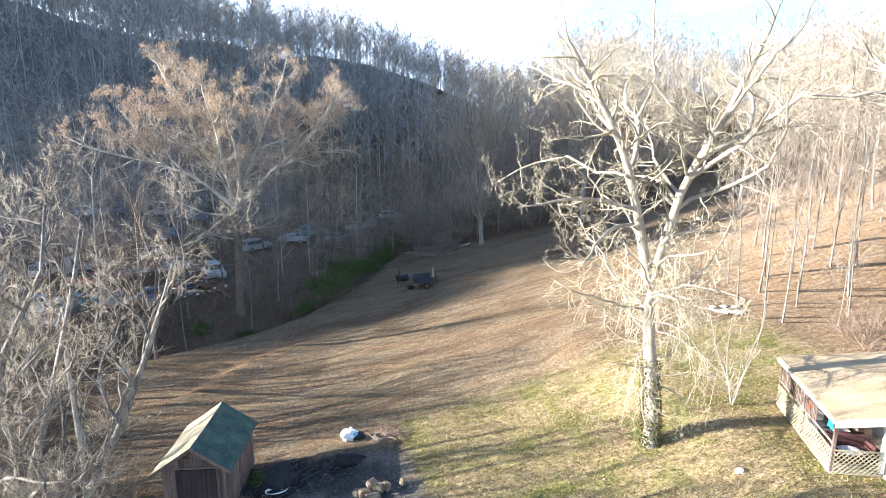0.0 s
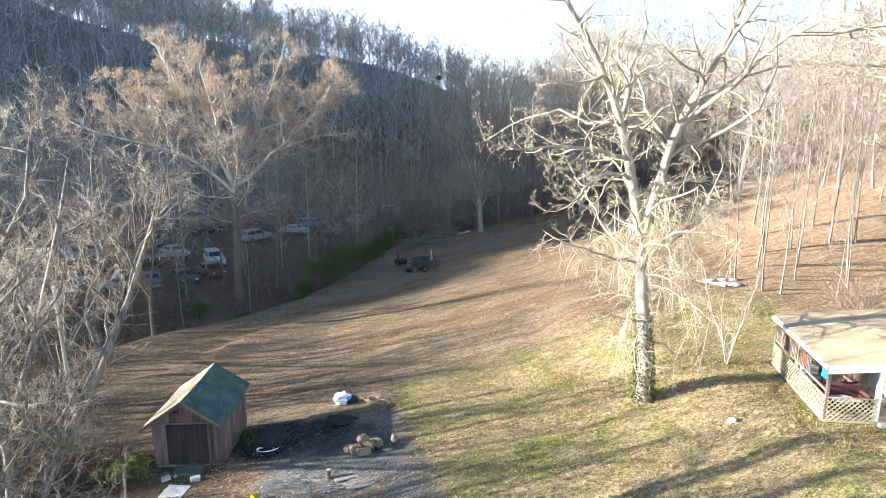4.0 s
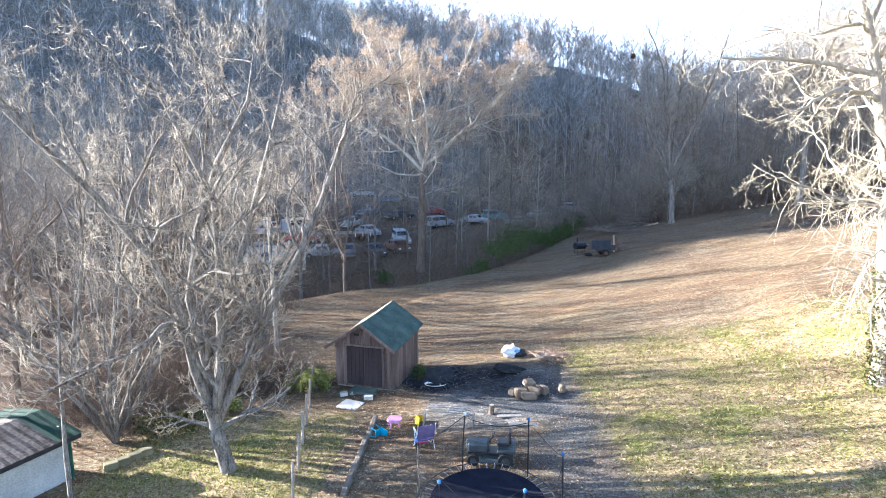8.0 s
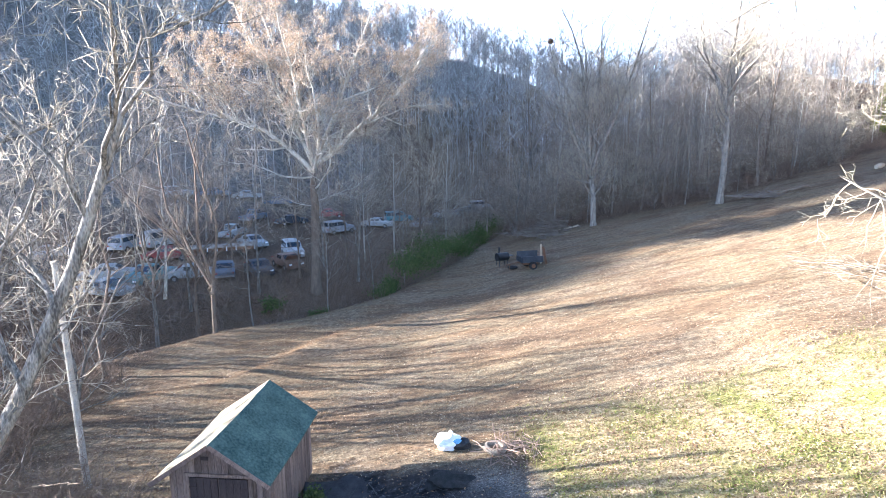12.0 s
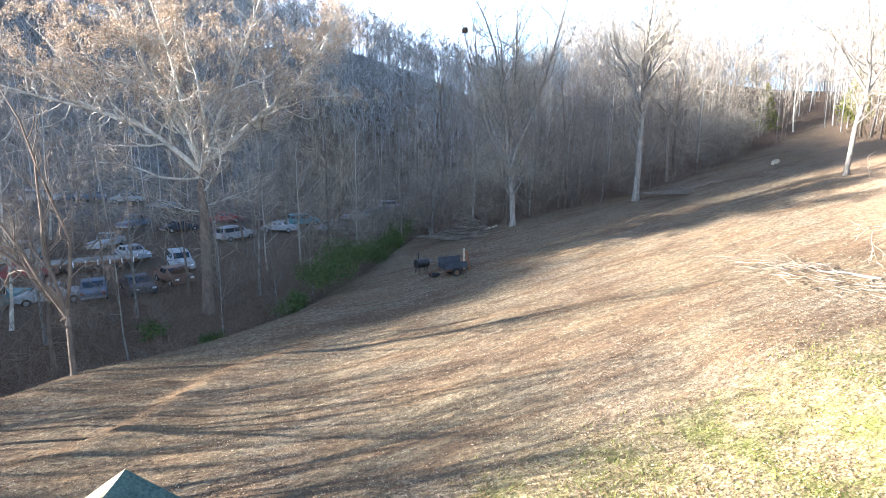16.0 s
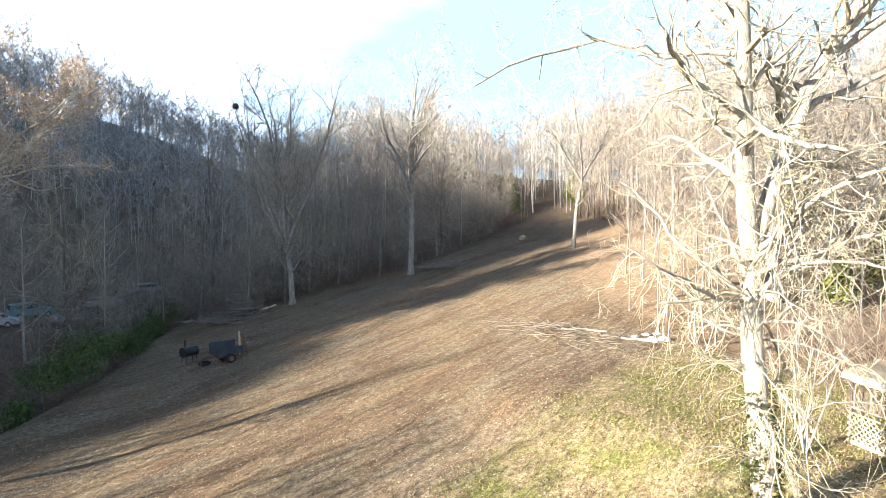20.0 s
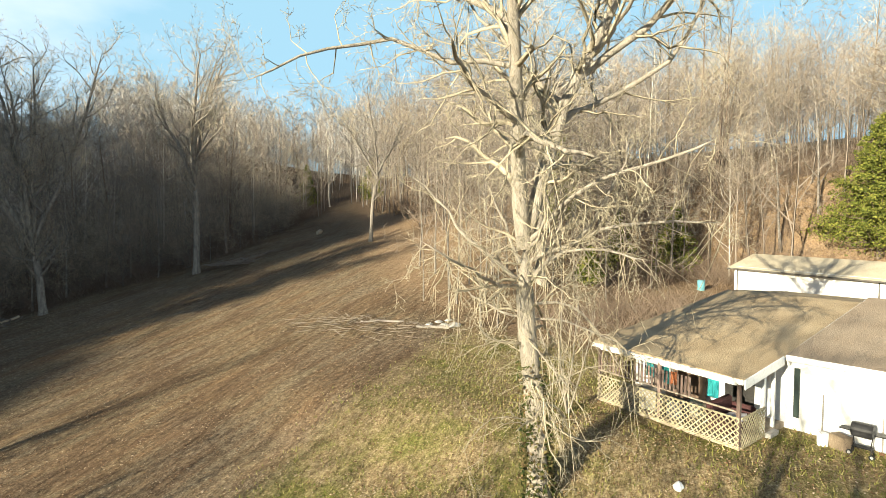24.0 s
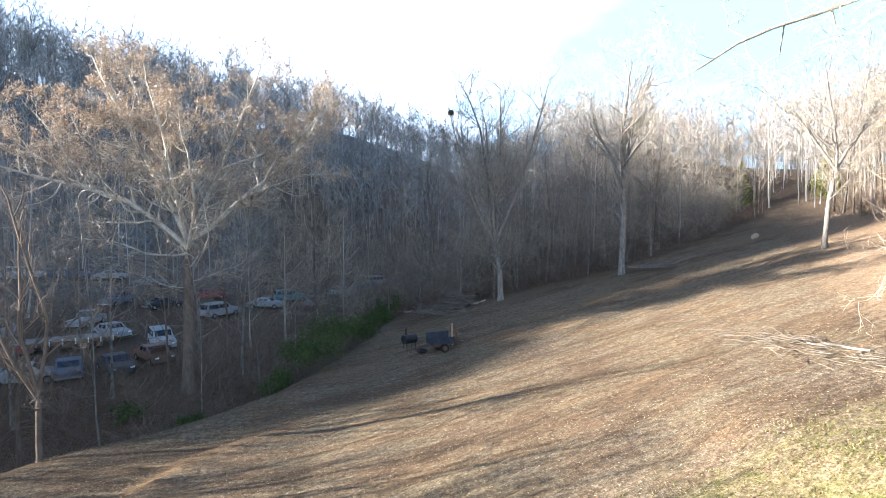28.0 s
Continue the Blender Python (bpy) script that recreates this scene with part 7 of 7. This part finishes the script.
WHITE_C, BLUE_C, RUST_C, TEAL_C, GREY_C, DARK_C, RED_C = (0.38, 0.40, 0.41), (0.11, 0.15, 0.21), (0.22, 0.13, 0.09), (0.10, 0.24, 0.27), (0.32, 0.33, 0.35), (0.05, 0.055, 0.07), (0.26, 0.05, 0.05)
NAMES = {WHITE_C: "faded white", BLUE_C: "dull blue", RUST_C: "rusty brown", TEAL_C: "teal", GREY_C: "grey", DARK_C: "dark", RED_C: "dull red"}
KIND = {"sedan": "saloon", "suv": "estate wagon", "pickup": "pickup truck", "van": "panel van"}
for x, y, turn, k, col, hood in (
        (-6.4, 73.6, -72, "suv", WHITE_C, False), (-6.2, 68.6, -60, "sedan", RUST_C, True), (-8.5, 66.5, -64, "sedan", DARK_C, False), (-11.4, 66.0, 104, "sedan", BLUE_C, False),
        (-11.7, 79.4, -52, "sedan", WHITE_C, False), (-15.3, 85.2, 78, "pickup", WHITE_C, False), (-21.2, 79.2, 60, "van", WHITE_C, False), (-24.6, 78.0, 80, "suv", GREY_C, False),
        (-19.0, 59.8, -18, "sedan", WHITE_C, True), (-16.9, 63.6, 250, "pickup", TEAL_C, False), (-13.8, 64.8, 10, "sedan", WHITE_C, False), (-20.5, 64.4, 15, "sedan", WHITE_C, False),
        (-18.0, 107.0, 5, "sedan", WHITE_C, False), (-22.6, 105.5, 0, "sedan", BLUE_C, False), (-13.4, 107.5, 10, "sedan", BLUE_C, False), (-27.0, 103.0, -5, "suv", WHITE_C, False),
        (-15.0, 96.5, 70, "pickup", BLUE_C, False), (-9.5, 95.0, 30, "sedan", DARK_C, False), (-4.5, 98.0, 12, "sedan", RED_C, False), (-2.4, 87.0, 40, "suv", GREY_C, False),
        (2.6, 93.0, -20, "sedan", WHITE_C, False), (6.0, 99.0, 10, "suv", TEAL_C, False), (9.5, 94.0, 35, "sedan", GREY_C, False), (14.0, 104.0, 15, "sedan", WHITE_C, False),
        (18.5, 109.0, 0, "sedan", BLUE_C, False), (22.0, 116.0, 12, "suv", WHITE_C, False), (-27.0, 68.0, 30, "sedan", DARK_C, False), (-30.0, 74.0, 70, "sedan", WHITE_C, False), (-18.6, 72.6, 12, "sedan", RED_C, False)):
    car(x, y, turn, k, col, f"{NAMES[col]} scrap {KIND[k]} among bare trees" + (" with raised bonnet" if hood else ""), hood)
flat = thing("flatbed_trailer", on_ground(-14.2, 74.4, 14), "long low flatbed trailer with pale stakes", "trailer")
part("deck", box((0, 0, 0.95, 8.0, 2.2, 0.14)), OLD_WOOD, flat)
part("side_rail", box((0, -1.12, 0.8, 8.0, 0.06, 0.26)), RUST, flat)
part("chassis", box((0, 0, 0.7, 7.4, 0.9, 0.4)), RUST, flat)
for k in range(9):
    part("stake", box((-3.7 + 0.92 * k, -1.17, 0.85, 0.09, 0.05, 0.5)), WHITE_PLASTIC, flat)
for x in (-2.2, -1.3, 2.6):
    for y in (-0.85, 0.85):
        wheel(flat, x, y, 0.42, 0.42, 0.26, RUST)

# ---------------------------------------------------------------- cedars
def cedar(x, y, tall, r, seed, n, size=0.16):
    rng = np.random.default_rng(seed)
    t = thing("cedar_tree", on_ground(x, y, 0, -0.1), "dense conical yellow-green cedar tree", "tree", "cedars on the hill")
    V, T, Q = tubes([(np.array([(0, 0, -0.2), (0.05, 0, tall * 0.5), (0, 0.05, tall * 0.95)]), np.array([0.2, 0.13, 0.02]) * tall / 12)], 7)
    child("trunk", fast_mesh("trunk", V, T, Q, BARK_BROWN, True), t)
    # many upswept boughs, each hung with sprays; the longer ones break the outline
    boughs = int(80 + 13 * tall)
    pts, limbs_ = [], []
    for k in range(boughs):
        g = (k + rng.random()) / boughs
        z0 = tall * (0.05 + 0.9 * g)
        a = rng.uniform(0, math.tau)
        out_ = r * (1 - g) ** 0.75 * rng.uniform(0.6, 1.15) + 0.15
        end = np.array([out_ * math.cos(a), out_ * math.sin(a), z0 + out_ * rng.uniform(0.05, 0.5)])
        root = np.array([0, 0, z0])
        limbs_.append((np.array([root, (root + end) / 2 + [0, 0, -0.08 * out_], end]), np.array([0.05, 0.03, 0.008]) * tall / 12))
        m = max(6, int(n * (out_ / r) / boughs * 1.6))
        u = rng.random(m) ** 0.6
        wide = 0.36 * out_ * (1.15 - u) + 0.10
        pts.append(root + (end - root) * u[:, None] + rng.normal(size=(m, 3)) * (wide * 0.5)[:, None] * [1, 1, 0.75])
    V, T, Q = tubes(limbs_, 4)
    child("limb_frame", fast_mesh("limb_frame", V, T, Q, BARK_BROWN), t)
    spots_ = np.concatenate(pts)
    spots_[:, 2] = np.maximum(spots_[:, 2], 0.25)
    child("foliage", leaf_mesh("foliage", spots_, size, CEDAR_LEAF, rng, 0.06), t)


cedar(64.0, 9.5, 13.4, 5.0, 81, 42000, 0.10)
cedar(72.0, 4.0, 9.0, 3.0, 82, 5000)
cedar(60.5, 14.5, 2.2, 1.0, 83, 900)
cedar(60.0, 26.0, 7.0, 2.4, 84, 3500)
cedar(54.5, 30.0, 6.0, 1.6, 85, 2500)
cedar(46.0, 30.5, 3.2, 1.1, 86, 1300)
cedar(78.0, 76.0, 8.0, 2.6, 87, 3500)
cedar(80.0, 92.5, 8.5, 2.0, 88, 2500)
cedar(56.0, 36.0, 9.0, 2.2, 89, 3000)
# ---------------------------------------------------------------- fallen leaves and tufts of grass
def scatter(n, x0, x1, y0, y1, keep, seed):
    rng = np.random.default_rng(seed)
    x, y = rng.uniform(x0, x1, n), rng.uniform(y0, y1, n)
    ok = keep(x, y, rng)
    return x[ok], y[ok], rng


def on_field(x, y, rng):
    q = bank(x, y)
    lawn, woods, burnt = land_zones(x, y, q)
    clump = 0.5 + 0.5 * np.sin(x * 0.9 + 2 * np.sin(y * 0.6)) * np.sin(y * 1.1 + np.sin(x * 0.7))
    near = np.exp(-np.hypot(x - 3, y - 25) / 19)
    near = near * (1 + 0.9 * lawn * (x > 4))
    return (q < 3) & (rng.random(len(x)) < near * (0.2 + 0.8 * clump) * (1 - 0.8 * np.clip(burnt + 0.8 * gravel_zone(x, y), 0, 1)))


LITTER_LEAF = leafy("fallen_leaf", ((0.08, 0.045, 0.024), (0.21, 0.125, 0.065), (0.29, 0.205, 0.125), (0.45, 0.365, 0.26)), through=0.1)
x, y, rng = scatter(660000, -22, 42, 15, 66, on_field, 61)
spots3 = np.stack([x, y, height(x, y) + 0.025], 1)
leaves = leaf_mesh("fallen_leaves", spots3, 0.037, LITTER_LEAF, rng, 0.0, 1, 0.3)
co = np.empty(len(leaves.vertices) * 3, np.float32)
leaves.vertices.foreach_get("co", co)
co = co.reshape(-1, 4, 3)
flat = np.repeat(spots3[:, None, 2:], 4, 1)
co[:, :, 2:] = flat + (co[:, :, 2:] - flat) * 0.45 + 0.01
leaves.vertices.foreach_set("co", co.ravel().astype(np.float32))
tagged(new("fallen_leaves", leaves), "dry brown leaves strewn over grass and earth", "leaves", kind="stuff")


def on_lawn(x, y, rng):
    lawn, woods, burnt = land_zones(x, y, bank(x, y))
    green = 0.5 + 0.5 * np.sin(x * 0.55 + 1.7 * np.sin(y * 0.35)) * np.sin(y * 0.6 + np.sin(x * 0.4))
    return rng.random(len(x)) < lawn * (0.15 + 0.85 * green) * np.where(x < -1, 3.0, 1.0) * np.exp(-np.hypot(x - 6, y - 19) / 26)


x, y, rng = scatter(150000, -10, 40, 13, 36, on_lawn, 62)
n = len(x)
z = height(x, y)
a, h = rng.uniform(0, math.tau, n), rng.uniform(0.05, 0.14, n)
w = 0.018
base = np.stack([x, y, z], 1)
side = np.stack([np.cos(a) * w, np.sin(a) * w, np.zeros(n)], 1)
tip = base + np.stack([rng.normal(size=n) * 0.05, rng.normal(size=n) * 0.05, h], 1)
V = np.stack([base - side, base + side, tip], 1).reshape(-1, 3)
GRASS = leafy("winter_grass", ((0.09, 0.11, 0.022), (0.20, 0.205, 0.05), (0.38, 0.33, 0.14)))
tagged(new("grass", fast_mesh("grass", V, np.arange(3 * n).reshape(-1, 3), mat=GRASS)), "short yellow-green winter lawn grass", "grass", kind="stuff")
